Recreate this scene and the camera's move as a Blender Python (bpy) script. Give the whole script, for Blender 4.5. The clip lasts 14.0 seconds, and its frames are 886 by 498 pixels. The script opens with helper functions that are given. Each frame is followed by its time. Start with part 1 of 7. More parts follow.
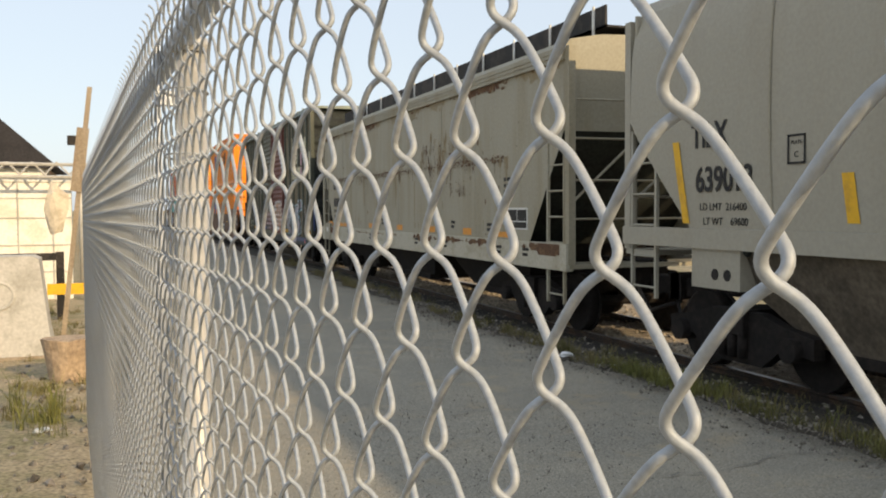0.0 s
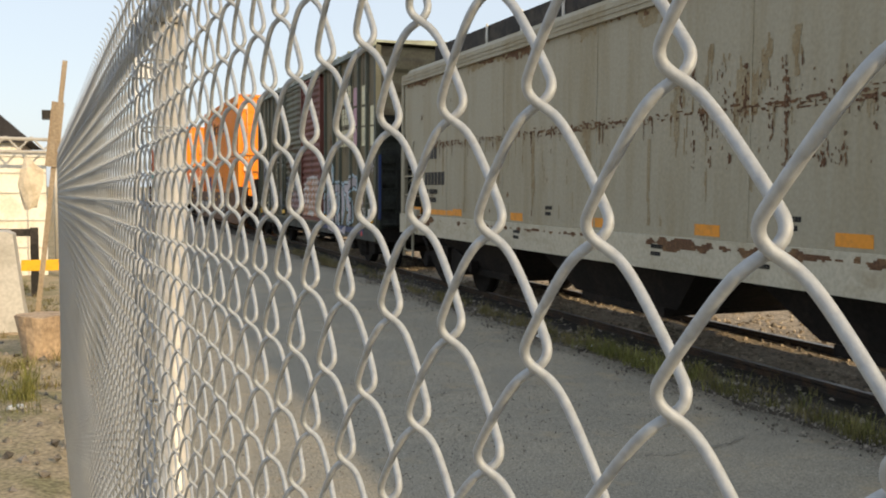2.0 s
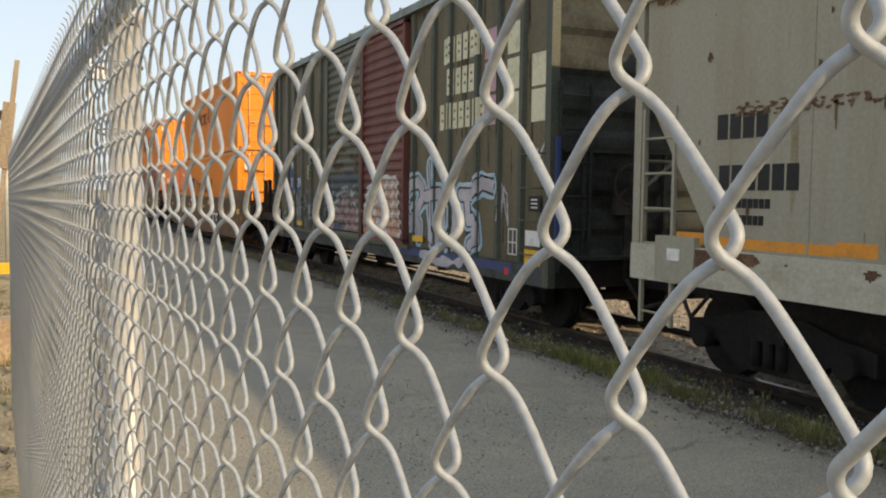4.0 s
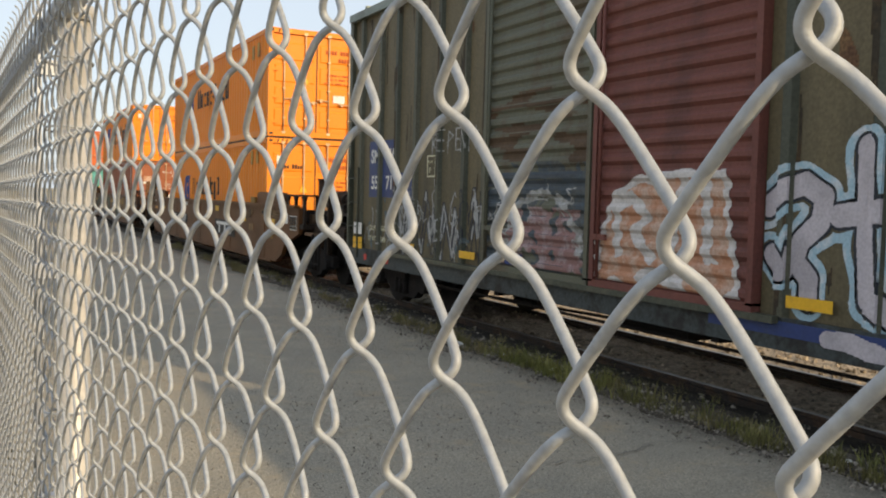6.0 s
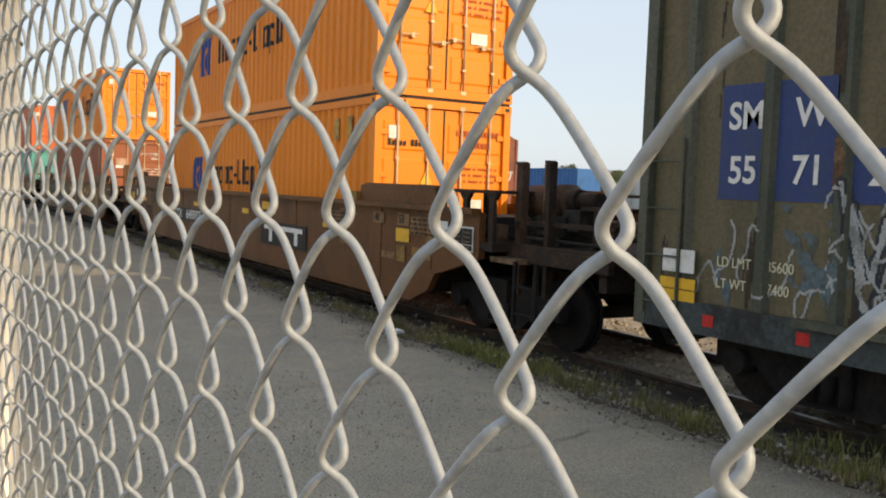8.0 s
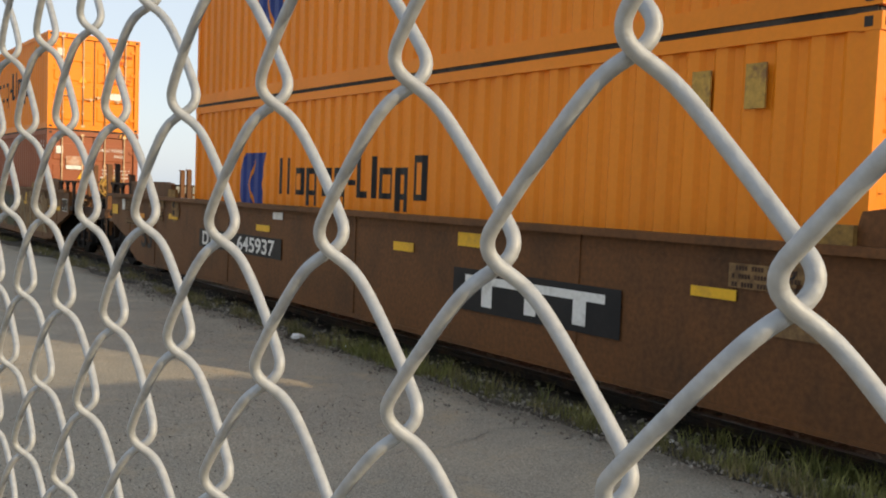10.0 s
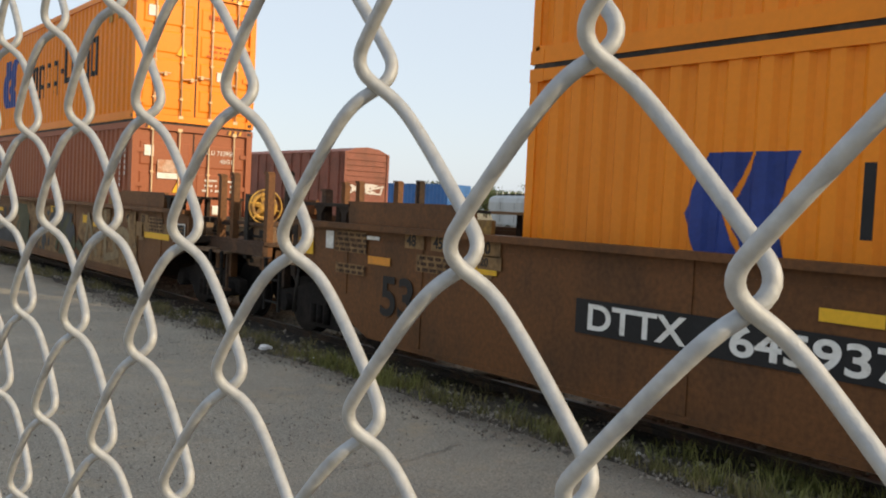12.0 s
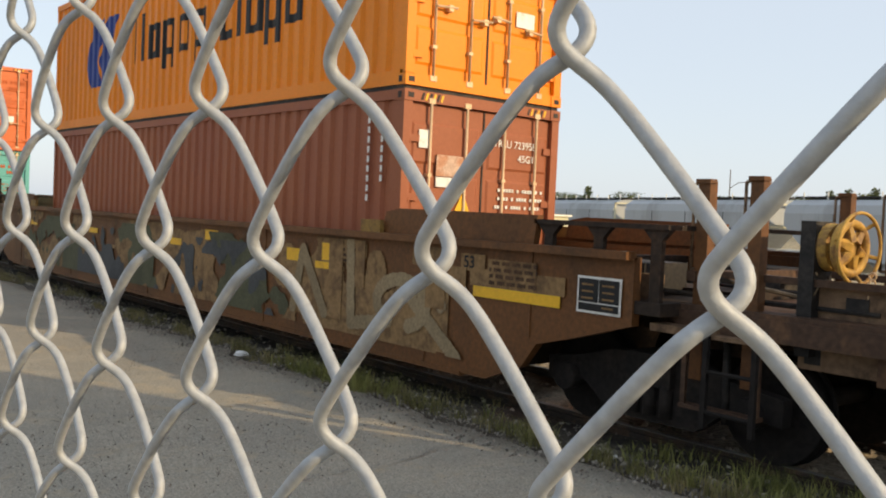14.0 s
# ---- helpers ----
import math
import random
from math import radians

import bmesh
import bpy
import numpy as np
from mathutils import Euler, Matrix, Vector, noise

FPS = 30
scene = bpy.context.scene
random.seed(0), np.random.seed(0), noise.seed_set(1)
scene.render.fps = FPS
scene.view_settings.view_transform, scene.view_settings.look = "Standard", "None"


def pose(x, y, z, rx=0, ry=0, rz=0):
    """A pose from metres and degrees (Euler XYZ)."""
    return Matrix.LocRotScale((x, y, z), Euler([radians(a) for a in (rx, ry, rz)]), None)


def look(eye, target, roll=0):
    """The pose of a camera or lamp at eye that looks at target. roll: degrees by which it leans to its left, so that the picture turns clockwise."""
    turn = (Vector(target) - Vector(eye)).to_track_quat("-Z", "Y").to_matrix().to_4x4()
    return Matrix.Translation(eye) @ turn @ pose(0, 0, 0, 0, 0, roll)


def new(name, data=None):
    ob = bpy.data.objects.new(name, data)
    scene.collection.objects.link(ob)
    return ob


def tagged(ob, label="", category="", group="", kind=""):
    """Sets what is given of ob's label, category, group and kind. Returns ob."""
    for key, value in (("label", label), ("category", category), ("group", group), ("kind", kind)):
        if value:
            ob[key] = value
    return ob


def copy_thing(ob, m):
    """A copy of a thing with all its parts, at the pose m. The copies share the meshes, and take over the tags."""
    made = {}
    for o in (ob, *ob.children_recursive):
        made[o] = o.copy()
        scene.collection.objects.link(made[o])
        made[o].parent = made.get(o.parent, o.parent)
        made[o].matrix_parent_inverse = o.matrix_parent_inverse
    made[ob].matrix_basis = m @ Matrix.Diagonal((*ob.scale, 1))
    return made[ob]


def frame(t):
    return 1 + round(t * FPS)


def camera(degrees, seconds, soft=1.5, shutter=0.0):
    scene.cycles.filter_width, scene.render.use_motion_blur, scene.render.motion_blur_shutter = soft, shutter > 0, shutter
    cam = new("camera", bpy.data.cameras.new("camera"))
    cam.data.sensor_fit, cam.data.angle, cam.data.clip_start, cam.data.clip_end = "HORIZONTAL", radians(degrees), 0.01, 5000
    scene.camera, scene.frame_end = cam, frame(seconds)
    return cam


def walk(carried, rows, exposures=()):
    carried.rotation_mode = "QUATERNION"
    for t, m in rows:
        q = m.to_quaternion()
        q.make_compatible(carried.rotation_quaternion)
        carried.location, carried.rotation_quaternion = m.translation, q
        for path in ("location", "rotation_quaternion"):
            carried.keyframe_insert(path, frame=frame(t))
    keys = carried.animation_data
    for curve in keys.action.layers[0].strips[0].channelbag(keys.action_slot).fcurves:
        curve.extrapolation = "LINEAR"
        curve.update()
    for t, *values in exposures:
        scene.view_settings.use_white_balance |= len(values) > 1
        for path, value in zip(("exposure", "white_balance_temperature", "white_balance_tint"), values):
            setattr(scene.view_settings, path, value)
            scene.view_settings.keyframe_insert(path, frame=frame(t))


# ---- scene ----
PATH = [
    (0.0, (-0.1303, -0.1564, 1.7967), (3.263, 9.239, 1.350), -0.31),
    (0.5, (-0.1289, -0.1563, 1.7969), (3.214, 9.257, 1.325), -0.28),
    (1.0, (-0.1290, -0.1548, 1.7968), (3.265, 9.239, 1.313), -0.15),
    (1.5, (-0.1282, -0.1532, 1.7966), (3.425, 9.181, 1.288), 0.11),
    (2.0, (-0.1313, -0.1511, 1.7931), (3.481, 9.150, 1.132), 0.39),
    (4.5, (-0.1309, -0.1516, 1.7937), (4.030, 8.923, 1.221), 1.05),
    (5.0, (-0.1300, -0.1494, 1.7930), (4.186, 8.854, 1.232), 1.40),
    (5.5, (-0.1287, -0.1481, 1.7926), (4.360, 8.767, 1.185), 1.49),
    (6.0, (-0.1288, -0.1490, 1.7933), (4.340, 8.780, 1.235), 1.52),
    (6.5, (-0.1291, -0.1483, 1.7940), (4.375, 8.763, 1.240), 1.15),
    (7.0, (-0.1270, -0.1460, 1.7931), (4.546, 8.676, 1.209), 1.34),
    (7.5, (-0.1264, -0.1458, 1.7921), (4.708, 8.588, 1.200), 1.70),
    (8.0, (-0.1258, -0.1457, 1.7926), (4.906, 8.470, 1.121), 2.05),
    (8.5, (-0.1245, -0.1441, 1.7940), (5.132, 8.335, 1.112), 1.93),
    (9.0, (-0.1212, -0.1430, 1.7949), (5.457, 8.129, 1.110), 2.13),
    (11.5, (-0.1190, -0.1425, 1.7943), (6.000, 7.752, 1.310), 2.49),
    (12.0, (-0.1184, -0.1434, 1.7929), (6.084, 7.688, 1.343), 2.81),
    (12.5, (-0.1172, -0.1426, 1.7921), (6.153, 7.636, 1.366), 3.01),
    (13.0, (-0.1167, -0.1433, 1.7927), (6.211, 7.589, 1.399), 3.11),
    (13.5, (-0.1159, -0.1424, 1.7931), (6.240, 7.568, 1.404), 2.76),
    (14.0, (-0.1161, -0.1422, 1.7926), (6.284, 7.532, 1.407), 2.59),
]
cam = camera(51.94, 14.0, soft=2.0)
walk(cam, [(t, look(eye, target, roll)) for t, eye, target, roll in PATH], [(0.0, 0.59, 7320, 8), (14.0, 0.59, 7320, 8)])

# ---- world and sun ----
SUN_AZ, SUN_EL = radians(155), radians(22.5)      # from north (+y) towards east (+x)
world = bpy.data.worlds.new("sky")
scene.world = world
world.use_nodes = True
wn, wl = world.node_tree.nodes, world.node_tree.links
wn.clear()
sky = wn.new("ShaderNodeTexSky")
sky.sky_type = "NISHITA"
sky.sun_disc = False
sky.sun_elevation = SUN_EL
sky.sun_rotation = SUN_AZ
sky.air_density, sky.dust_density, sky.ozone_density = 1.0, 1.3, 1.2
bg = wn.new("ShaderNodeBackground")
bg.inputs["Strength"].default_value = 0.130
haze = wn.new("ShaderNodeMix")            # summer haze veils the whole sky alike
haze.data_type = "RGBA"
haze.inputs["Factor"].default_value = 0.76
haze.inputs["B"].default_value = (3.72, 4.32, 5.45, 1)
wo = wn.new("ShaderNodeOutputWorld")
wl.new(sky.outputs[0], haze.inputs["A"])
wl.new(haze.outputs["Result"], bg.inputs["Color"])
wl.new(bg.outputs[0], wo.inputs["Surface"])
sun_data = bpy.data.lights.new("sun", "SUN")
sun_data.energy, sun_data.angle, sun_data.color = 2.9, radians(0.6), (1.0, 0.80, 0.55)
sun = new("sun", sun_data)
sun_dir = Vector((math.sin(SUN_AZ) * math.cos(SUN_EL), math.cos(SUN_AZ) * math.cos(SUN_EL), math.sin(SUN_EL)))
sun.matrix_world = look(sun_dir * 100, (0, 0, 0))


# ---- materials ----
def mat(name, base, rough=0.6, metal=0.0, var=0.18, grain=40.0, stain=None, amount=0.5, stain_scale=1.2,
        bump=0.15, streak=1.0, spec=0.28, islands=False, contrast=0.12):
    """Painted or raw surface: a base colour, fine grain, a larger stain colour and a fine relief."""
    m = bpy.data.materials.new(name)
    m.use_nodes = True
    n, l = m.node_tree.nodes, m.node_tree.links
    b = n["Principled BSDF"]
    b.inputs["Roughness"].default_value = rough
    b.inputs["Metallic"].default_value = metal
    b.inputs["Specular IOR Level"].default_value = spec
    tc = n.new("ShaderNodeTexCoord")
    mp = n.new("ShaderNodeMapping")
    mp.inputs["Scale"].default_value = (1, 1, streak)
    l.new(tc.outputs["Object"], mp.inputs["Vector"])
    fine = n.new("ShaderNodeTexNoise")
    fine.inputs["Scale"].default_value = grain
    fine.inputs["Detail"].default_value = 4
    l.new(tc.outputs["Object"], fine.inputs["Vector"])
    big = n.new("ShaderNodeTexNoise")
    big.inputs["Scale"].default_value = stain_scale
    big.inputs["Detail"].default_value = 6
    big.inputs["Roughness"].default_value = 0.65
    l.new(mp.outputs[0], big.inputs["Vector"])
    ramp = n.new("ShaderNodeMapRange")
    ramp.inputs["From Min"].default_value = 0.62 - 0.3 * amount
    ramp.inputs["From Max"].default_value = 0.62 - 0.3 * amount + contrast
    l.new(big.outputs["Fac"], ramp.inputs["Value"])
    mix = n.new("ShaderNodeMix")
    mix.data_type = "RGBA"
    mix.inputs["A"].default_value = (*base, 1)
    sc = stain if stain else tuple(c * 0.72 for c in base)
    mix.inputs["B"].default_value = (*sc, 1)
    mul = n.new("ShaderNodeMath")
    mul.operation = "MULTIPLY"
    mul.inputs[1].default_value = 0.85
    l.new(ramp.outputs[0], mul.inputs[0])
    l.new(mul.outputs[0], mix.inputs["Factor"])
    hsv = n.new("ShaderNodeHueSaturation")
    val = n.new("ShaderNodeMapRange")
    val.inputs["From Min"].default_value, val.inputs["From Max"].default_value = 0.3, 0.7
    val.inputs["To Min"].default_value, val.inputs["To Max"].default_value = 1 - var, 1 + var
    src = fine.outputs["Fac"]
    if islands:
        geo = n.new("ShaderNodeNewGeometry")
        add = n.new("ShaderNodeMath")
        add.operation = "ADD"
        sub = n.new("ShaderNodeMath")
        sub.operation = "MULTIPLY_ADD"
        sub.inputs[1].default_value, sub.inputs[2].default_value = 0.5, -0.25
        l.new(geo.outputs["Random Per Island"], sub.inputs[0])
        l.new(sub.outputs[0], add.inputs[0])
        l.new(fine.outputs["Fac"], add.inputs[1])
        src = add.outputs[0]
    l.new(src, val.inputs["Value"])
    l.new(val.outputs[0], hsv.inputs["Value"])
    l.new(mix.outputs["Result"], hsv.inputs["Color"])
    l.new(hsv.outputs["Color"], b.inputs["Base Color"])
    if bump:
        bp = n.new("ShaderNodeBump")
        bp.inputs["Strength"].default_value = bump
        bp.inputs["Distance"].default_value = 0.01
        l.new(fine.outputs["Fac"], bp.inputs["Height"])
        l.new(bp.outputs[0], b.inputs["Normal"])
    rg = n.new("ShaderNodeMapRange")
    rg.inputs["To Min"].default_value, rg.inputs["To Max"].default_value = max(rough - 0.12, 0.05), min(rough + 0.12, 1)
    l.new(big.outputs["Fac"], rg.inputs["Value"])
    l.new(rg.outputs[0], b.inputs["Roughness"])
    return m


def asphalt():
    """Old pavement: pale and dark aggregate specks in a grey binder, worn patches and drifts of tan dust."""
    m = mat("old_asphalt", (0.250, 0.232, 0.188), 0.92, 0, 0.36, 60, (0.312, 0.280, 0.218), 0.55, 0.9, 0.7, contrast=0.16)
    n, l = m.node_tree.nodes, m.node_tree.links
    b = n["Principled BSDF"]
    col = b.inputs["Base Color"].links[0].from_socket
    tc = n["Texture Coordinate"]

    def over(col, tex, key, lo, hi, colour, strength):
        l.new(tc.outputs["Object"], tex.inputs["Vector"])
        r = n.new("ShaderNodeMapRange")
        r.inputs["From Min"].default_value, r.inputs["From Max"].default_value = lo, hi
        r.inputs["To Max"].default_value = strength
        l.new(tex.outputs[key], r.inputs["Value"])
        x = n.new("ShaderNodeMix")
        x.data_type = "RGBA"
        x.inputs["B"].default_value = (*colour, 1)
        l.new(r.outputs[0], x.inputs["Factor"])
        l.new(col, x.inputs["A"])
        return x.outputs["Result"]

    def noise_tex(scale, detail, rough=0.6):
        t = n.new("ShaderNodeTexNoise")
        t.inputs["Scale"].default_value, t.inputs["Detail"].default_value, t.inputs["Roughness"].default_value = scale, detail, rough
        return t
    v = n.new("ShaderNodeTexVoronoi")
    v.inputs["Scale"].default_value = 75
    col = over(col, v, "Distance", 0.30, 0.12, (0.52, 0.49, 0.43), 0.85)
    v = n.new("ShaderNodeTexVoronoi")
    v.inputs["Scale"].default_value = 48
    col = over(col, v, "Distance", 0.28, 0.10, (0.09, 0.082, 0.07), 0.85)
    col = over(col, noise_tex(9, 8, 0.75), "Fac", 0.56, 0.70, (0.20, 0.185, 0.155), 0.55)
    col = over(col, noise_tex(1.7, 7, 0.7), "Fac", 0.54, 0.68, (0.37, 0.30, 0.20), 0.65)
    l.new(col, b.inputs["Base Color"])
    return m


M_WIRE = mat("galvanised_wire", (0.375, 0.40, 0.425), 0.64, 0.32, 0.12, 300, (0.41, 0.415, 0.415), 0.45, 60, 0.08, contrast=0.3)
M_PIPE = mat("galvanised_pipe", (0.52, 0.50, 0.46), 0.50, 0.3, 0.10, 60, (0.42, 0.40, 0.36), 0.4, 6, 0.05)
M_BAR = mat("tension_bar", (0.42, 0.45, 0.50), 0.42, 0.7, 0.1, 60, None, 0.4, 6, 0.05)
M_ASPHALT = asphalt()
M_CRACK = mat("tar_seam", (0.20, 0.185, 0.16), 0.9, 0, 0.3, 60)
M_DIRT = mat("dry_dirt", (0.34, 0.275, 0.18), 0.97, 0, 0.45, 30, (0.21, 0.19, 0.10), 0.55, 1.6, 0.8, contrast=0.15)
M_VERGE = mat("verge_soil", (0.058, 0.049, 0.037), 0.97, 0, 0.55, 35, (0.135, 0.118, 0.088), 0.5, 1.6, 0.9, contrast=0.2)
M_GRAVEL = mat("ballast_gravel", (0.34, 0.28, 0.21), 0.95, 0, 0.45, 12, (0.21, 0.18, 0.145), 0.5, 3, 0.6, islands=True)
M_BED = mat("ballast_bed", (0.36, 0.295, 0.215), 0.95, 0, 0.5, 28, (0.22, 0.185, 0.14), 0.5, 5, 0.9)
M_PEBBLE = mat("pebble", (0.235, 0.21, 0.175), 0.9, 0, 0.5, 30, (0.13, 0.115, 0.10), 0.5, 3, 0.4, islands=True)
M_GRASS = mat("dry_grass", (0.20, 0.165, 0.075), 0.75, 0, 0.35, 5, (0.11, 0.105, 0.036), 0.6, 1.1, 0.0, islands=True)
M_WEED = mat("fresh_weed", (0.19, 0.185, 0.055), 0.7, 0, 0.35, 5, (0.11, 0.12, 0.035), 0.5, 2, 0.0, islands=True)
M_RAIL = mat("rail_steel", (0.035, 0.027, 0.022), 0.7, 0.2, 0.3, 30, (0.075, 0.045, 0.028), 0.5, 4)
M_HEAD = mat("polished_rail_head", (0.30, 0.28, 0.26), 0.42, 0.8, 0.08, 30)
M_BAY = mat("dark_bay_brown", (0.085, 0.070, 0.052), 0.85, 0, 0.25, 20, (0.14, 0.115, 0.085), 0.45, 1.5, 0.2)
M_CODE = mat("faded_red_code", (0.52, 0.10, 0.02), 0.6)
M_TIE = mat("creosoted_tie", (0.055, 0.045, 0.037), 0.9, 0, 0.4, 12, (0.10, 0.085, 0.065), 0.5, 3, 0.6)
M_HOPA = mat("hopper_cream", (0.35, 0.325, 0.262), 0.55, 0, 0.06, 25, (0.31, 0.275, 0.21), 0.42, 0.8, 0.04, streak=0.22, contrast=0.3)
M_HOPB = mat("hopper_grey_cream", (0.325, 0.300, 0.230), 0.6, 0, 0.09, 25, (0.265, 0.225, 0.145), 0.52, 1.8, 0.05, streak=0.12, contrast=0.22)
M_RUST = mat("rust", (0.22, 0.13, 0.075), 0.9, 0, 0.35, 40, (0.26, 0.17, 0.10), 0.5, 4, 0.4)
M_SILL = mat("sill_rusted_cream", (0.45, 0.42, 0.335), 0.65, 0, 0.12, 25, (0.33, 0.28, 0.19), 0.45, 2.0, 0.1, streak=2.0, contrast=0.25)
M_BLACK = mat("black_steel", (0.020, 0.018, 0.017), 0.7, 0.1, 0.3, 25, (0.06, 0.05, 0.042), 0.5, 2, 0.2)
# Dirty underframe taken near black: shade under the cars is put into it.
M_UNDER = mat("shaded_underframe", (0.011, 0.009, 0.008), 0.95, 0, 0.35, 20, (0.022, 0.017, 0.014), 0.5, 2, 0.3)
M_BOX = mat("boxcar_olive", (0.135, 0.110, 0.062), 0.6, 0, 0.18, 30, (0.060, 0.055, 0.038), 0.5, 1.6, 0.1, streak=0.14, contrast=0.3)
M_BOXPOST = mat("boxcar_post_green", (0.060, 0.066, 0.048), 0.55, 0, 0.22, 30, (0.105, 0.102, 0.072), 0.5, 1.6, 0.1, streak=0.25)
M_ROOF = mat("boxcar_roof", (0.20, 0.23, 0.20), 0.5, 0.3, 0.12, 20, (0.13, 0.14, 0.12), 0.5, 1)
M_DOORG = mat("door_green", (0.115, 0.118, 0.085), 0.6, 0, 0.14, 30, (0.10, 0.075, 0.05), 0.45, 1.4, 0.1, streak=0.3)
M_DOORR = mat("door_oxide_red", (0.165, 0.058, 0.046), 0.62, 0, 0.14, 30, (0.11, 0.045, 0.038), 0.5, 1.4, 0.1, streak=0.3)
M_NAVY = mat("navy_paint", (0.028, 0.050, 0.155), 0.5, 0, 0.1, 25, (0.04, 0.06, 0.13), 0.4, 3)
M_LOGO = mat("logo_blue", (0.018, 0.045, 0.22), 0.5, 0, 0.08, 25)
M_INK = mat("lettering_black", (0.016, 0.016, 0.017), 0.6, 0, 0.1, 25)
M_WHITE = mat("white_paint", (0.72, 0.71, 0.67), 0.6, 0, 0.08, 25, (0.55, 0.53, 0.48), 0.4, 5)
M_CREAM = mat("cream_paint", (0.66, 0.62, 0.43), 0.6, 0, 0.08, 25, (0.5, 0.47, 0.33), 0.4, 4)
M_PINK = mat("pink_paint", (0.50, 0.30, 0.36), 0.6, 0, 0.08, 25, (0.4, 0.26, 0.3), 0.4, 4)
M_YELLOW = mat("reflective_yellow", (0.75, 0.42, 0.03), 0.5, 0, 0.06, 25, (0.6, 0.33, 0.04), 0.35, 5)
M_GOLD = mat("worn_golden_paint", (0.46, 0.27, 0.06), 0.6, 0, 0.2, 25, (0.19, 0.10, 0.045), 0.5, 7)
M_ORANGE = mat("safety_orange", (0.68, 0.27, 0.035), 0.5, 0, 0.06, 25, (0.5, 0.22, 0.05), 0.4, 5)
M_REDREF = mat("red_reflector", (0.55, 0.03, 0.03), 0.35)
M_WELL = mat("well_car_brown", (0.132, 0.053, 0.017), 0.6, 0, 0.22, 22, (0.055, 0.029, 0.014), 0.52, 1.3, 0.12, streak=0.6, contrast=0.25)
M_WELLF = mat("faded_patch", (0.235, 0.140, 0.062), 0.7, 0, 0.2, 22, (0.13, 0.075, 0.036), 0.5, 5)
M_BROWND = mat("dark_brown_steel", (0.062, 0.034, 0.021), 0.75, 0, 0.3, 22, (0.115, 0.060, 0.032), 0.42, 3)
M_TANSTEEL = mat("tan_primed_steel", (0.17, 0.105, 0.062), 0.75, 0, 0.25, 22, (0.06, 0.036, 0.022), 0.45, 4)
M_OLDYEL = mat("weathered_yellow_paint", (0.25, 0.145, 0.040), 0.7, 0, 0.25, 22, (0.15, 0.085, 0.035), 0.55, 6)
# Dirty green steel, darkened further for the shade between the cars.
M_END = mat("shaded_dirty_green_steel", (0.030, 0.034, 0.029), 0.75, 0, 0.3, 22, (0.016, 0.016, 0.014), 0.5, 2)
M_BOXSILL = mat("boxcar_sill_slate", (0.050, 0.060, 0.060), 0.65, 0, 0.3, 22, (0.022, 0.020, 0.018), 0.42, 2.5, 0.15)
M_STREAK = mat("grime_streak", (0.045, 0.036, 0.024), 0.8, 0, 0.3, 22, (0.075, 0.05, 0.028), 0.5, 4)
# Brown steel darkened for the shade at the well car ends.
M_BROWN_SHADE = mat("shaded_brown_steel", (0.026, 0.017, 0.012), 0.8, 0, 0.35, 22, (0.055, 0.031, 0.018), 0.42, 4)
M_RUSTL = mat("rust_wash", (0.275, 0.230, 0.150), 0.8, 0, 0.2, 40, (0.235, 0.175, 0.100), 0.5, 5)
M_RUSTD = mat("deep_rust", (0.115, 0.062, 0.036), 0.9, 0, 0.35, 40, (0.19, 0.115, 0.06), 0.45, 6, 0.3)
# Cinder colour blackened to hold the shade beside the train.
M_CINDER = mat("shaded_cinders", (0.028, 0.024, 0.020), 0.95, 0, 0.6, 30, (0.055, 0.046, 0.036), 0.45, 3, 0.9)
M_CORANGE = mat("container_orange", (0.80, 0.235, 0.012), 0.50, 0, 0.04, 20, (0.62, 0.185, 0.018), 0.42, 0.6, 0.03, streak=0.2, contrast=0.3)
M_CRED = mat("container_oxide", (0.29, 0.090, 0.040), 0.55, 0, 0.06, 20, (0.24, 0.07, 0.045), 0.5, 0.6, 0.04, streak=0.2, contrast=0.3)
M_CRORANGE = mat("container_red_orange", (0.55, 0.13, 0.04), 0.5, 0, 0.05, 20, None, 0.4, 0.6, 0.03)
M_TEAL = mat("container_teal", (0.10, 0.34, 0.32), 0.5, 0, 0.06, 20, None, 0.4, 0.8, 0.03)
M_ROD = mat("zinc_rod", (0.62, 0.44, 0.27), 0.5, 0.2, 0.1, 40)
M_CASTING = mat("casting", (0.05, 0.04, 0.035), 0.7, 0.2, 0.2, 30)
M_GRAF_B = mat("spray_pale_blue", (0.32, 0.47, 0.55), 0.6, 0, 0.12, 40, (0.55, 0.58, 0.60), 0.5, 6)
M_GRAF_W = mat("spray_white", (0.58, 0.55, 0.53), 0.6, 0, 0.12, 40, (0.42, 0.40, 0.38), 0.5, 7)
M_GRAF_T = mat("thin_tag_paint", (0.36, 0.36, 0.35), 0.7, 0, 0.25, 40, (0.20, 0.20, 0.18), 0.5, 6)
M_GRAF_L = mat("spray_lilac", (0.50, 0.46, 0.49), 0.6, 0, 0.12, 40)
M_GRAF_S = mat("spray_salmon", (0.45, 0.22, 0.13), 0.6, 0, 0.15, 40, (0.50, 0.36, 0.28), 0.55, 5)
M_GRAF_R = mat("spray_dull_rose", (0.24, 0.13, 0.12), 0.6, 0, 0.2, 40, (0.33, 0.26, 0.26), 0.5, 5)
M_GRAF_K = mat("spray_black", (0.03, 0.035, 0.045), 0.6)
M_CONC = mat("concrete", (0.50, 0.48, 0.44), 0.9, 0, 0.12, 30, (0.37, 0.35, 0.31), 0.5, 2, 0.3)
M_TANBLOCK = mat("tan_stone", (0.42, 0.31, 0.21), 0.95, 0, 0.25, 25, (0.30, 0.22, 0.15), 0.5, 5, 0.6)
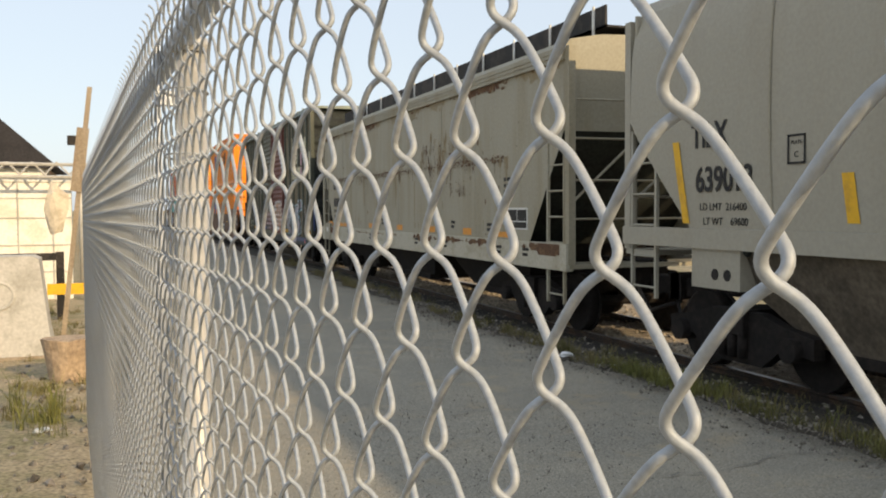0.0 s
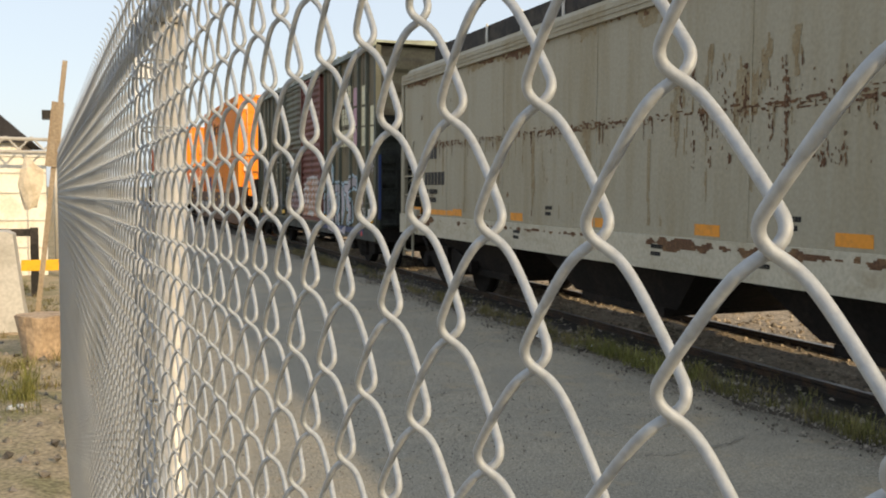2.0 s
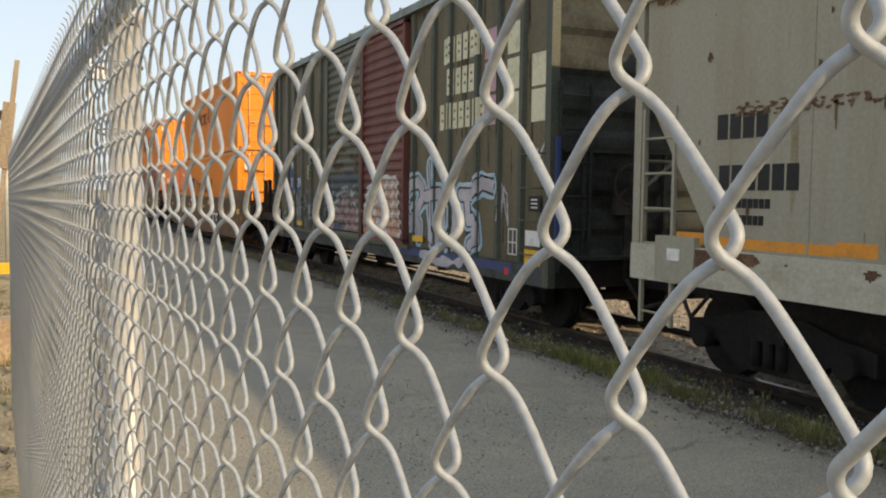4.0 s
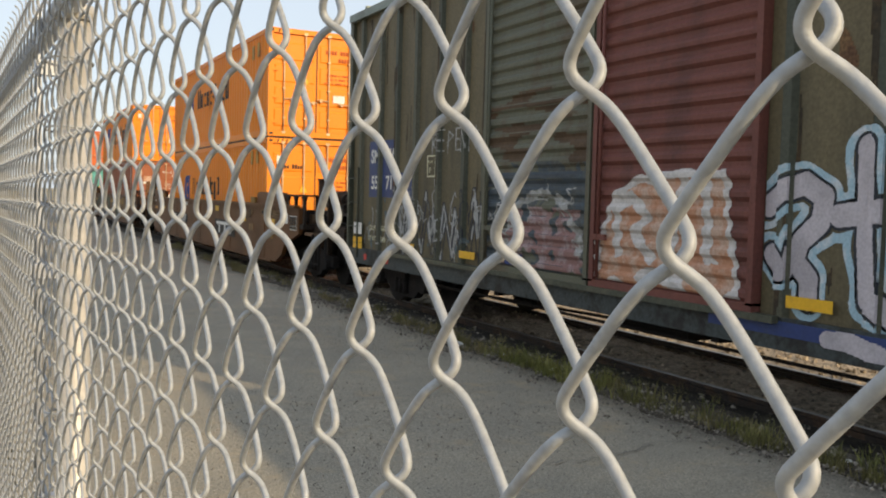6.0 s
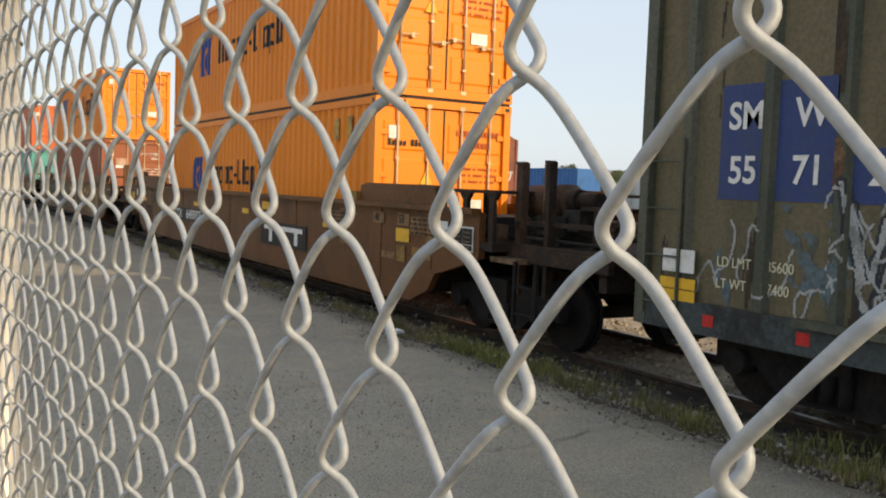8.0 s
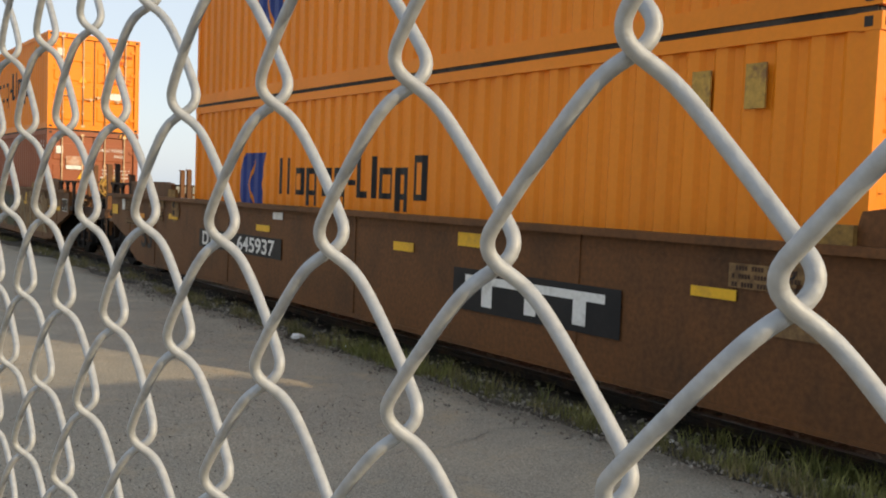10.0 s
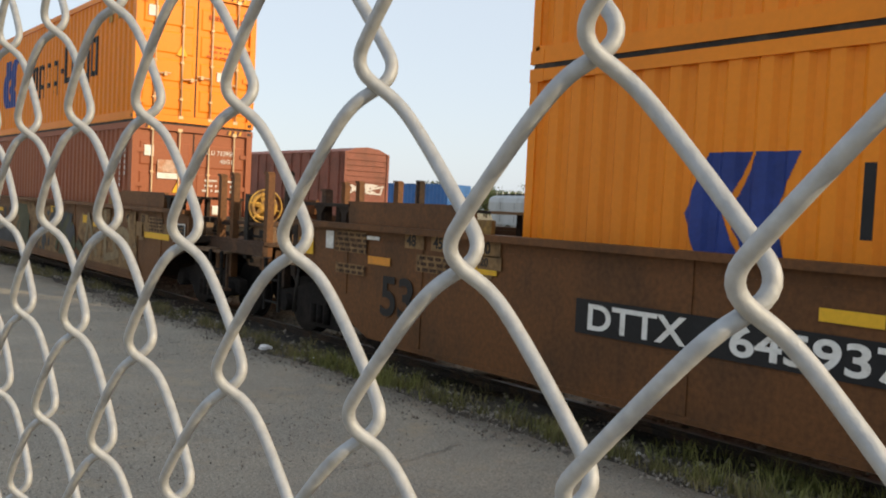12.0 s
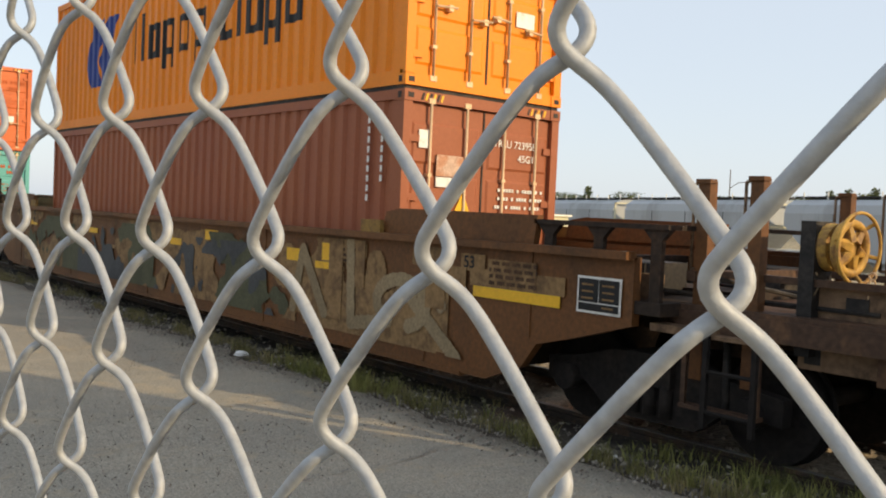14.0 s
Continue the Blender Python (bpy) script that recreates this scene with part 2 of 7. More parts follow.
M_WOOD = mat("weathered_wood", (0.33, 0.27, 0.20), 0.9, 0, 0.2, 35, (0.24, 0.18, 0.12), 0.5, 3, 0.4, streak=0.15)
M_WALLW = mat("whitewashed_wall", (0.80, 0.77, 0.68), 0.85, 0, 0.08, 20, (0.66, 0.61, 0.50), 0.45, 1.5, 0.15)
M_ROOFK = mat("dark_shingle", (0.035, 0.033, 0.036), 0.9, 0, 0.3, 15)
M_GREY = mat("far_car_grey", (0.40, 0.42, 0.43), 0.55, 0, 0.05, 10, (0.31, 0.32, 0.32), 0.45, 0.5, 0.03, streak=0.3)
M_FBROWN = mat("far_boxcar_brown", (0.23, 0.085, 0.06), 0.65, 0, 0.1, 10, (0.17, 0.07, 0.05), 0.5, 0.8)
M_BLUEC = mat("container_blue", (0.03, 0.13, 0.36), 0.5, 0, 0.06, 10, None, 0.4, 0.8)
M_LEAF = mat("tree_leaf", (0.060, 0.085, 0.035), 0.8, 0, 0.35, 2, (0.10, 0.11, 0.045), 0.5, 0.4, 0.0, islands=True)
M_BARK = mat("bark", (0.12, 0.09, 0.065), 0.95, 0, 0.3, 8)
M_CLOTH = mat("faded_cloth", (0.60, 0.52, 0.40), 0.95, 0, 0.1, 30, (0.45, 0.38, 0.28), 0.5, 6, 0.3)
M_PLASTIC = mat("crumpled_plastic", (0.72, 0.73, 0.72), 0.4, 0, 0.05, 30)


# ---- building helpers ----
def box(bm, x0, x1, y0, y1, z0, z1, m=None):
    vs = [bm.verts.new((x, y, z)) for x in (x0, x1) for y in (y0, y1) for z in (z0, z1)]
    if m is not None:
        for v in vs:
            v.co = m @ v.co
    for f in ((0, 1, 3, 2), (4, 6, 7, 5), (0, 4, 5, 1), (2, 3, 7, 6), (0, 2, 6, 4), (1, 5, 7, 3)):
        bm.faces.new([vs[i] for i in f])
    return vs


def rod(bm, p, q, r, n=8, r2=None):
    p, q = Vector(p), Vector(q)
    d = (q - p).normalized()
    a = d.orthogonal().normalized()
    b = d.cross(a)
    rings = []
    for c, rr in ((p, r), (q, r if r2 is None else r2)):
        rings.append([bm.verts.new(c + (a * math.cos(2 * math.pi * i / n) + b * math.sin(2 * math.pi * i / n)) * rr) for i in range(n)])
    for i in range(n):
        f = bm.faces.new((rings[0][i], rings[0][(i + 1) % n], rings[1][(i + 1) % n], rings[1][i]))
        f.smooth = n > 6
    bm.faces.new(rings[0][::-1])
    bm.faces.new(rings[1])


def prism(bm, poly, axis, a, b):
    """A polygon of (u, v) pushed along one axis from a to b."""
    def at(u, v, w):
        return {"x": (w, u, v), "y": (u, w, v), "z": (u, v, w)}[axis]
    lo = [bm.verts.new(at(u, v, a)) for u, v in poly]
    hi = [bm.verts.new(at(u, v, b)) for u, v in poly]
    n = len(poly)
    for i in range(n):
        bm.faces.new((lo[i], lo[(i + 1) % n], hi[(i + 1) % n], hi[i]))
    bm.faces.new(lo[::-1])
    bm.faces.new(hi)


def ring(bm, c, axis, r, tube, n=20, k=6):
    c, axis = Vector(c), Vector(axis).normalized()
    a = axis.orthogonal().normalized()
    b = axis.cross(a)
    rows = []
    for i in range(n):
        d = a * math.cos(2 * math.pi * i / n) + b * math.sin(2 * math.pi * i / n)
        rows.append([bm.verts.new(c + d * (r + tube * math.cos(2 * math.pi * j / k)) + axis * tube * math.sin(2 * math.pi * j / k)) for j in range(k)])
    for i in range(n):
        for j in range(k):
            f = bm.faces.new((rows[i][j], rows[(i + 1) % n][j], rows[(i + 1) % n][(j + 1) % k], rows[i][(j + 1) % k]))
            f.smooth = True


def part(name, bm, material, parent=None, label="", bevel=0.0):
    """One bmesh as one mesh object, under a thing or a part."""
    if bevel:
        bmesh.ops.bevel(bm, geom=[e for e in bm.edges if len(e.link_faces) == 2 and e.calc_face_angle() > 0.6],
                        offset=bevel, segments=1, affect="EDGES", clamp_overlap=True)
    bmesh.ops.recalc_face_normals(bm, faces=bm.faces)
    me = bpy.data.meshes.new(name)
    bm.to_mesh(me)
    bm.free()
    me.materials.append(material)
    ob = new(name, me)
    if parent is not None:
        ob.parent = parent
    if label:
        ob["label"] = label
    return ob


def part_data(name, verts, faces, material, parent=None, label="", smooth=False):
    me = bpy.data.meshes.new(name)
    me.from_pydata(verts, [], faces)
    me.update()
    if smooth:
        me.polygons.foreach_set("use_smooth", [True] * len(me.polygons))
    me.materials.append(material)
    ob = new(name, me)
    if parent is not None:
        ob.parent = parent
    if label:
        ob["label"] = label
    return ob


def boxes(name, material, parent, *items, label="", bevel=0.0):
    made = []
    for i in items:
        bm = bmesh.new()
        box(bm, *i)
        made.append(part(name, bm, material, parent, label, bevel))
    return made[0]


def empty(name, label, category, group="", at=(0, 0, 0)):
    ob = new(name)
    ob.empty_display_size = 0.2
    ob.location = at
    return tagged(ob, label, category, group)


def lettering(words, size, place, face, material, parent, squeeze=1.0, bold=0.0):
    """Words in the built-in font on a side ('side': seen from -x) or an end ('end': seen from -y)."""
    cu = bpy.data.curves.new("lettering", "FONT")
    cu.body, cu.size, cu.extrude = words, size, 0.0015
    cu.offset = bold
    cu.materials.append(material)
    ob = new("lettering", cu)
    ax = (Vector((0, -1, 0)), Vector((0, 0, 1)), Vector((-1, 0, 0))) if face == "side" else (Vector((1, 0, 0)), Vector((0, 0, 1)), Vector((0, -1, 0)))
    rot = Matrix((ax[0] * squeeze, ax[1], ax[2])).transposed().to_4x4()
    ob.parent = parent
    ob.matrix_local = Matrix.Translation(place) @ rot
    return ob


def near_line(y, z, pts):
    """Distance of (y, z) to a broken line."""
    best = 9.0
    for (ay, az), (by, bz) in zip(pts, pts[1:]):
        dy, dz = by - ay, bz - az
        k = max(0.0, min(1.0, ((y - ay) * dy + (z - az) * dz) / (dy * dy + dz * dz + 1e-9)))
        best = min(best, math.hypot(y - ay - k * dy, z - az - k * dz))
    return best


def paint(name, y0, y1, z0, z1, inside, prof, material, parent, cell=0.022, proud=0.004, label=""):
    """Paint that lies on a side whose outer face is x = prof(y, z): the cells for which inside(y, z) holds."""
    ny, nz = max(1, int((y1 - y0) / cell)), max(1, int((z1 - z0) / cell))
    ids, verts, faces = {}, [], []

    def vid(i, j):
        if (i, j) not in ids:
            y, z = y0 + (y1 - y0) * i / ny, z0 + (z1 - z0) * j / nz
            ids[i, j] = len(verts)
            verts.append((prof(y, z) - proud, y, z))
        return ids[i, j]
    for i in range(ny):
        for j in range(nz):
            if inside(y0 + (y1 - y0) * (i + 0.5) / ny, z0 + (z1 - z0) * (j + 0.5) / nz):
                faces.append((vid(i, j), vid(i, j + 1), vid(i + 1, j + 1), vid(i + 1, j)))
    ob = part_data(name, verts, faces, material, parent, label)
    return tagged(ob, kind="stuff") if name.startswith(("rust", "graffiti", "scratch", "road", "line_name")) else ob


def arc(cy, cz, ry, rz, a0, a1, n=14):
    return [(cy + ry * math.cos(radians(a0 + (a1 - a0) * i / n)), cz + rz * math.sin(radians(a0 + (a1 - a0) * i / n))) for i in range(n + 1)]


# ---- ground, road, track ----
def ground_sheet():
    """Ground that reaches the horizon, dropped a little under the road and the track."""
    xs = [-3000, -600, -120, -40, -20] + [-12 + 0.5 * i for i in range(26)] + [1.2, 4.7, 5.1, 5.5, 5.9, 6.4, 7.1, 7.8, 8.5, 9.2, 10, 12, 15, 20] + [28 + 5 * i for i in range(14)] + [120, 600, 3000]
    ys = [-3000, -400, -60, -20, -8] + [-4 + 0.6 * i for i in range(60)] + [36, 44, 56, 75, 110, 200, 600, 3000]
    verts, faces = [], []
    for x in xs:
        for y in ys:
            near = abs(x) < 40 and -10 < y < 60
            z = 0.05 * noise.noise(Vector((x * 0.5, y * 0.5, 0))) + 0.02 * noise.noise(Vector((x * 2, y * 2, 3))) if near else 0.0
            if 0.0 <= x < 5.0:
                z = -0.12
            elif 5.0 <= x <= 9.3:
                z = -0.17 + 0.3 * z
            elif x < 0:
                z = z - 0.02
            elif x > 38 + 0.4 * y and x < 110 and y < 110:
                z = -0.99            # the far yard lies lower
            else:
                z = z - 0.10
            verts.append((x, y, z))
    n = len(ys)
    for i in range(len(xs) - 1):
        for j in range(n - 1):
            faces.append((i * n + j, (i + 1) * n + j, (i + 1) * n + j + 1, i * n + j + 1))
    return tagged(part_data("ground", verts, faces, M_DIRT, smooth=True), "dry brown dirt and gravel ground of a rail yard", "ground", kind="structure")


def edge_x(y):
    return 5.0 + 0.16 * noise.noise(Vector((0, y * 0.8, 7))) + 0.10 * noise.noise(Vector((0, y * 2.6, 9))) + 0.04 * noise.noise(Vector((0, y * 9, 4)))


def road_slab():
    verts, faces = [], []
    ys = [-40 + 2 * i for i in range(17)] + [-6 + 0.08 * i for i in range(500)] + [34 + 2 * i for i in range(60)]
    cols = 14
    for y in ys:
        e = edge_x(y)
        for i in range(cols):
            x = 0.02 + (e - 0.02) * i / (cols - 1)
            z = 0.012 * noise.noise(Vector((x * 0.6, y * 0.4, 1))) + (-0.015 if i == cols - 1 else 0)
            verts.append((x, y, z))
        verts.append((e + 0.03, y, -0.13))
    n = cols + 1
    for j in range(len(ys) - 1):
        for i in range(n - 1):
            faces.append((j * n + i, j * n + i + 1, (j + 1) * n + i + 1, (j + 1) * n + i))
    road = tagged(part_data("road", verts, faces, M_ASPHALT, smooth=True), "worn grey asphalt service road along the track", "road", kind="structure")
    bm = bmesh.new()
    rng = random.Random(4)
    for y, x0, x1 in ((7.3, 2.1, 5.0), (13.4, 1.0, 4.4), (4.9, 3.0, 4.9)):
        pts, x = [], x0
        yy = y
        while x < x1:
            pts.append((x, yy))
            x += rng.uniform(0.04, 0.12)
            yy += rng.uniform(-0.05, 0.05)
        for (ax, ay), (bx, by) in zip(pts, pts[1:]):
            w = rng.uniform(0.002, 0.008)
            v = [bm.verts.new(c) for c in ((ax, ay - w, 0.013), (bx, by - w, 0.013), (bx, by + w, 0.013), (ax, ay + w, 0.013))]
            bm.faces.new(v)
    part("crack", bm, M_CRACK, road)
    return road


def verge_z(x, y):
    return -0.012 - 0.10 * min(1, max(0, (x - edge_x(y)) / 1.2)) + 0.03 * noise.noise(Vector((x * 2.5, y * 2.5, 5)))


def verge():
    verts, faces = [], []
    ys = [-20 + 1 * i for i in range(14)] + [-6 + 0.2 * i for i in range(200)] + [34 + 2 * i for i in range(50)]
    cols = 12
    for y in ys:
        e = edge_x(y) - 0.06
        for i in range(cols):
            x = e + (9.6 - e) * (i / (cols - 1)) ** 1.3
            z = -0.012 - 0.10 * min(1, (x - e) / 1.2) + 0.03 * noise.noise(Vector((x * 2.5, y * 2.5, 5)))
            if i == 0:
                z = -0.05
            verts.append((x, y, z))
    for j in range(len(ys) - 1):
        for i in range(cols - 1):
            faces.append((j * cols + i, j * cols + i + 1, (j + 1) * cols + i + 1, (j + 1) * cols + i))
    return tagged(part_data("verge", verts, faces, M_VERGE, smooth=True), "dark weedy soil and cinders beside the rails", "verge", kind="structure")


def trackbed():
    """Cinders beside the rails, black because the train's shade is put into their colour."""
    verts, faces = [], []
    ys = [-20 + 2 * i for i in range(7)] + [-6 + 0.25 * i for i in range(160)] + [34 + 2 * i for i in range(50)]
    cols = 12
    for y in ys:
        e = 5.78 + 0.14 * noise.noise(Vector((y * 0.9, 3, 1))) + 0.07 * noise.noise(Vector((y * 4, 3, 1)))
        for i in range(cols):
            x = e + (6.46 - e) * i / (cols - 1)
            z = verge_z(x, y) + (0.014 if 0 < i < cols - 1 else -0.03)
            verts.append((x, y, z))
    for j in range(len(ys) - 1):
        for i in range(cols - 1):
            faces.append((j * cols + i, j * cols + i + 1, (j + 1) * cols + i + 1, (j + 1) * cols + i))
    return tagged(part_data("trackbed", verts, faces, M_CINDER, smooth=True), "black cinders under and beside the rails, coloured for shade", "ground", kind="structure")


def ballast_bed():
    verts, faces = [], []
    ys = [-20 + 2 * i for i in range(7)] + [-6 + 0.25 * i for i in range(160)] + [34 + 2 * i for i in range(50)]
    cols = 16
    for y in ys:
        for i in range(cols):
            x = 6.43 + 5.2 * i / (cols - 1) + (0.5 * noise.noise(Vector((y * 0.4, 9, 2))) if i == cols - 1 else 0)
            verts.append((x, y, verge_z(x, y) + (0.022 if i < cols - 1 else -0.08)))
    for j in range(len(ys) - 1):
        for i in range(cols - 1):
            faces.append((j * cols + i, j * cols + i + 1, (j + 1) * cols + i + 1, (j + 1) * cols + i))
    return tagged(part_data("ballast_bed", verts, faces, M_BED, smooth=True), "pale tan gravel bed between and beyond the rails", "ground", kind="structure")


def stones(name, label, count, area, size, material, seed, height, along_edge=False):
    rng = random.Random(seed)
    verts, faces = [], []
    for _ in range(count):
        x, y = rng.uniform(area[0], area[1]), rng.uniform(area[2], area[3])
        s = rng.uniform(*size)
        if along_edge:                   # thickest where pavement and soil meet
            x = edge_x(y) + 0.5 * (x + rng.uniform(area[0], area[1]))
            s *= 0.35 + 0.65 * rng.random()
        c = Vector((x, y, height(x, y) + s * 0.25))
        k = len(verts)
        e = Euler((rng.uniform(0, 6), rng.uniform(0, 6), rng.uniform(0, 6)))
        for d in ((1, 0, 0), (-0.9, 0.2, 0), (0, 1, 0.1), (0.1, -1, 0), (0, 0, 0.7), (0, 0.1, -0.7)):
            v = Vector(d) * s * rng.uniform(0.7, 1.2)
            v.rotate(e)
            verts.append(tuple(c + v))
        for f in ((0, 2, 4), (2, 1, 4), (1, 3, 4), (3, 0, 4), (2, 0, 5), (1, 2, 5), (3, 1, 5), (0, 3, 5)):
            faces.append(tuple(k + i for i in f))
    return tagged(part_data(name, verts, faces, material), label, "gravel", kind="stuff")


def grass(name, label, clumps, material, seed, tall=(0.10, 0.32), spread=0.10, blades=(10, 26)):
    rng = random.Random(seed)
    verts, faces = [], []
    for cx, cy, cz in clumps:
        hh = rng.uniform(*tall)
        for _ in range(rng.randint(*blades)):
            a = rng.uniform(0, 6.283)
            r = spread * rng.random()
            p = Vector((cx + r * math.cos(a), cy + r * math.sin(a), cz))
            h = hh * rng.uniform(0.5, 1.15)
            lean = Vector((rng.gauss(0, 0.35), rng.gauss(0, 0.35), 0)) * h
            w = rng.uniform(0.002, 0.005)
            b = rng.uniform(0, 3.14)
            side = Vector((math.cos(b), math.sin(b), 0)) * w
            k = len(verts)
            mid = p + lean * 0.35 + Vector((0, 0, h * 0.6))
            tip = p + lean + Vector((0, 0, h))
            verts.extend([tuple(p - side), tuple(p + side), tuple(mid + side * 0.8), tuple(mid - side * 0.8), tuple(tip)])
            faces.extend([(k, k + 1, k + 2, k + 3), (k + 3, k + 2, k + 4)])
    return tagged(part_data(name, verts, faces, material), label, "grass", kind="stuff")


TRACK_X = 7.07


def track():
    tr = tagged(new("railway_track"), "rusty steel rails on dark wooden ties", "track", kind="structure")
    prof = [(-0.075, -0.17), (0.075, -0.17), (0.075, -0.155), (0.012, -0.13), (0.012, -0.05), (0.036, -0.035), (0.036, -0.002), (0.028, 0.0),
            (-0.028, 0.0), (-0.036, -0.002), (-0.036, -0.035), (-0.012, -0.05), (-0.012, -0.13), (-0.075, -0.155)]
    for s in (-0.755, 0.755):
        bm = bmesh.new()
        prism(bm, [(TRACK_X + s + u, v + 0.0) for u, v in prof], "y", -60, 240)
        rail = part("rail", bm, M_RAIL, tr)
        boxes("rail_head", M_HEAD, rail, (TRACK_X + s - 0.030, TRACK_X + s + 0.030, -60, 240, -0.004, 0.003), label="polished running surface")
    bm = bmesh.new()
    box(bm, -1.3, 1.3, -0.11, 0.11, -0.10, 0.06)
    tie = part("tie", bm, M_TIE, tr, bevel=0.012)
    tie.location = (TRACK_X, -12, -0.20)
    for i in range(1, 130):
        t = new("tie", tie.data)
        t.parent = tr
        t.location = (TRACK_X + 0.03 * math.sin(i * 5.1), -12 + 0.53 * i, -0.20)
        t.rotation_euler = (0, 0, 0.02 * math.sin(i * 3.7))
    return tr


ground_sheet()
road_slab()
verge()
trackbed()
ballast_bed()
track()
rng = random.Random(11)


clumps = []
for _ in range(900):
    y = -1 + 34 * rng.random() ** 1.3
    x = edge_x(y) + 0.05 + abs(rng.gauss(0, 0.42))
    if x < 6.1 and noise.noise(Vector((x * 0.9, y * 0.35, 2))) > -0.22:
        clumps.append((x, y, verge_z(x, y) - 0.01))
grass("verge_grass", "dry yellow-green grass tufts along the road edge", clumps, M_GRASS, 3, (0.04, 0.17))
clumps = []
for y0, n, out in ((7.8, 80, 0.02), (5.0, 10, 0.15), (3.4, 26, 0.15), (3.3, 36, 0.70), (2.2, 26, 0.15)):
    for _ in range(n):
        y = y0 + rng.gauss(0, 0.55)
        x = edge_x(y) + out + abs(rng.gauss(0, 0.22))
        clumps.append((x, y, verge_z(x, y) - 0.01))
grass("verge_weeds", "fresh green weeds growing at the road edge", clumps, M_WEED, 5, (0.08, 0.24), 0.12)
stones("ballast", "pale tan crushed stone ballast beyond the rails", 9500, (6.5, 11.0, 0, 34), (0.02, 0.05), M_GRAVEL, 7, lambda x, y: verge_z(x, y) + 0.01)
stones("track_stones", "dark cinders and pebbles round the ties", 2200, (5.2, 6.4, 1, 26), (0.012, 0.035), M_PEBBLE, 8, verge_z)
stones("edge_gravel", "loose grey gravel and debris along the ragged road edge", 5200, (-0.55, 0.75, 1.0, 17), (0.006, 0.026), M_PEBBLE, 10, lambda x, y: 0.0 if x < edge_x(y) else verge_z(x, y), True)
stones("road_grit", "loose grit and pebbles on the road surface", 9000, (0.3, 5.1, 2.0, 13), (0.0025, 0.009), M_PEBBLE, 9, lambda x, y: 0.0)
clumps = []
for _ in range(520):
    x, y = -2.6 + 2.5 * rng.random(), 3 + 15 * rng.random()
    if noise.noise(Vector((x * 0.7, y * 0.5, 8))) > 0.0:
        clumps.append((x, y, -0.03))
grass("lot_grass", "sparse yellowed grass on the dirt lot", clumps, M_GRASS, 13, (0.04, 0.16))
clumps = [(-0.80 + rng.gauss(0, 0.12), 8.2 + rng.gauss(0, 0.35), -0.03) for _ in range(14)]
grass("lot_weeds", "tall bright green weeds in the dirt lot", clumps, M_WEED, 14, (0.2, 0.45), 0.08)
stones("lot_stones", "pebbles and broken stones on the dirt lot", 700, (-2.4, -0.15, 3, 16), (0.008, 0.05), M_PEBBLE, 15, lambda x, y: -0.03)


def litter(name, label, at, size, seed):
    r = random.Random(seed)
    bm = bmesh.new()
    bmesh.ops.create_icosphere(bm, subdivisions=2, radius=1.0)
    for v in bm.verts:
        v.co = Vector((v.co.x * size, v.co.y * size * 0.7, max(v.co.z, -0.3) * size * 0.45)) * (0.75 + 0.5 * r.random())
    ob = part(name, bm, M_PLASTIC)
    ob.location = at
    return tagged(ob, label, "litter")


litter("plastic_bottle", "crumpled clear white plastic bottle lying at the road edge", (4.93, 9.55, 0.03), 0.085, 1)
litter("paper_scrap", "crumpled white paper scrap on the verge", (5.25, 7.9, 0.0), 0.05, 2)
litter("paper_scrap", "crumpled white paper scrap on the verge", (5.2, 8.9, 0.0), 0.035, 3)
litter("paper_scrap", "small white litter scrap on dirt", (-0.72, 7.9, -0.01), 0.07, 4)
litter("paper_scrap", "small white litter scrap in the grass", (5.4, 4.3, -0.02), 0.03, 6)


# ---- chain-link fence ----
CELL_W, CELL_H, WIRE_R = 0.06408, 0.08110, 0.00156
FENCE = Matrix(((0.99892, -0.04647, 0.0, 0.0), (0.04647, 0.99889, 0.00794, 0.0), (-0.00037, -0.00793, 0.99997, 1.7800), (0, 0, 0, 1)))
FENCE_TOP, FENCE_LOW, FENCE_FAR = 0.300, -1.78, 8.1


def wire_mesh(name, per, sides, top, low, wobble):
    """One picket: a flattened spiral with straight legs; those slanted one way lie in front, the others behind, joined by tight bends."""
    amp, deep = 0.01842, 0.00501

    def sway(s):
        h = math.floor(2 * s)
        return (1 if h % 2 == 0 else -1) * amp * (1 - 4 * s + 2 * h)
    k0, k1 = math.floor(low / CELL_H), math.ceil(top / CELL_H)
    n = (k1 - k0) * per
    pts = []
    r = random.Random(wobble)
    ph = r.uniform(0, 6)
    for i in range(n + 1):
        s = i / per
        y = sum(sway(s + 0.0293 + 0.0117 * d) for d in range(-4, 5)) / 9
        x = deep * math.atan(4.06 * math.sin(2 * math.pi * (s - 0.0280))) / math.atan(4.06)
        z = (k1 - s) * CELL_H
        if wobble:
            y += 0.0007 * math.sin(z * 9 + ph) + 0.0004 * math.sin(z * 31 + ph * 2)
            z += 0.0006 * math.sin(z * 17 + ph * 3)
        pts.append(Vector((x, y, z)))
    verts, faces = [], []
    for i, p in enumerate(pts):
        d = (pts[min(i + 1, n)] - pts[max(i - 1, 0)]).normalized()
        u = Vector((1, 0, 0))
        u = (u - d * u.dot(d)).normalized()
        w = d.cross(u)
        for j in range(sides):
            b = 2 * math.pi * j / sides
            verts.append(tuple(p + (u * math.cos(b) + w * math.sin(b)) * WIRE_R))
    for i in range(n):
        for j in range(sides):
            faces.append((i * sides + j, i * sides + (j + 1) % sides, (i + 1) * sides + (j + 1) % sides, (i + 1) * sides + j))
    me = bpy.data.meshes.new(name)
    me.from_pydata(verts, [], faces)
    me.update()
    me.polygons.foreach_set("use_smooth", [True] * len(me.polygons))
    me.materials.append(M_WIRE)
    return me


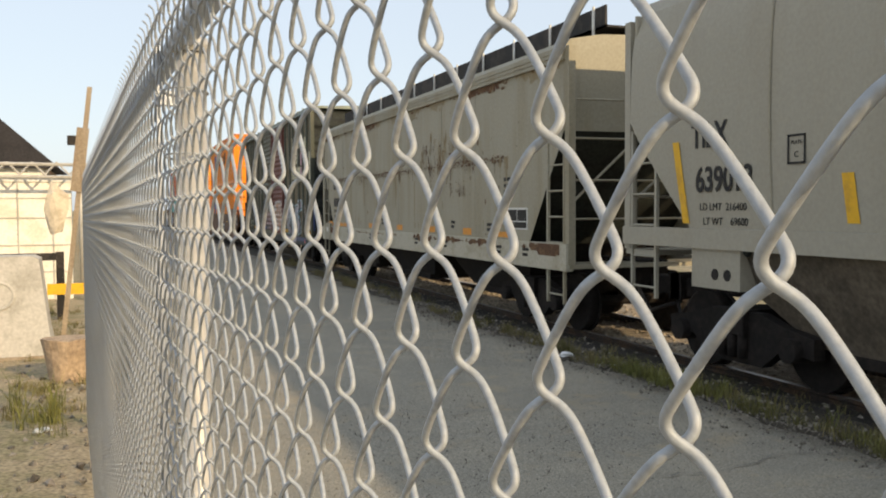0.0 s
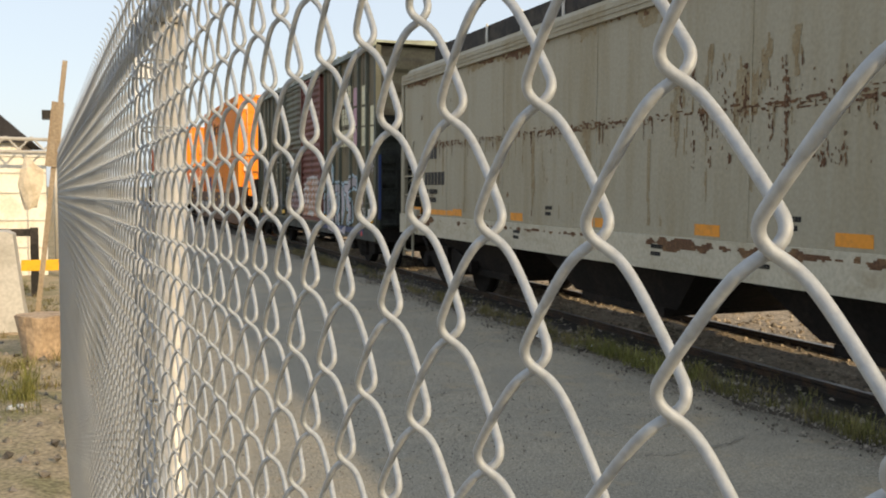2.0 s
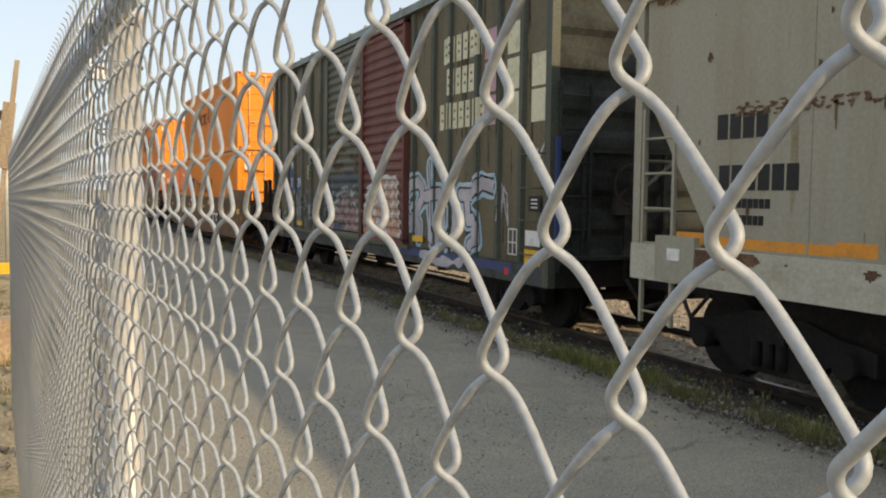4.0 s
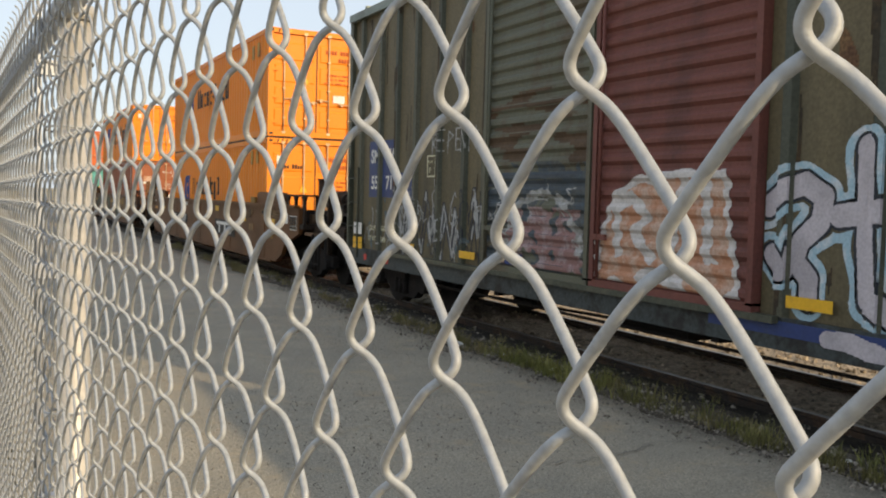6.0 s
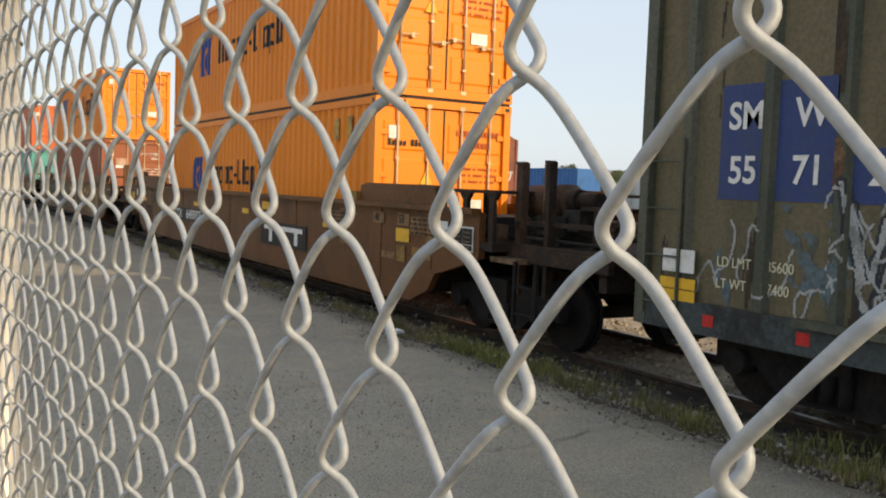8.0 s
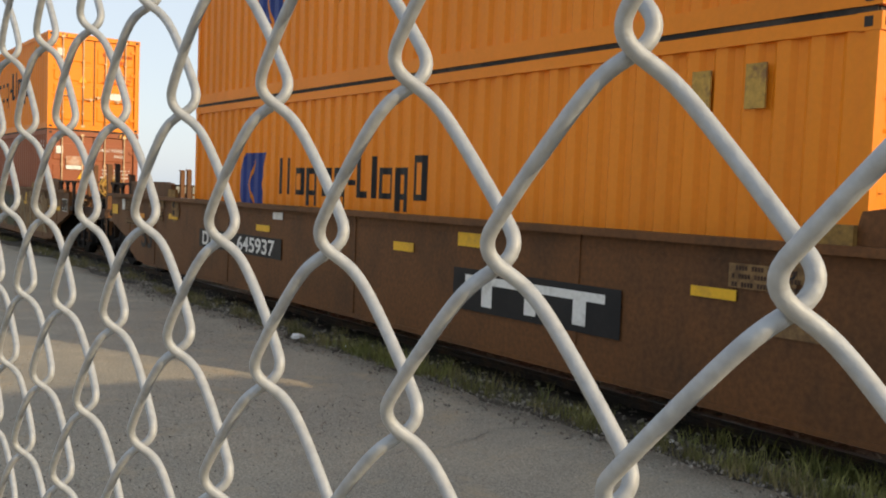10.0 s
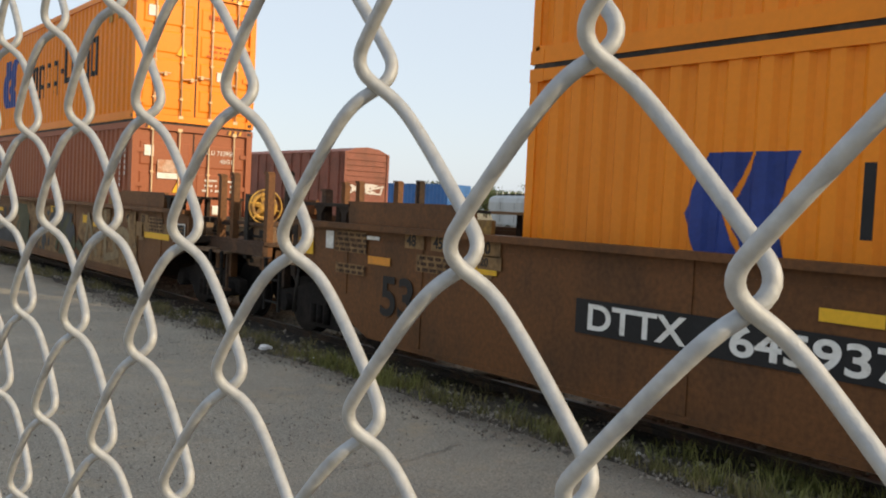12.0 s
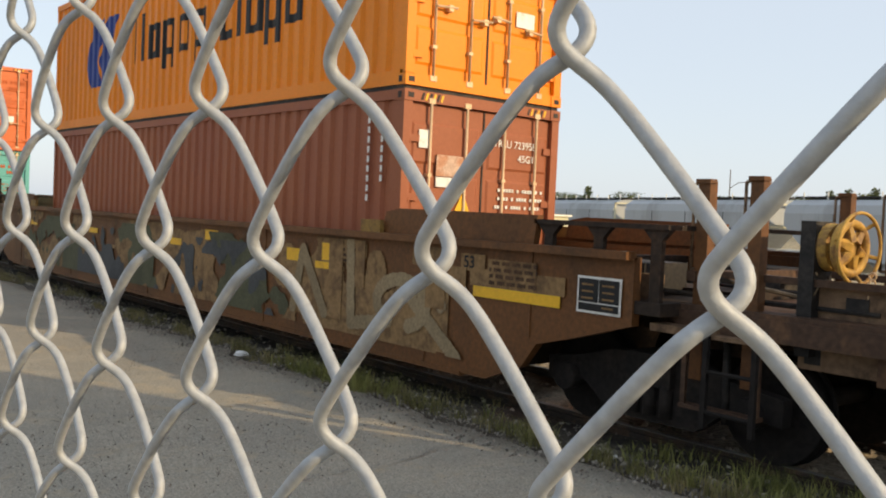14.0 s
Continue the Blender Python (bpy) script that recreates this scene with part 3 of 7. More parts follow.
def fence():
    f = empty("chain_link_fence", "galvanised chain-link fence with round posts and top rail", "fence")
    f.matrix_world = FENCE
    near = [wire_mesh("wire", 64, 14, FENCE_TOP, -0.9, s + 1) for s in range(6)]
    mid = [wire_mesh("wire", 24, 8, FENCE_TOP, FENCE_LOW, s + 9) for s in range(3)]
    far = wire_mesh("wire", 10, 4, FENCE_TOP, FENCE_LOW, 0)
    count = int(FENCE_FAR / (CELL_W / 2))
    for k in range(-7, count):
        y = (k + 0.5) * CELL_W / 2 + -0.0008
        me = near[k % 6] if y < 0.75 else (mid[k % 3] if y < 2.4 else far)
        w = new("wire", me)
        w.parent = f
        odd = k % 2
        w.location = (-0.0002, y, (0.0 if odd else CELL_H / 2) + KNUCKLE_LIFT)
        w.rotation_euler = (0.0012 * math.sin(k * 2.3), 0, 0)
        if k < -1:                       # the mesh is pulled wider here
            w.location.y -= 0.0013
    for y, z0 in ((1.17, -1.85), (4.05, -1.85), (8.06, -1.85)):
        bm = bmesh.new()
        rod(bm, (0.029, y, z0), (0.029, y, FENCE_TOP - 0.055), 0.0215, 20)
        rod(bm, (0.029, y, FENCE_TOP - 0.055), (0.029, y, FENCE_TOP - 0.035), 0.027, 20, 0.024)
        post = part("post", bm, M_PIPE, f)
        for z in (0.19, 0.10, -0.28, -0.55, -1.0, -1.4):
            bm = bmesh.new()
            ring(bm, (0.022, y, z), (0.05, 0.1, 1), 0.030, 0.0016, 24, 6)
            part("tie_wire", bm, M_WIRE, post)
    bm = bmesh.new()
    rod(bm, (0.021, -0.6, FENCE_TOP - 0.032), (0.021, FENCE_FAR, FENCE_TOP - 0.032), 0.0175, 16)
    part("top_rail", bm, M_BAR, f)
    bm = bmesh.new()
    box(bm, -0.003, 0.003, 1.325, 1.343, FENCE_LOW, FENCE_TOP - 0.01)
    bar = part("tension_bar", bm, M_BAR, f, "flat bluish steel tension bar woven through the mesh")
    for z in (0.2, -0.1, -0.45, -0.85, -1.3):
        boxes("tension_band", M_BAR, bar, (-0.006, 0.045, 1.318, 1.338, z - 0.011, z + 0.011))
    return f


KNUCKLE_LIFT = 0.0012
fence()


# ---- train ----
SPEED = 4.558
MOVING = []          # thing, its place along the track at the start
SPIN = []            # wheelsets


def moving(ob, y0, z=0.0):
    ob.location = (TRACK_X, y0, z)
    MOVING.append((ob, y0, z))
    return ob


def wheelset(parent, y):
    bm = bmesh.new()
    rod(bm, (-0.98, 0, 0), (0.98, 0, 0), 0.075, 10)
    for s in (-1, 1):
        rod(bm, (s * 0.69, 0, 0), (s * 0.83, 0, 0), 0.42, 28)
        rod(bm, (s * 0.66, 0, 0), (s * 0.69, 0, 0), 0.445, 28)
        for i in range(3):
            a = i * 2.094
            rod(bm, (s * 0.98, 0.05 * math.cos(a), 0.05 * math.sin(a)), (s * 1.0, 0.05 * math.cos(a), 0.05 * math.sin(a)), 0.015, 6)
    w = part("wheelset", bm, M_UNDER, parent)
    w.location = (0, y, 0.42)
    SPIN.append((w, y))
    return w


def truck(parent, y, springs=True):
    """A three-piece freight truck: two side frames with a spring nest, a bolster, two wheelsets."""
    bm = bmesh.new()
    for s in (-1, 1):
        a, b = (s * 1.0, s * 1.13) if s > 0 else (s * 1.13, s * 1.0)
        prism(bm, [(y - 1.15, 0.36), (y - 1.15, 0.56), (y - 0.75, 0.62), (y - 0.4, 0.72), (y + 0.4, 0.72), (y + 0.75, 0.62), (y + 1.15, 0.56), (y + 1.15, 0.36),
                   (y + 0.72, 0.40), (y + 0.42, 0.18), (y - 0.42, 0.18), (y - 0.72, 0.40)], "x", a, b)
        for d in (-0.89, 0.89):
            rod(bm, (s * 1.0, y + d, 0.42), (s * 1.22, y + d, 0.42), 0.12, 14)
        for d in (-0.16, 0, 0.16):
            rod(bm, (s * 1.15, y + d, 0.24), (s * 1.15, y + d, 0.50), 0.055, 10)
    box(bm, -1.2, 1.2, y - 0.22, y + 0.22, 0.48, 0.74)
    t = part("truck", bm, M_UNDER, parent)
    for d in (-0.89, 0.89):
        wheelset(parent, y + d)
    return t


def coupler(parent, y, s):
    bm = bmesh.new()
    box(bm, -0.12, 0.12, min(y, y + s * 0.75), max(y, y + s * 0.75), 0.62, 0.86)
    box(bm, -0.20, 0.20, min(y + s * 0.6, y + s * 0.85), max(y + s * 0.6, y + s * 0.85), 0.58, 0.92)
    part("coupler", bm, M_UNDER, parent, bevel=0.03)
    bm = bmesh.new()
    rod(bm, (-0.35, y, 0.72), (-0.34, y + s * 0.35, 0.40), 0.025, 8)
    rod(bm, (-0.34, y + s * 0.35, 0.40), (-0.12, y + s * 0.75, 0.55), 0.025, 8)
    part("air_hose", bm, M_BLACK, parent)


def ladder(name, parent, x, y, z0, z1, wide, along, material, step=0.36, r=0.014, w=0.02):
    """Two stiles and rungs. along 'y' on a side, 'x' on an end."""
    bm = bmesh.new()
    d = Vector((0, wide, 0)) if along == "y" else Vector((wide, 0, 0))
    p = Vector((x, y, 0))
    for q in (p, p + d):
        box(bm, q.x - w, q.x + w, q.y - w, q.y + w, z0, z1)
    z = z0 + 0.12
    while z < z1:
        rod(bm, p + Vector((0, 0, z)), p + d + Vector((0, 0, z)), r, 6)
        z += step
    return part(name, bm, material, parent)


def word(name, parent, y, z, h, widths, prof, material, gap=0.3, tall=(), proud=0.005):
    """A word as one plain upright bar for each of its signs, reading towards -y."""
    rects, yy = [], y
    for i, w in enumerate(widths):
        ww = w * h
        hh = h * (tall[i] if i < len(tall) else 1.0)
        if ww > 0:
            rects.append((yy - ww, yy, z, z + hh))
        yy -= abs(ww) + gap * h * 0.45
    verts, faces = [], []
    for a, b, c, d in rects:
        k = len(verts)
        x = min(prof(a, c), prof(b, c), prof((a + b) / 2, c)) - proud
        verts += [(x, a, c), (x, b, c), (x, b, d), (x, a, d), (x + 0.003, a, c), (x + 0.003, b, c), (x + 0.003, b, d), (x + 0.003, a, d)]
        faces += [(k, k + 3, k + 2, k + 1), (k, k + 1, k + 5, k + 4), (k + 2, k + 3, k + 7, k + 6), (k + 1, k + 2, k + 6, k + 5), (k + 3, k, k + 4, k + 7)]
    return tagged(part_data(name, verts, faces, material, parent), kind="stuff")


def plate(name, parent, material, y0, y1, z0, z1, x, label="", t=0.004):
    return boxes(name, material, parent, (x - t, x, min(y0, y1), max(y0, y1), z0, z1), label=label)


# -- covered hoppers: (y, z) measured from the car's near sill end --
def hopper_shell(length, eave, roof, low, half, cut, lowy, material_side, parent, bulge=0.0):
    """Side sheets, roof and sloped end sheets of a covered hopper."""
    top0, top1 = 0.15, length - 0.15
    bot0, bot1 = lowy, length - lowy
    n = 10
    for s in (-1, 1):
        verts, faces = [], []
        m = 30
        for j in range(n + 1):
            z = low + (eave - low) * j / n
            k = 0.0 if z >= cut else (cut - z) / (cut - low)
            a, b = top0 + (bot0 - top0) * k, top1 + (bot1 - top1) * k
            for i in range(m + 1):
                u = (z - low) / (eave - low)
                out = half + bulge * math.sin(math.pi * min(1, max(0, u))) - (0.12 * max(0, u - 0.8) / 0.2) ** 2 * 6 * (1 if bulge else 0)
                verts.append((s * out, a + (b - a) * i / m, z))
        for j in range(n):
            for i in range(m):
                f = (j * (m + 1) + i, j * (m + 1) + i + 1, (j + 1) * (m + 1) + i + 1, (j + 1) * (m + 1) + i)
                faces.append(f if s > 0 else f[::-1])
        part_data("side_sheet", verts, faces, material_side, parent, smooth=True)
    bm = bmesh.new()
    ew = half - (0.09 if bulge else 0.0)
    pts = [(-ew, eave), (-ew * 0.93, eave + (roof - eave) * 0.5), (-ew * 0.6, roof - 0.04), (0, roof), (ew * 0.6, roof - 0.04), (ew * 0.93, eave + (roof - eave) * 0.5), (ew, eave)]
    prism(bm, pts, "y", top0, top1)
    part("roof", bm, material_side, parent)
    for e, d in ((top0, 1), (top1, -1)):
        bm = bmesh.new()
        prism(bm, [(e, eave), (e + d * 0.02, cut), (e + d * 0.06, cut), (e + d * 0.04, eave)], "x", -half + 0.01, half - 0.01)
        part("end_sheet", bm, material_side, parent)
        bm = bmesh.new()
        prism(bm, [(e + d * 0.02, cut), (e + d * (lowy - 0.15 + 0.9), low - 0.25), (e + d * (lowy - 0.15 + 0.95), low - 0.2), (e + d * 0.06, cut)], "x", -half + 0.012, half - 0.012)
        # Shade under the overhang is kept in this sheet's dark colour.
        part("slope_sheet", bm, M_END, parent, "grimy sloped floor sheet, colour darkened for shade")
    return top0, top1


def bays(parent, ys, low, z_out, half, material):
    """Pyramid discharge bays under a hopper."""
    for a, b in ys:
        bm = bmesh.new()
        c = (a + b) / 2
        lo = [bm.verts.new(v) for v in ((-0.95, c - 1.15, z_out), (0.95, c - 1.15, z_out), (0.95, c + 1.15, z_out), (-0.95, c + 1.15, z_out))]
        hi = [bm.verts.new(v) for v in ((-half, a, low), (half, a, low), (half, b, low), (-half, b, low))]
        for i in range(4):
            bm.faces.new((lo[i], lo[(i + 1) % 4], hi[(i + 1) % 4], hi[i]))
        bm.faces.new(lo[::-1])
        bay = part("discharge_bay", bm, material, parent)
        boxes("outlet_gate", M_UNDER, bay, (-0.98, 0.98, c - 0.95, c + 0.95, z_out - 0.1, z_out))


def running_board(parent, y0, y1, z, half, height):
    bm = bmesh.new()
    box(bm, -half, -half + 0.03, y0, y1, z, z + height)
    box(bm, half - 0.03, half, y0, y1, z, z + height)
    box(bm, -half, half, y0, y1, z, z + 0.03)
    rb = part("running_board", bm, M_BLACK, parent, "black steel roof walkway with upright stays")
    y = y0 + 0.3
    while y < y1:
        boxes("stay", M_WHITE, rb, (-half - 0.03, -half - 0.005, y - 0.022, y + 0.022, z - 0.28, z + height + 0.03))
        y += 1.35


def hopper_end(parent, y, s, half, z_sill, top, material):
    """Corner posts, side ladders, cross rails and a brake platform at one end; s: +1 at the near end, -1 at the far."""
    for x in (-half + 0.03, half - 0.03):
        boxes("corner_post", material, parent, (x - 0.05, x + 0.05, y - 0.06, y + 0.06, z_sill, top))
    for x in (-half + 0.0, half - 0.0):
        ladder("ladder", parent, x, y + s * 0.10, z_sill - 0.55, 2.7, s * 0.50, "y", material)
    for z in (z_sill + 0.62, z_sill + 1.15, z_sill + 1.72, z_sill + 2.25):
        bm = bmesh.new()
        rod(bm, (-half, y, z), (half, y, z), 0.016, 6)
        part("grab_rail", bm, material, parent)
    bm = bmesh.new()
    rod(bm, (-half + 0.1, y, 1.9), (-0.2, y + s * 0.15, 2.8), 0.02, 6)
    part("brace", bm, material, parent)
    boxes("platform", material, parent, (-half, half, min(y - s * 0.05, y + s * 0.55), max(y - s * 0.05, y + s * 0.55), z_sill - 0.06, z_sill))


def hopper_b():
    c = empty("covered_hopper_car", "grey-cream covered hopper freight car with rust streaks", "freight car", "train cars")
    L, half = 15.30, 1.40
    hopper_shell(L, 3.98, 4.22, 1.30, half, 2.85, 1.25, M_HOPB, c)
    P = lambda y, z: -half
    for s in (-1, 1):
        boxes("side_sill", M_SILL, c, (s * half - 0.05, s * half + 0.05, 0, L, 0.93, 1.30), bevel=0.012)
        boxes("eave_rail", M_HOPB, c, (s * half - 0.05, s * half + 0.045, 0.1, L - 0.1, 3.80, 3.99), bevel=0.02)
    running_board(c, 0.1, L - 0.2, 4.28, 0.80, 0.30)
    # Bay sheets near black: the under-car shade is part of M_UNDER.
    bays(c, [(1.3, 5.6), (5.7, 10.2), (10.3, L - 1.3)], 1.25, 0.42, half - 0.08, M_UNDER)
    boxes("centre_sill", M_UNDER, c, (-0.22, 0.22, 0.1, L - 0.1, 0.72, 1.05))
    hopper_end(c, 0.04, 1, half, 1.02, 3.98, M_HOPB)
    hopper_end(c, L - 0.04, -1, half, 1.02, 3.98, M_HOPB)
    for y in (1.75, L - 1.75):
        truck(c, y)
    coupler(c, 0, -1)
    coupler(c, L, 1)
    boxes("weld_seam", M_HOPB, c, *[(-half - 0.006, -half, y - 0.012, y + 0.012, 1.32, 3.8) for y in (3.4, 5.1, 7.9, 10.6, 12.9)])
    # rust: a ragged seam along the side with run-off below it, a corroded eave, long bare bands on the sill
    def nz(y, z, k):
        return noise.noise(Vector((y, z, k)))
    paint("rust_wash", 2.0, 14.0, 1.40, 2.60, lambda y, z: nz(y * 6, z * 0.5, 21) + 0.3 * nz(y * 30, z * 3, 2) + 0.25 * nz(y * 0.8, 0, 5) > 0.26 + 0.22 * (2.58 - z), P, M_RUSTL, c, 0.02, 0.003)
    paint("rust_wash", 3.5, 6.4, 2.5, 3.25, lambda y, z: nz(y * 5, z * 1.3, 27) + 0.4 * nz(y * 26, z * 5, 2) > 0.10 + 0.5 * abs(z - 2.85) + 0.15 * abs(y - 4.9), P, M_RUSTL, c, 0.014, 0.004)
    paint("rust_line", 2.2, 13.8, 2.52, 2.65, lambda y, z: nz(y * 13, z * 30, 1) > 0.06 + 0.14 * math.sin(y * 1.3) + abs(z - 2.60) * (3 if z < 2.6 else 9), P, M_RUSTD, c, 0.012, 0.007)
    paint("rust_streak", 3.6, 6.2, 2.0, 3.05, lambda y, z: nz(y * 9, z * 2.2, 4) + 0.9 * nz(y * 40, z * 16, 8) > 0.34 + 0.55 * abs(z - 2.62) + 0.14 * abs(abs(y - 4.9) - 0.45), P, M_RUSTD, c, 0.011, 0.008)
    paint("rust_streak", 2.4, 13.6, 2.2, 2.58, lambda y, z: nz(y * 24, z * 0.9, 44) > 0.34 + 0.9 * (2.58 - z), P, M_RUSTD, c, 0.012, 0.007)
    paint("rust_edge", 0.3, L - 0.3, 3.60, 3.80, lambda y, z: nz(y * 1.4, z * 3, 6) + 0.5 * nz(y * 9, z * 9, 6) > 0.62 - (z - 3.60) * 4.2, P, M_RUSTL, c, 0.018, 0.004)
    paint("rust_edge", 0.3, L - 0.3, 3.66, 3.80, lambda y, z: nz(y * 1.1, z * 2, 9) + 0.5 * nz(y * 11, z * 14, 6) > 0.62 - (z - 3.66) * 4.4, P, M_RUSTD, c, 0.016, 0.008)
    paint("rust_edge", 0.3, L - 0.3, 3.80, 3.985, lambda y, z: nz(y * 1.6, 0, 13) + 0.4 * nz(y * 8, z * 22, 6) > 0.34 + 0.5 * math.sin((z - 3.8) * 34), lambda y, z: -half - 0.045, M_RUSTL, c, 0.018, 0.003)
    paint("rust_band", 0.2, L - 0.3, 1.12, 1.29, lambda y, z: nz(y * 0.75, 0, 17) + 0.22 * nz(y * 7, z * 9, 6) > -0.02 + 3.2 * abs(z - 1.225), lambda y, z: -half - 0.05, M_RUSTD, c, 0.018, 0.003)
    paint("rust_spots", 1.5, 14.5, 1.35, 3.6, lambda y, z: nz(y * 9, z * 5, 12) > 0.70, P, M_RUSTD, c, 0.014, 0.006)
    for z in (3.86, 3.92):
        boxes("eave_step", M_HOPB, c, (-half - 0.062, -half - 0.045, 0.1, L - 0.1, z, z + 0.018))
    for y in (1.75, 3.6, 5.5, 7.6, 9.9, 12.2, 14.2):
        plate("reflector", c, M_ORANGE, y, y + (0.95 if y < 2 else 0.40), 1.335, 1.42 + 0.03 * (y > 3), -half)
    # data panels
    x = -half
    plate("data_panel", c, M_WHITE, 1.33, 2.06, 1.47, 1.80, x, "black and white data panel", 0.004)
    for y0, y1, z0, z1 in ((1.36, 1.68, 1.60, 1.77), (1.71, 2.03, 1.60, 1.77), (1.36, 2.03, 1.49, 1.58)):
        plate("data_field", c, M_INK, y0, y1, z0, z1, x - 0.005)
    for z, n in ((2.22, 7), (2.12, 6), (2.02, 5)):
        word("stencil", c, 2.2, z, 0.055, [0.7] * 2 + [-0.4] + [0.7] * (n - 2), P, M_INK)
    for y, z in ((2.9, 1.5), (4.6, 1.52), (9.2, 1.52)):
        word("stencil", c, y, z, 0.05, [0.7] * 5, P, M_INK)
        word("stencil", c, y, z - 0.08, 0.05, [0.7] * 4, P, M_INK)
    Q = lambda y, z: -half - 0.05
    for y in (1.4, 2.4, 4.9, 6.6, 10.1):
        word("stencil", c, y, 1.16, 0.045, [0.7] * 6, Q, M_INK)
        word("stencil", c, y, 1.08, 0.045, [0.7] * 5, Q, M_INK)
    # far end lettering
    word("reporting_mark", c, 14.04, 2.33, 0.23, [0.6] * 4, P, M_INK)
    word("car_number", c, 14.0, 1.86, 0.23, [0.6] * 6, P, M_INK)
    for z, n in ((1.70, 6), (1.55, 5)):
        word("stencil", c, 13.95, z, 0.085, [0.7, 0.7, -0.5] + [0.7] * n, P, M_INK)
    plate("reflector", c, M_ORANGE, 12.6, 14.1, 1.33, 1.42, -half)
    boxes("lamp_box", M_HOPB, c, (-half - 0.07, -half + 0.02, L - 1.05, L - 0.45, 0.95, 1.40), bevel=0.02)
    plate("label_plate", c, M_WHITE, L - 0.85, L - 0.65, 1.16, 1.28, -half - 0.075)
    return moving(c, 10.85)


def hopper_a():
    c = empty("covered_hopper_car", "cream covered hopper freight car with rounded sides", "freight car", "train cars")
    L, half = 18.0, 1.36
    hopper_shell(L, 4.05, 4.35, 1.55, half, 2.75, 1.30, M_HOPA, c, bulge=0.05)
    P = lambda y, z: -half - 0.055 * math.sin(math.pi * min(1, max(0, (z - 1.55) / 2.5)))
    for s in (-1, 1):
        boxes("side_sill", M_HOPA, c, (s * half - 0.06, s * half + 0.06, 0, L, 1.36, 1.57), bevel=0.02)
    running_board(c, 0.1, L - 0.1, 4.42, 0.80, 0.25)
    bays(c, [(1.4, 6.3), (6.4, 11.5), (11.6, L - 1.4)], 1.40, 0.45, half - 0.02, M_BAY)
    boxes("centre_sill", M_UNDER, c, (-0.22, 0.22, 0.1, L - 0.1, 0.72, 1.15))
    hopper_end(c, 0.04, 1, half, 1.30, 4.0, M_HOPA)
    hopper_end(c, L - 0.04, -1, half, 1.30, 4.0, M_HOPA)
    boxes("jacking_bracket", M_HOPA, c, (-half - 0.02, -half + 0.3, L - 2.15, L - 1.35, 0.95, 1.37), bevel=0.02)
    for y in (L - 1.95, L - 1.75):
        bm = bmesh.new()
        rod(bm, (-half - 0.024, y, 1.10), (-half - 0.018, y, 1.10), 0.06, 14)
        part("bracket_hole", bm, M_BLACK, c)
    for y in (1.75, L - 1.75):
        truck(c, y)
    coupler(c, 0, -1)
    coupler(c, L, 1)
    for y in (L - 2.6, L - 4.3, L - 7.0, L - 10, 5, 3):
        bm = bmesh.new()
        for z in range(12):
            za, zb = 1.6 + 0.18 * z, 1.6 + 0.18 * (z + 1)
            v = [bm.verts.new((P(y, zz) - 0.004, y + d, zz)) for d, zz in ((-0.012, za), (0.012, za), (0.012, zb), (-0.012, zb))]
            bm.faces.new(v)
        part("weld_seam", bm, M_HOPB, c)
    off = 9.45 - L                       # place along the track = off + local y
    yl = lambda y0: y0 - off
    lettering("TILX", 0.36, (P(0, 2.5) - 0.006, yl(8.07), 2.42), "side", M_INK, c, 0.80, 0.008)
    lettering("639013", 0.36, (P(0, 2.1) - 0.006, yl(8.02), 1.96), "side", M_INK, c, 0.86, 0.008)
    lettering("LD LMT  216400", 0.11, (P(0, 1.8) - 0.004, yl(7.97), 1.76), "side", M_INK, c)
    lettering("LT WT    69600", 0.11, (P(0, 1.7) - 0.004, yl(7.92), 1.61), "side", M_INK, c)
    for a, b, z0, z1, lean in ((8.42, 8.30, 1.62, 2.50, -0.14), (5.96, 5.82, 1.65, 2.08, -0.05)):
        bm = bmesh.new()
        v = []
        for z in (z0, (z0 + z1) / 2, z1):
            k = (z1 - z) / (z1 - z0)
            for y in (a, b):
                v.append(bm.verts.new((P(0, z) - 0.006, yl(y + lean * k), z)))
        bm.faces.new((v[0], v[1], v[3], v[2]))
        bm.faces.new((v[2], v[3], v[5], v[4]))
        part("reflector", bm, M_YELLOW, c)
    x = P(0, 2.3) - 0.004
    for y0, y1, z0, z1 in ((6.61, 6.59, 2.18, 2.45), (6.40, 6.38, 2.18, 2.45), (6.61, 6.38, 2.43, 2.45), (6.61, 6.38, 2.18, 2.20)):
        plate("stencil_frame", c, M_INK, yl(y0), yl(y1), z0, z1, x)
    lettering("PLATE", 0.05, (x - 0.004, yl(6.56), 2.36), "side", M_INK, c)
    lettering("C", 0.08, (x - 0.004, yl(6.52), 2.24), "side", M_INK, c)
    paint("scratch", yl(7.2), yl(6.3), 1.9, 2.7, lambda y, z: near_line(yl(0) - y, z, [(-7.13, 2.2), (-7.1, 2.28), (-6.95, 2.32), (-6.9, 2.4)]) < 0.014 or
          noise.noise(Vector((y * 8, z * 8, 3))) > 0.68, P, M_RUST, c, 0.02, 0.005)
    return moving(c, off)


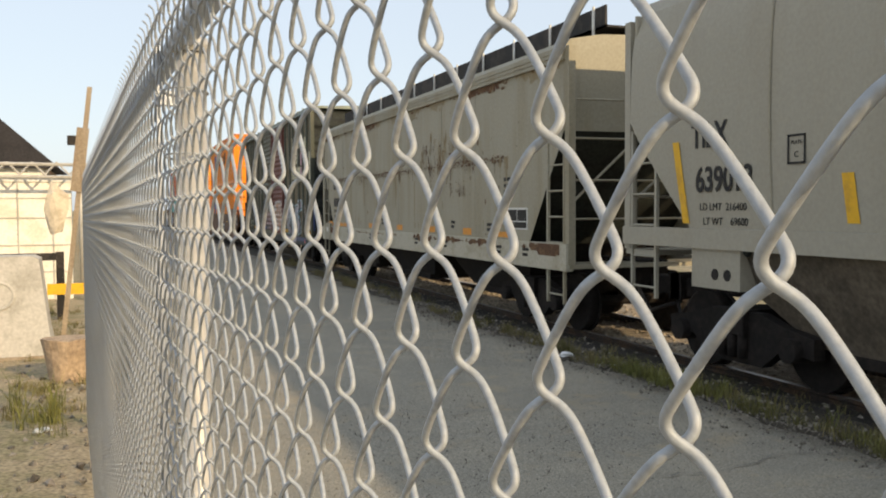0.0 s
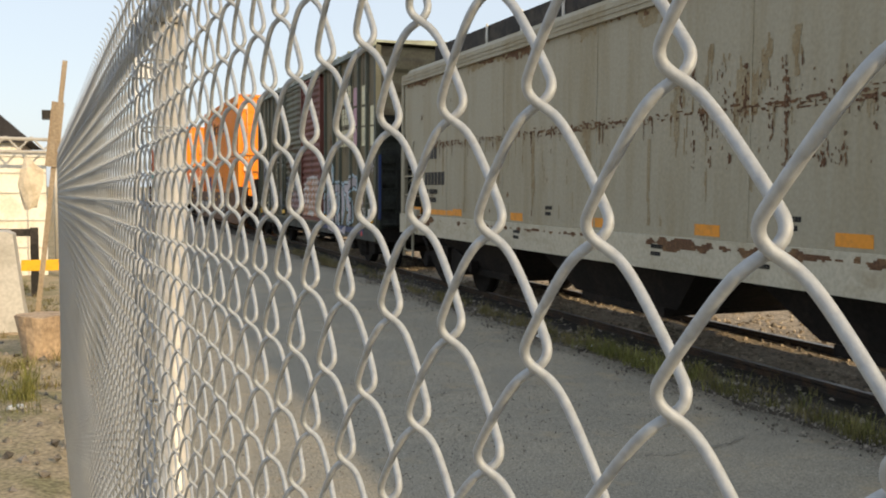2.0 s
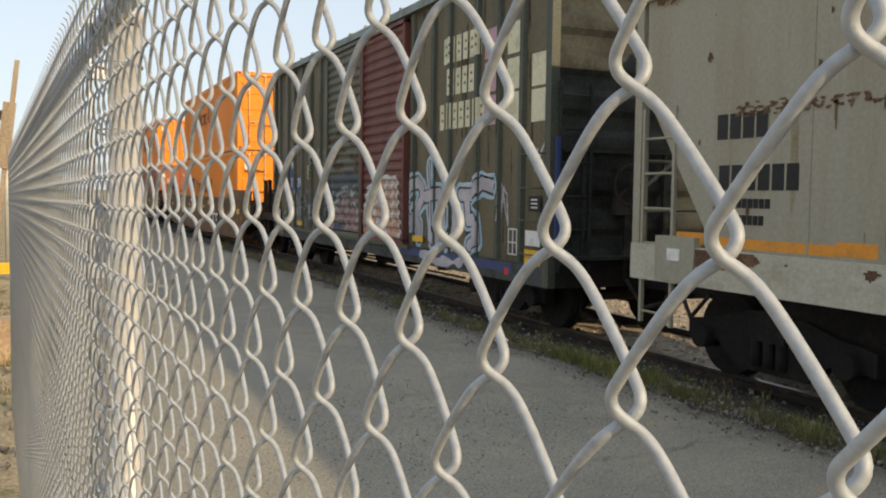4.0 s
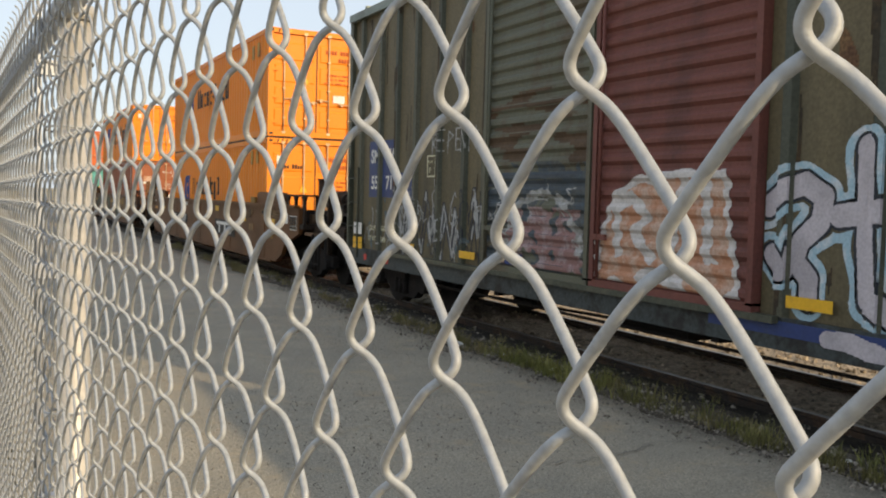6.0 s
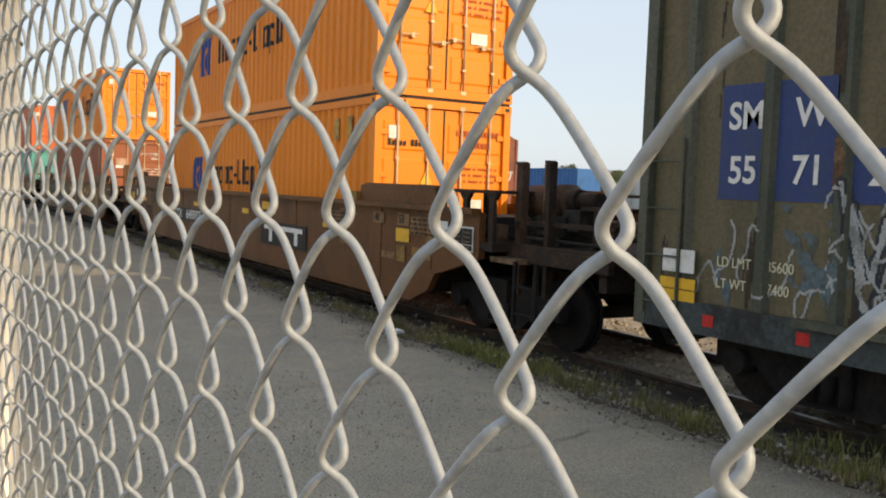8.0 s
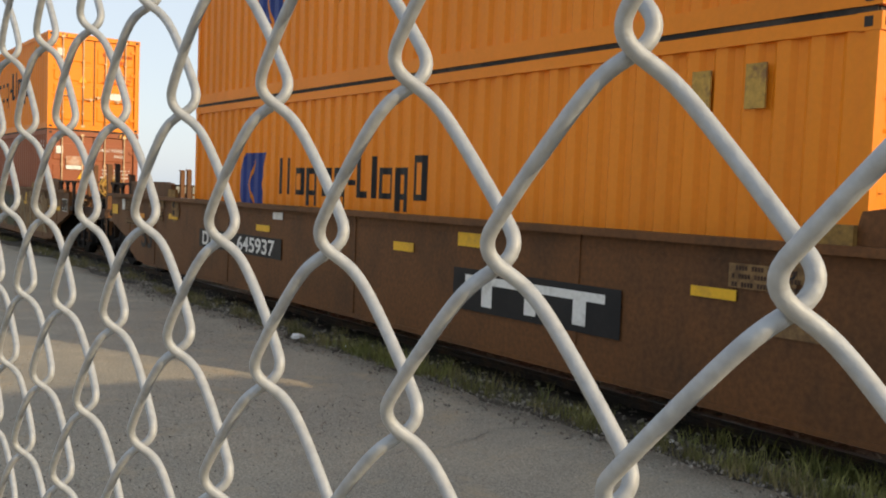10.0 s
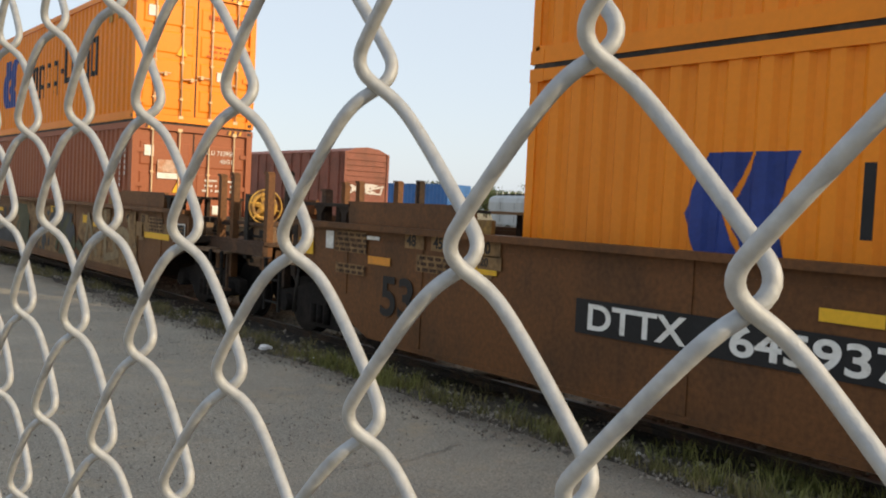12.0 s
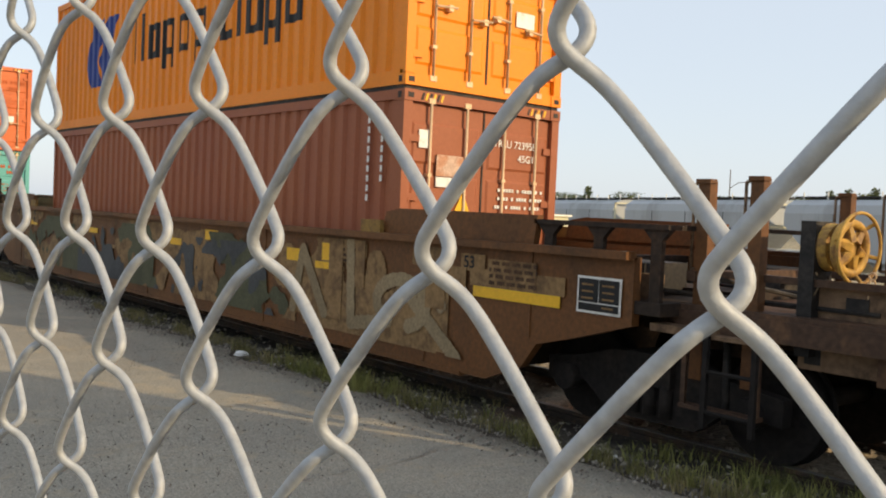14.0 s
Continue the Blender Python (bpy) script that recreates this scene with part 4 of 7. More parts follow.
# -- boxcar --
def boxcar():
    c = empty("boxcar", "olive-brown ribbed boxcar with graffiti and a red sliding door", "freight car", "train cars")
    Y0, L, half = 28.02, 14.58, 1.40

    def yl(y):
        """Along the car from its near end; the panels beyond the doors sit a little closer together."""
        return y - Y0 - 0.08 * max(0, min(1, (31.2 - y) / 2)) - 0.13 * max(0, min(1, (y - 37.6) / 0.4))
    low, high = 0.62, 4.86
    posts = [28.84, 29.5, 30.18, 31.12, 31.75, 32.62, 37.72, 38.40, 39.20, 40.00, 40.72, 41.40, 42.25]
    pl = [yl(p) for p in posts]

    def P(y, z):
        return -half if any(abs(y - p) < 0.055 for p in pl) else -half + 0.055

    def door_face(y, z):
        k = (z - 0.95) / 0.172
        u = abs((k % 1.0) - 0.5) * 2
        return -half - 0.045 + 0.035 * max(0, min(1, (u - 0.30) * 2.5))
    boxes("body", M_BOX, c, (-half + 0.055, half - 0.055, 0.05, L - 0.05, low + 0.25, high))
    for s in (-1, 1):
        for p in pl:
            bm = bmesh.new()
            a, b = s * (half - 0.056), s * half
            prism(bm, [(a, p - 0.075), (b, p - 0.045), (b, p + 0.045), (a, p + 0.075)] if s > 0 else [(a, p + 0.075), (b, p + 0.045), (b, p - 0.045), (a, p - 0.075)], "z", low + 0.2, high - 0.02)
            part("side_post", bm, M_BOXPOST, c)
        boxes("side_sill", M_BOXSILL, c, (s * half - 0.03 if s > 0 else s * half - 0.005, s * half + 0.005 if s > 0 else s * half + 0.03, 0.0, L, low, low + 0.27), bevel=0.01)
        boxes("roof_rail", M_ROOF, c, (s * half - 0.06, s * half + 0.03, 0, L, high - 0.02, high + 0.11), bevel=0.02)
    boxes("stripe", M_NAVY, c, (-half - 0.009, -half - 0.005, yl(29.0), yl(33.4), low + 0.12, low + 0.24))
    bm = bmesh.new()
    prism(bm, [(-half, high + 0.09), (-half * 0.5, high + 0.17), (0, high + 0.2), (half * 0.5, high + 0.17), (half, high + 0.09)], "y", 0.02, L - 0.02)
    roof = part("roof", bm, M_ROOF, c)
    for i in range(15):
        y = 0.5 + i * (L - 1) / 14
        boxes("roof_rib", M_ROOF, roof, (-half + 0.05, half - 0.05, y - 0.04, y + 0.04, high + 0.12, high + 0.215))
    # corrugated ends
    for e, d in ((0.0, -1), (L, 1)):
        verts, faces = [], []
        n = 96
        for j in range(n + 1):
            z = low + 0.2 + (high - low - 0.2) * j / n
            u = math.sin(2 * math.pi * j / 12)
            y = e + d * (0.02 + 0.05 * max(-0.6, min(0.6, u)))
            verts += [(-half + 0.08, y, z), (half - 0.08, y, z)]
        for j in range(n):
            f = (2 * j, 2 * j + 1, 2 * j + 3, 2 * j + 2)
            faces.append(f if d < 0 else f[::-1])
        # Ends and far-side posts wear the green darkened for the gap's shade.
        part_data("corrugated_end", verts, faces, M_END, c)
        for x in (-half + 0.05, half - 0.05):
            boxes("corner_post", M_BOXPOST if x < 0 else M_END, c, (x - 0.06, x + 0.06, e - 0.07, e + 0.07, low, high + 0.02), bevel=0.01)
        boxes("end_sill", M_UNDER, c, (-half + 0.1, half - 0.1, e - 0.10, e + 0.10, low, low + 0.3))
    # doors: pressed panels with horizontal ribs, frames and gear
    for nm, m, a, b in (("red_door", M_DOORR, 32.85, 35.18), ("green_door", M_DOORG, 35.22, 37.58)):
        rows = 23 * 8
        verts, faces = [], []
        for j in range(rows + 1):
            z = 0.97 + (high - 0.12 - 0.97) * j / rows
            for y in (yl(a) + 0.06, yl(b) - 0.06):
                verts.append((door_face(y, z), y, z))
        for j in range(rows):
            faces.append((2 * j, 2 * j + 2, 2 * j + 3, 2 * j + 1))
        d = part_data(nm, verts, faces, m, c)
        bm = bmesh.new()
        for y in (yl(a), yl(b) - 0.07):
            box(bm, -half - 0.06, -half + 0.05, y, y + 0.07, 0.95, high - 0.08)
        box(bm, -half - 0.06, -half + 0.05, yl(a), yl(b), 0.90, 0.975)
        box(bm, -half - 0.06, -half + 0.05, yl(a), yl(b), high - 0.13, high - 0.06)
        part("door_frame", bm, m, d)
        bm = bmesh.new()
        rod(bm, (-half - 0.075, yl(b) - 0.16, 1.0), (-half - 0.075, yl(b) - 0.16, high - 0.2), 0.02, 8)
        box(bm, -half - 0.09, -half - 0.06, yl(b) - 0.30, yl(b) - 0.05, 1.40, 1.46)
        part("lock_bar", bm, m, d)
    boxes("door_track", M_BOXPOST, c, (-half - 0.08, -half + 0.02, yl(32.6), yl(41.0), 0.84, 0.90))
    # underframe
    boxes("centre_sill", M_UNDER, c, (-0.25, 0.25, 0, L, 0.62, 0.95))
    boxes("cross_bearer", M_UNDER, c, *[(-half + 0.1, half - 0.1, y - 0.05, y + 0.05, 0.55, 0.85) for y in (3.6, 5.4, 9.4, 11.2)])
    boxes("brake_cylinder", M_UNDER, c, (-0.9, -0.3, 6.2, 7.3, 0.42, 0.70), bevel=0.08)
    for q0, q1 in (((-1.15, 2.9, 0.48), (-1.15, 11.9, 0.48)), ((-1.0, 3.2, 0.60), (-1.0, 11.6, 0.42))):
        bm = bmesh.new()
        rod(bm, q0, q1, 0.02, 6)
        part("brake_rod", bm, M_UNDER, c)
    for y in (1.60, L - 1.85):
        truck(c, y)
    coupler(c, -0.25, -1)
    coupler(c, L, 1)
    boxes("draft_sill", M_UNDER, c, (-0.22, 0.22, -0.35, 0.1, 0.60, 0.92))
    # ladders and grabs
    for z in (1.02, 1.46, 1.88, 2.32):
        bm = bmesh.new()
        rod(bm, (-half - 0.07, 0.06, z), (-half - 0.07, 0.60, z), 0.011, 8)
        for y in (0.06, 0.60):
            rod(bm, (-half - 0.07, y, z), (-half + 0.05, y, z), 0.011, 8)
        part("grab_iron", bm, M_BOXPOST, c)
    boxes("ladder_stile", M_NAVY, c, (-half + 0.04, -half + 0.09, -0.16, -0.11, low + 0.5, 2.52))
    ladder("side_ladder", c, -half - 0.02, L - 0.47, low + 0.1, 2.3, 0.42, "y", M_BOXPOST, 0.42, 0.010, 0.012)
    # Near-end ladder and platform use the shade-darkened green too.
    ladder("end_ladder", c, -half + 0.1, -0.12, low + 0.2, 3.2, 0.45, "x", M_END, 0.42)
    bm = bmesh.new()
    wc = Vector((-0.28, -0.22, 1.93))
    ring(bm, wc, (0, 1, 0), 0.26, 0.016, 24, 6)
    for i in range(5):
        rod(bm, wc, wc + Vector((math.cos(i * 1.2566), 0, math.sin(i * 1.2566))) * 0.26, 0.014, 6)
    rod(bm, wc, wc + Vector((0, 0.2, 0)), 0.05, 10)
    part("brake_wheel", bm, M_BLACK, c)
    boxes("brake_gear", M_BLACK, c, (-0.46, -0.10, -0.16, -0.04, 1.55, 2.15), (-0.30, -0.24, -0.12, -0.06, 0.7, 1.55), bevel=0.02)
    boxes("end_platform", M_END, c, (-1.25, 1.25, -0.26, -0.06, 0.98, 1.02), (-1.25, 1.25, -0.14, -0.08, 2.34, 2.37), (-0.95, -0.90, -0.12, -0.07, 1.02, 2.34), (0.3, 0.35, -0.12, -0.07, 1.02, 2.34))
    ladder("end_ladder", c, -half + 0.1, L + 0.12, low + 0.2, 3.2, 0.45, "x", M_BOXPOST, 0.42)
    # blue number panels with white signs
    for a, b, z0, z1 in ((41.91, 41.43, 1.78, 2.72), (41.34, 40.76, 1.78, 2.72), (40.66, 40.06, 1.78, 2.18)):
        paint("number_panel", yl(b), yl(a), z0, z1, lambda y, z: True, P, M_NAVY, c, 0.03)
    W = lambda y, z: P(y, z) - 0.003
    for txt, y, z in (("SM", 41.83, 2.36), ("W", 41.17, 2.36), ("55", 41.81, 1.92), ("71", 41.18, 1.92), ("29", 40.52, 1.92)):
        lettering(txt, 0.31, (-half + 0.047, yl(y), z), "side", M_WHITE, c, 0.95, 0.006)
    # faded road name in three rows, painted on ribs and panels alike
    def rowmask(y_left, z, h, n, wide):
        def test(y, zz):
            if not z <= zz <= z + h:
                return False
            u = (y_left - y) / wide
            i = math.floor(u)
            return 0 <= i < n and 0.08 < u - i < 0.80 and not (0.32 < u - i < 0.58 and (0.30 < (zz - z) / h < 0.42 or 0.62 < (zz - z) / h < 0.74))
        return test
    for yleft, z, n in ((yl(31.42), 3.82, 6), (yl(31.20), 3.32, 4), (yl(31.55), 2.80, 7)):
        wide = 0.235
        paint("road_name", yleft - n * wide, yleft, z, z + 0.40, rowmask(yleft, z, 0.40, n, wide), P, M_CREAM, c, 0.02)
    for m, a, b, zs in ((M_PINK, 29.99, 29.56, (3.72, 3.25, 2.78)), (M_CREAM, 29.32, 28.90, (3.70, 3.22, 2.76)), (M_CREAM, 28.63, 28.24, (3.20, 2.74))):
        for z in zs:
            paint("colour_square", yl(b), yl(a), z, z + 0.42, lambda y, z: True, P, m, c, 0.05)
    for y in (32.07, 39.9, 37.95):
        plate("reflector", c, M_YELLOW, yl(y), yl(y + 0.46), 0.98, 1.08, -half - 0.002)
    for y in (28.23, 42.06):
        for k in range(2):
            plate("reflector", c, M_YELLOW, yl(y), yl(y + 0.42), 0.88 + 0.105 * k, 0.975 + 0.105 * k, -half - 0.004)
        plate("notice", c, M_WHITE, yl(y + 0.02), yl(y + 0.40), 1.13, 1.33, -half - 0.004)
    plate("notice", c, M_INK, yl(28.25), yl(28.55), 1.58, 1.78, -half - 0.004)
    for k in range(3):
        plate("notice_line", c, M_WHITE, yl(28.32), yl(28.48), 1.62 + 0.05 * k, 1.64 + 0.05 * k, -half - 0.009)
    for y in (41.95, 41.0, 29.2):
        plate("reflector", c, M_REDREF, yl(y), yl(y - 0.12), 0.70, 0.80, -half - 0.006)
    lettering("LD LMT   185600", 0.12, (-half + 0.045, yl(41.88), 1.22), "side", M_CREAM, c, 0.9)
    lettering("LT WT     77400", 0.12, (-half + 0.045, yl(41.88), 1.04), "side", M_CREAM, c, 0.9)
    for y0, y1, z0, z1 in ((39.62, 39.60, 2.1, 2.42), (39.36, 39.34, 2.1, 2.42), (39.62, 39.34, 2.40, 2.42), (39.62, 39.34, 2.1, 2.12)):
        plate("stencil_frame", c, M_CREAM, yl(y0), yl(y1), z0, z1, -half + 0.055)
    lettering("PLATE", 0.06, (-half + 0.045, yl(39.58), 2.30), "side", M_CREAM, c)
    lettering("F", 0.12, (-half + 0.045, yl(39.53), 2.16), "side", M_CREAM, c)
    for y0, y1, z0, z1 in ((29.12, 29.10, 0.98, 1.34), (28.88, 28.86, 0.98, 1.34), (28.99, 28.97, 0.98, 1.34), (29.12, 28.86, 1.32, 1.34), (29.12, 28.86, 0.98, 1.0), (29.12, 28.86, 1.14, 1.16)):
        plate("stencil_frame", c, M_WHITE, yl(y0), yl(y1), z0, z1, -half - 0.002)
    # graffiti: big rounded shapes with pale outlines on the near half
    letters = [
        [(32.80, 1.80), (32.63, 1.93), (32.43, 1.99), (32.24, 1.88), (32.27, 1.68), (32.46, 1.52), (32.50, 1.36), (32.36, 1.22), (32.36, 1.06)],
        [(32.74, 1.40), (32.62, 1.27)],
        [(31.86, 2.26), (31.84, 1.55), (31.80, 1.12), (31.58, 1.00)],
        [(32.10, 1.74), (31.50, 1.80)],
        arc(31.14, 1.42, 0.22, 0.38, 90, 450),
        [(30.72, 1.78), (30.36, 1.78), (30.02, 1.96), (29.66, 1.90)],
        [(30.52, 1.78), (30.46, 1.40), (30.22, 1.42), (30.16, 1.12), (30.42, 1.02)],
    ]
    letters = [[(yl(a), b) for a, b in q] for q in letters]
    near = lambda y, z: min(near_line(y, z, q) for q in letters)
    paint("graffiti_outline", yl(29.45), yl(32.84), 0.86, 2.42, lambda y, z: 0.118 < near(y, z) + 0.05 * noise.noise(Vector((y * 3, z * 3, 0))) < 0.185, P, M_GRAF_B, c, 0.0075, 0.006)
    paint("graffiti_fill", yl(29.45), yl(32.84), 0.86, 2.42, lambda y, z: near(y, z) < 0.092, P, M_GRAF_L, c, 0.0075, 0.006)
    paint("graffiti_edge", yl(29.45), yl(32.84), 0.86, 2.42, lambda y, z: 0.092 <= near(y, z) + 0.012 * noise.noise(Vector((y * 6, z * 6, 3))) <= 0.118, P, M_GRAF_K, c, 0.0075, 0.006)
    strokes = [[(yl(a), b) for a, b in q] for q in ([(33.92, 1.28), (33.76, 2.02)], [(33.42, 1.32), (33.47, 1.98)], [(34.72, 1.30), (34.76, 1.72), (34.50, 1.86), (34.28, 1.66), (34.48, 1.48)], [(34.46, 1.48), (34.20, 1.26)])]

    def patch(y, z):
        """How far inside the painted shape on the door: a dome beside a block with a slanted edge."""
        dome = 0.78 * (1 - math.hypot((y - yl(34.33)) / 0.78, (z - 1.0) / 1.08))
        block = min(y - yl(33.0) - 0.20 * (z - 1.0), yl(34.2) - y, 2.12 - z)
        return max(dome, block) + 0.05 * noise.noise(Vector((y * 4, z * 4, 2)))
    D = lambda y, z: door_face(y, z)
    paint("graffiti_fill", yl(32.95), yl(35.1), 0.99, 2.2, lambda y, z: patch(y, z) > 0.02, D, M_GRAF_S, c, 0.013, 0.004)
    paint("graffiti_outline", yl(32.95), yl(35.1), 0.99, 2.2, lambda y, z: 0 < patch(y, z) < 0.075 or patch(y, z) > 0 and (
        min(near_line(y, z, q) for q in strokes) + 0.025 * noise.noise(Vector((y * 5, z * 5, 0))) < 0.062 or noise.noise(Vector((y * 3.2, z * 5, 8))) > 0.10 + 1.3 * (z - 1.0)), D, M_GRAF_W, c, 0.012, 0.008)
    slate = mat("spray_slate_blue", (0.060, 0.078, 0.092), 0.7, 0, 0.25, 30, (0.085, 0.088, 0.080), 0.5, 5)
    paint("graffiti_haze", yl(35.3), yl(37.5), 0.98, 2.25, lambda y, z: noise.noise(Vector((y * 1.8, z * 2.2, 51))) + 0.4 * noise.noise(Vector((y * 9, z * 12, 52))) > -0.18 + 0.9 * max(0, z - 1.85), D, slate, c, 0.02, 0.003)
    paint("graffiti_outline", yl(35.3), yl(37.4), 1.2, 2.0, lambda y, z: abs(math.hypot((y - yl(36.2)) / 0.85, (z - 1.05) / 0.82) - 1) + 0.10 * noise.noise(Vector((y * 7, z * 7, 53))) < 0.055, D, M_GRAF_T, c, 0.013, 0.0075)
    paint("graffiti_fill", yl(35.3), yl(37.5), 1.0, 1.72, lambda y, z: math.hypot((y - yl(36.2)) / 0.92, (z - 1.0) / 0.80) + 0.4 * noise.noise(Vector((y * 3, z * 5, 5))) < 1.0 and noise.noise(Vector((y * 5, z * 4, 6))) > -0.3, D, M_GRAF_R, c, 0.018, 0.0055)
    paint("slate_band", yl(35.3), yl(37.5), 1.92, 2.13, lambda y, z: noise.noise(Vector((y * 2, z * 9, 40))) > -0.35, D, mat("slate_paint", (0.055, 0.070, 0.085), 0.6, 0, 0.15, 30), c, 0.03, 0.004)
    paint("grime", yl(35.3), yl(37.5), 2.2, 3.1, lambda y, z: noise.noise(Vector((y * 1.3, z * 7, 44))) > 0.12, D, mat("grime_brown", (0.10, 0.065, 0.04), 0.8, 0, 0.2, 30), c, 0.03, 0.003)["kind"] = "stuff"
    plate("notice", c, M_NAVY, yl(36.55), yl(36.95), 1.0, 1.14, -half - 0.052)
    marks = []
    rr = random.Random(21)
    for _ in range(16):
        y, z = rr.uniform(35.4, 37.4), rr.uniform(1.15, 1.95)
        marks.append([(yl(y + rr.uniform(-0.16, 0.16)), z + rr.uniform(-0.14, 0.14)) for _ in range(4)])
    paint("graffiti_outline", yl(35.3), yl(37.5), 1.0, 2.1, lambda y, z: min(near_line(y, z, q) for q in marks) < 0.010, D, M_GRAF_T, c, 0.010, 0.007)
    marks = []
    for i in range(34):
        y, z = rr.uniform(37.9, 41.9), rr.uniform(0.95, 1.85)
        turn, pts = rr.uniform(0, 6.28), [(y, z)]
        for _ in range(9):               # a loose curling stroke
            turn += rr.gauss(0, 0.75)
            pts.append((pts[-1][0] + 0.055 * math.cos(turn), pts[-1][1] + 0.085 * math.sin(turn)))
        marks.append([(yl(u), v) for u, v in pts])
    paint("graffiti_tag", yl(37.6), yl(42.2), 0.8, 2.3, lambda y, z: min(near_line(y, z, q) for q in marks) < 0.011, P, M_GRAF_T, c, 0.011, 0.006)
    peaks, up = [], False
    y = 40.7
    while y > 37.8:                      # a row of jagged, overlapping letters
        up = not up
        peaks.append((yl(y), rr.uniform(1.62, 2.0) if up else rr.uniform(0.98, 1.3)))
        y -= rr.uniform(0.09, 0.24)
    jag = [peaks, [(u - 0.07, v - 0.16) for u, v in peaks]]
    wild = lambda y, z: min(near_line(y, z, q) for q in jag) + 0.02 * noise.noise(Vector((y * 8, z * 8, 4)))
    paint("graffiti_edge", yl(37.7), yl(41.9), 0.88, 2.1, lambda y, z: 0.022 <= wild(y, z) < 0.05, P, M_GRAF_K, c, 0.012, 0.0052)
    paint("graffiti_fill", yl(37.7), yl(41.9), 0.88, 2.1, lambda y, z: wild(y, z) < 0.022 and noise.noise(Vector((y * 2.2, z * 3, 9))) > -0.12, P, M_GRAF_T, c, 0.012, 0.0056)
    shapes = [[[(0, 0), (0, 1), (0.6, 0.85), (0.1, 0.5), (0.7, 0)]], [[(0.6, 1), (0, 1), (0, 0), (0.6, 0)], [(0, 0.5), (0.5, 0.5)]], [[(0, 0), (0.1, 1), (0.7, 0.8), (0, 0.5)]],
              [[(0.6, 1), (0, 1), (0, 0), (0.6, 0)], [(0, 0.5), (0.5, 0.5)]], [[(0, 0), (0, 1), (0.6, 0), (0.6, 1)]], [[(0.3, 0), (0.35, 1)], [(0, 0.72), (0.65, 0.78)]]]
    marks = [[(yl(39.45 - 0.25 * i - 0.24 * u), 2.44 + 0.30 * v + 0.03 * (i % 2)) for u, v in q] for i, sh in enumerate(shapes) for q in sh]
    paint("graffiti_tag", yl(37.6), yl(39.6), 2.35, 2.85, lambda y, z: min(near_line(y, z, q) for q in marks) < 0.014, P, M_GRAF_T, c, 0.011, 0.006)
    paint("graffiti_haze", yl(37.6), yl(41.9), 0.9, 1.76, lambda y, z: noise.noise(Vector((y * 1.3, z * 1.6, 71))) + 0.5 * noise.noise(Vector((y * 9, z * 7, 72))) > 0.30, P, mat("spray_dusty_blue", (0.10, 0.135, 0.150), 0.7, 0, 0.25, 30, (0.085, 0.09, 0.07), 0.5, 6), c, 0.022, 0.0048)
    marks = [[(yl(rr.uniform(28.1, 28.6)), rr.uniform(2.05, 2.5)) for _ in range(4)], [(yl(29.35 + 0.13 * math.cos(a)), 1.65 + 0.3 * math.sin(a * 1.7)) for a in range(9)]]
    paint("graffiti_outline", yl(28.0), yl(29.6), 1.2, 2.6, lambda y, z: min(near_line(y, z, q) for q in marks) < 0.013, P, M_GRAF_L, c, 0.02, 0.006)
    blot = [[(yl(y), z) for y, z in ((32.1, 0.80), (31.2, 0.68), (30.5, 0.78))]]
    paint("graffiti_outline", yl(29.9), yl(32.7), low + 0.02, low + 0.25, lambda y, z: near_line(y, z, blot[0]) + 0.1 * noise.noise(Vector((y * 3, z * 6, 3))) < 0.07, lambda y, z: -half - 0.012, M_GRAF_L, c, 0.01)
    paint("rust_streak", 0.1, L - 0.1, 0.9, 4.8, lambda y, z: not (yl(32.8) < y < yl(37.6)) and noise.noise(Vector((y * 7, z * 0.45, 61))) + 0.35 * noise.noise(Vector((y * 25, z * 2, 3))) + 0.06 * (z - 3.2) > 0.36, P, M_STREAK, c, 0.018, 0.002)
    paint("rust_spots", 0.1, L - 0.1, 0.9, 4.7, lambda y, z: not (yl(32.8) < y < yl(37.6)) and noise.noise(Vector((y * 4, z * 1.2, 31))) > 0.66, P, M_RUSTD, c, 0.018, 0.003)
    return moving(c, Y0)


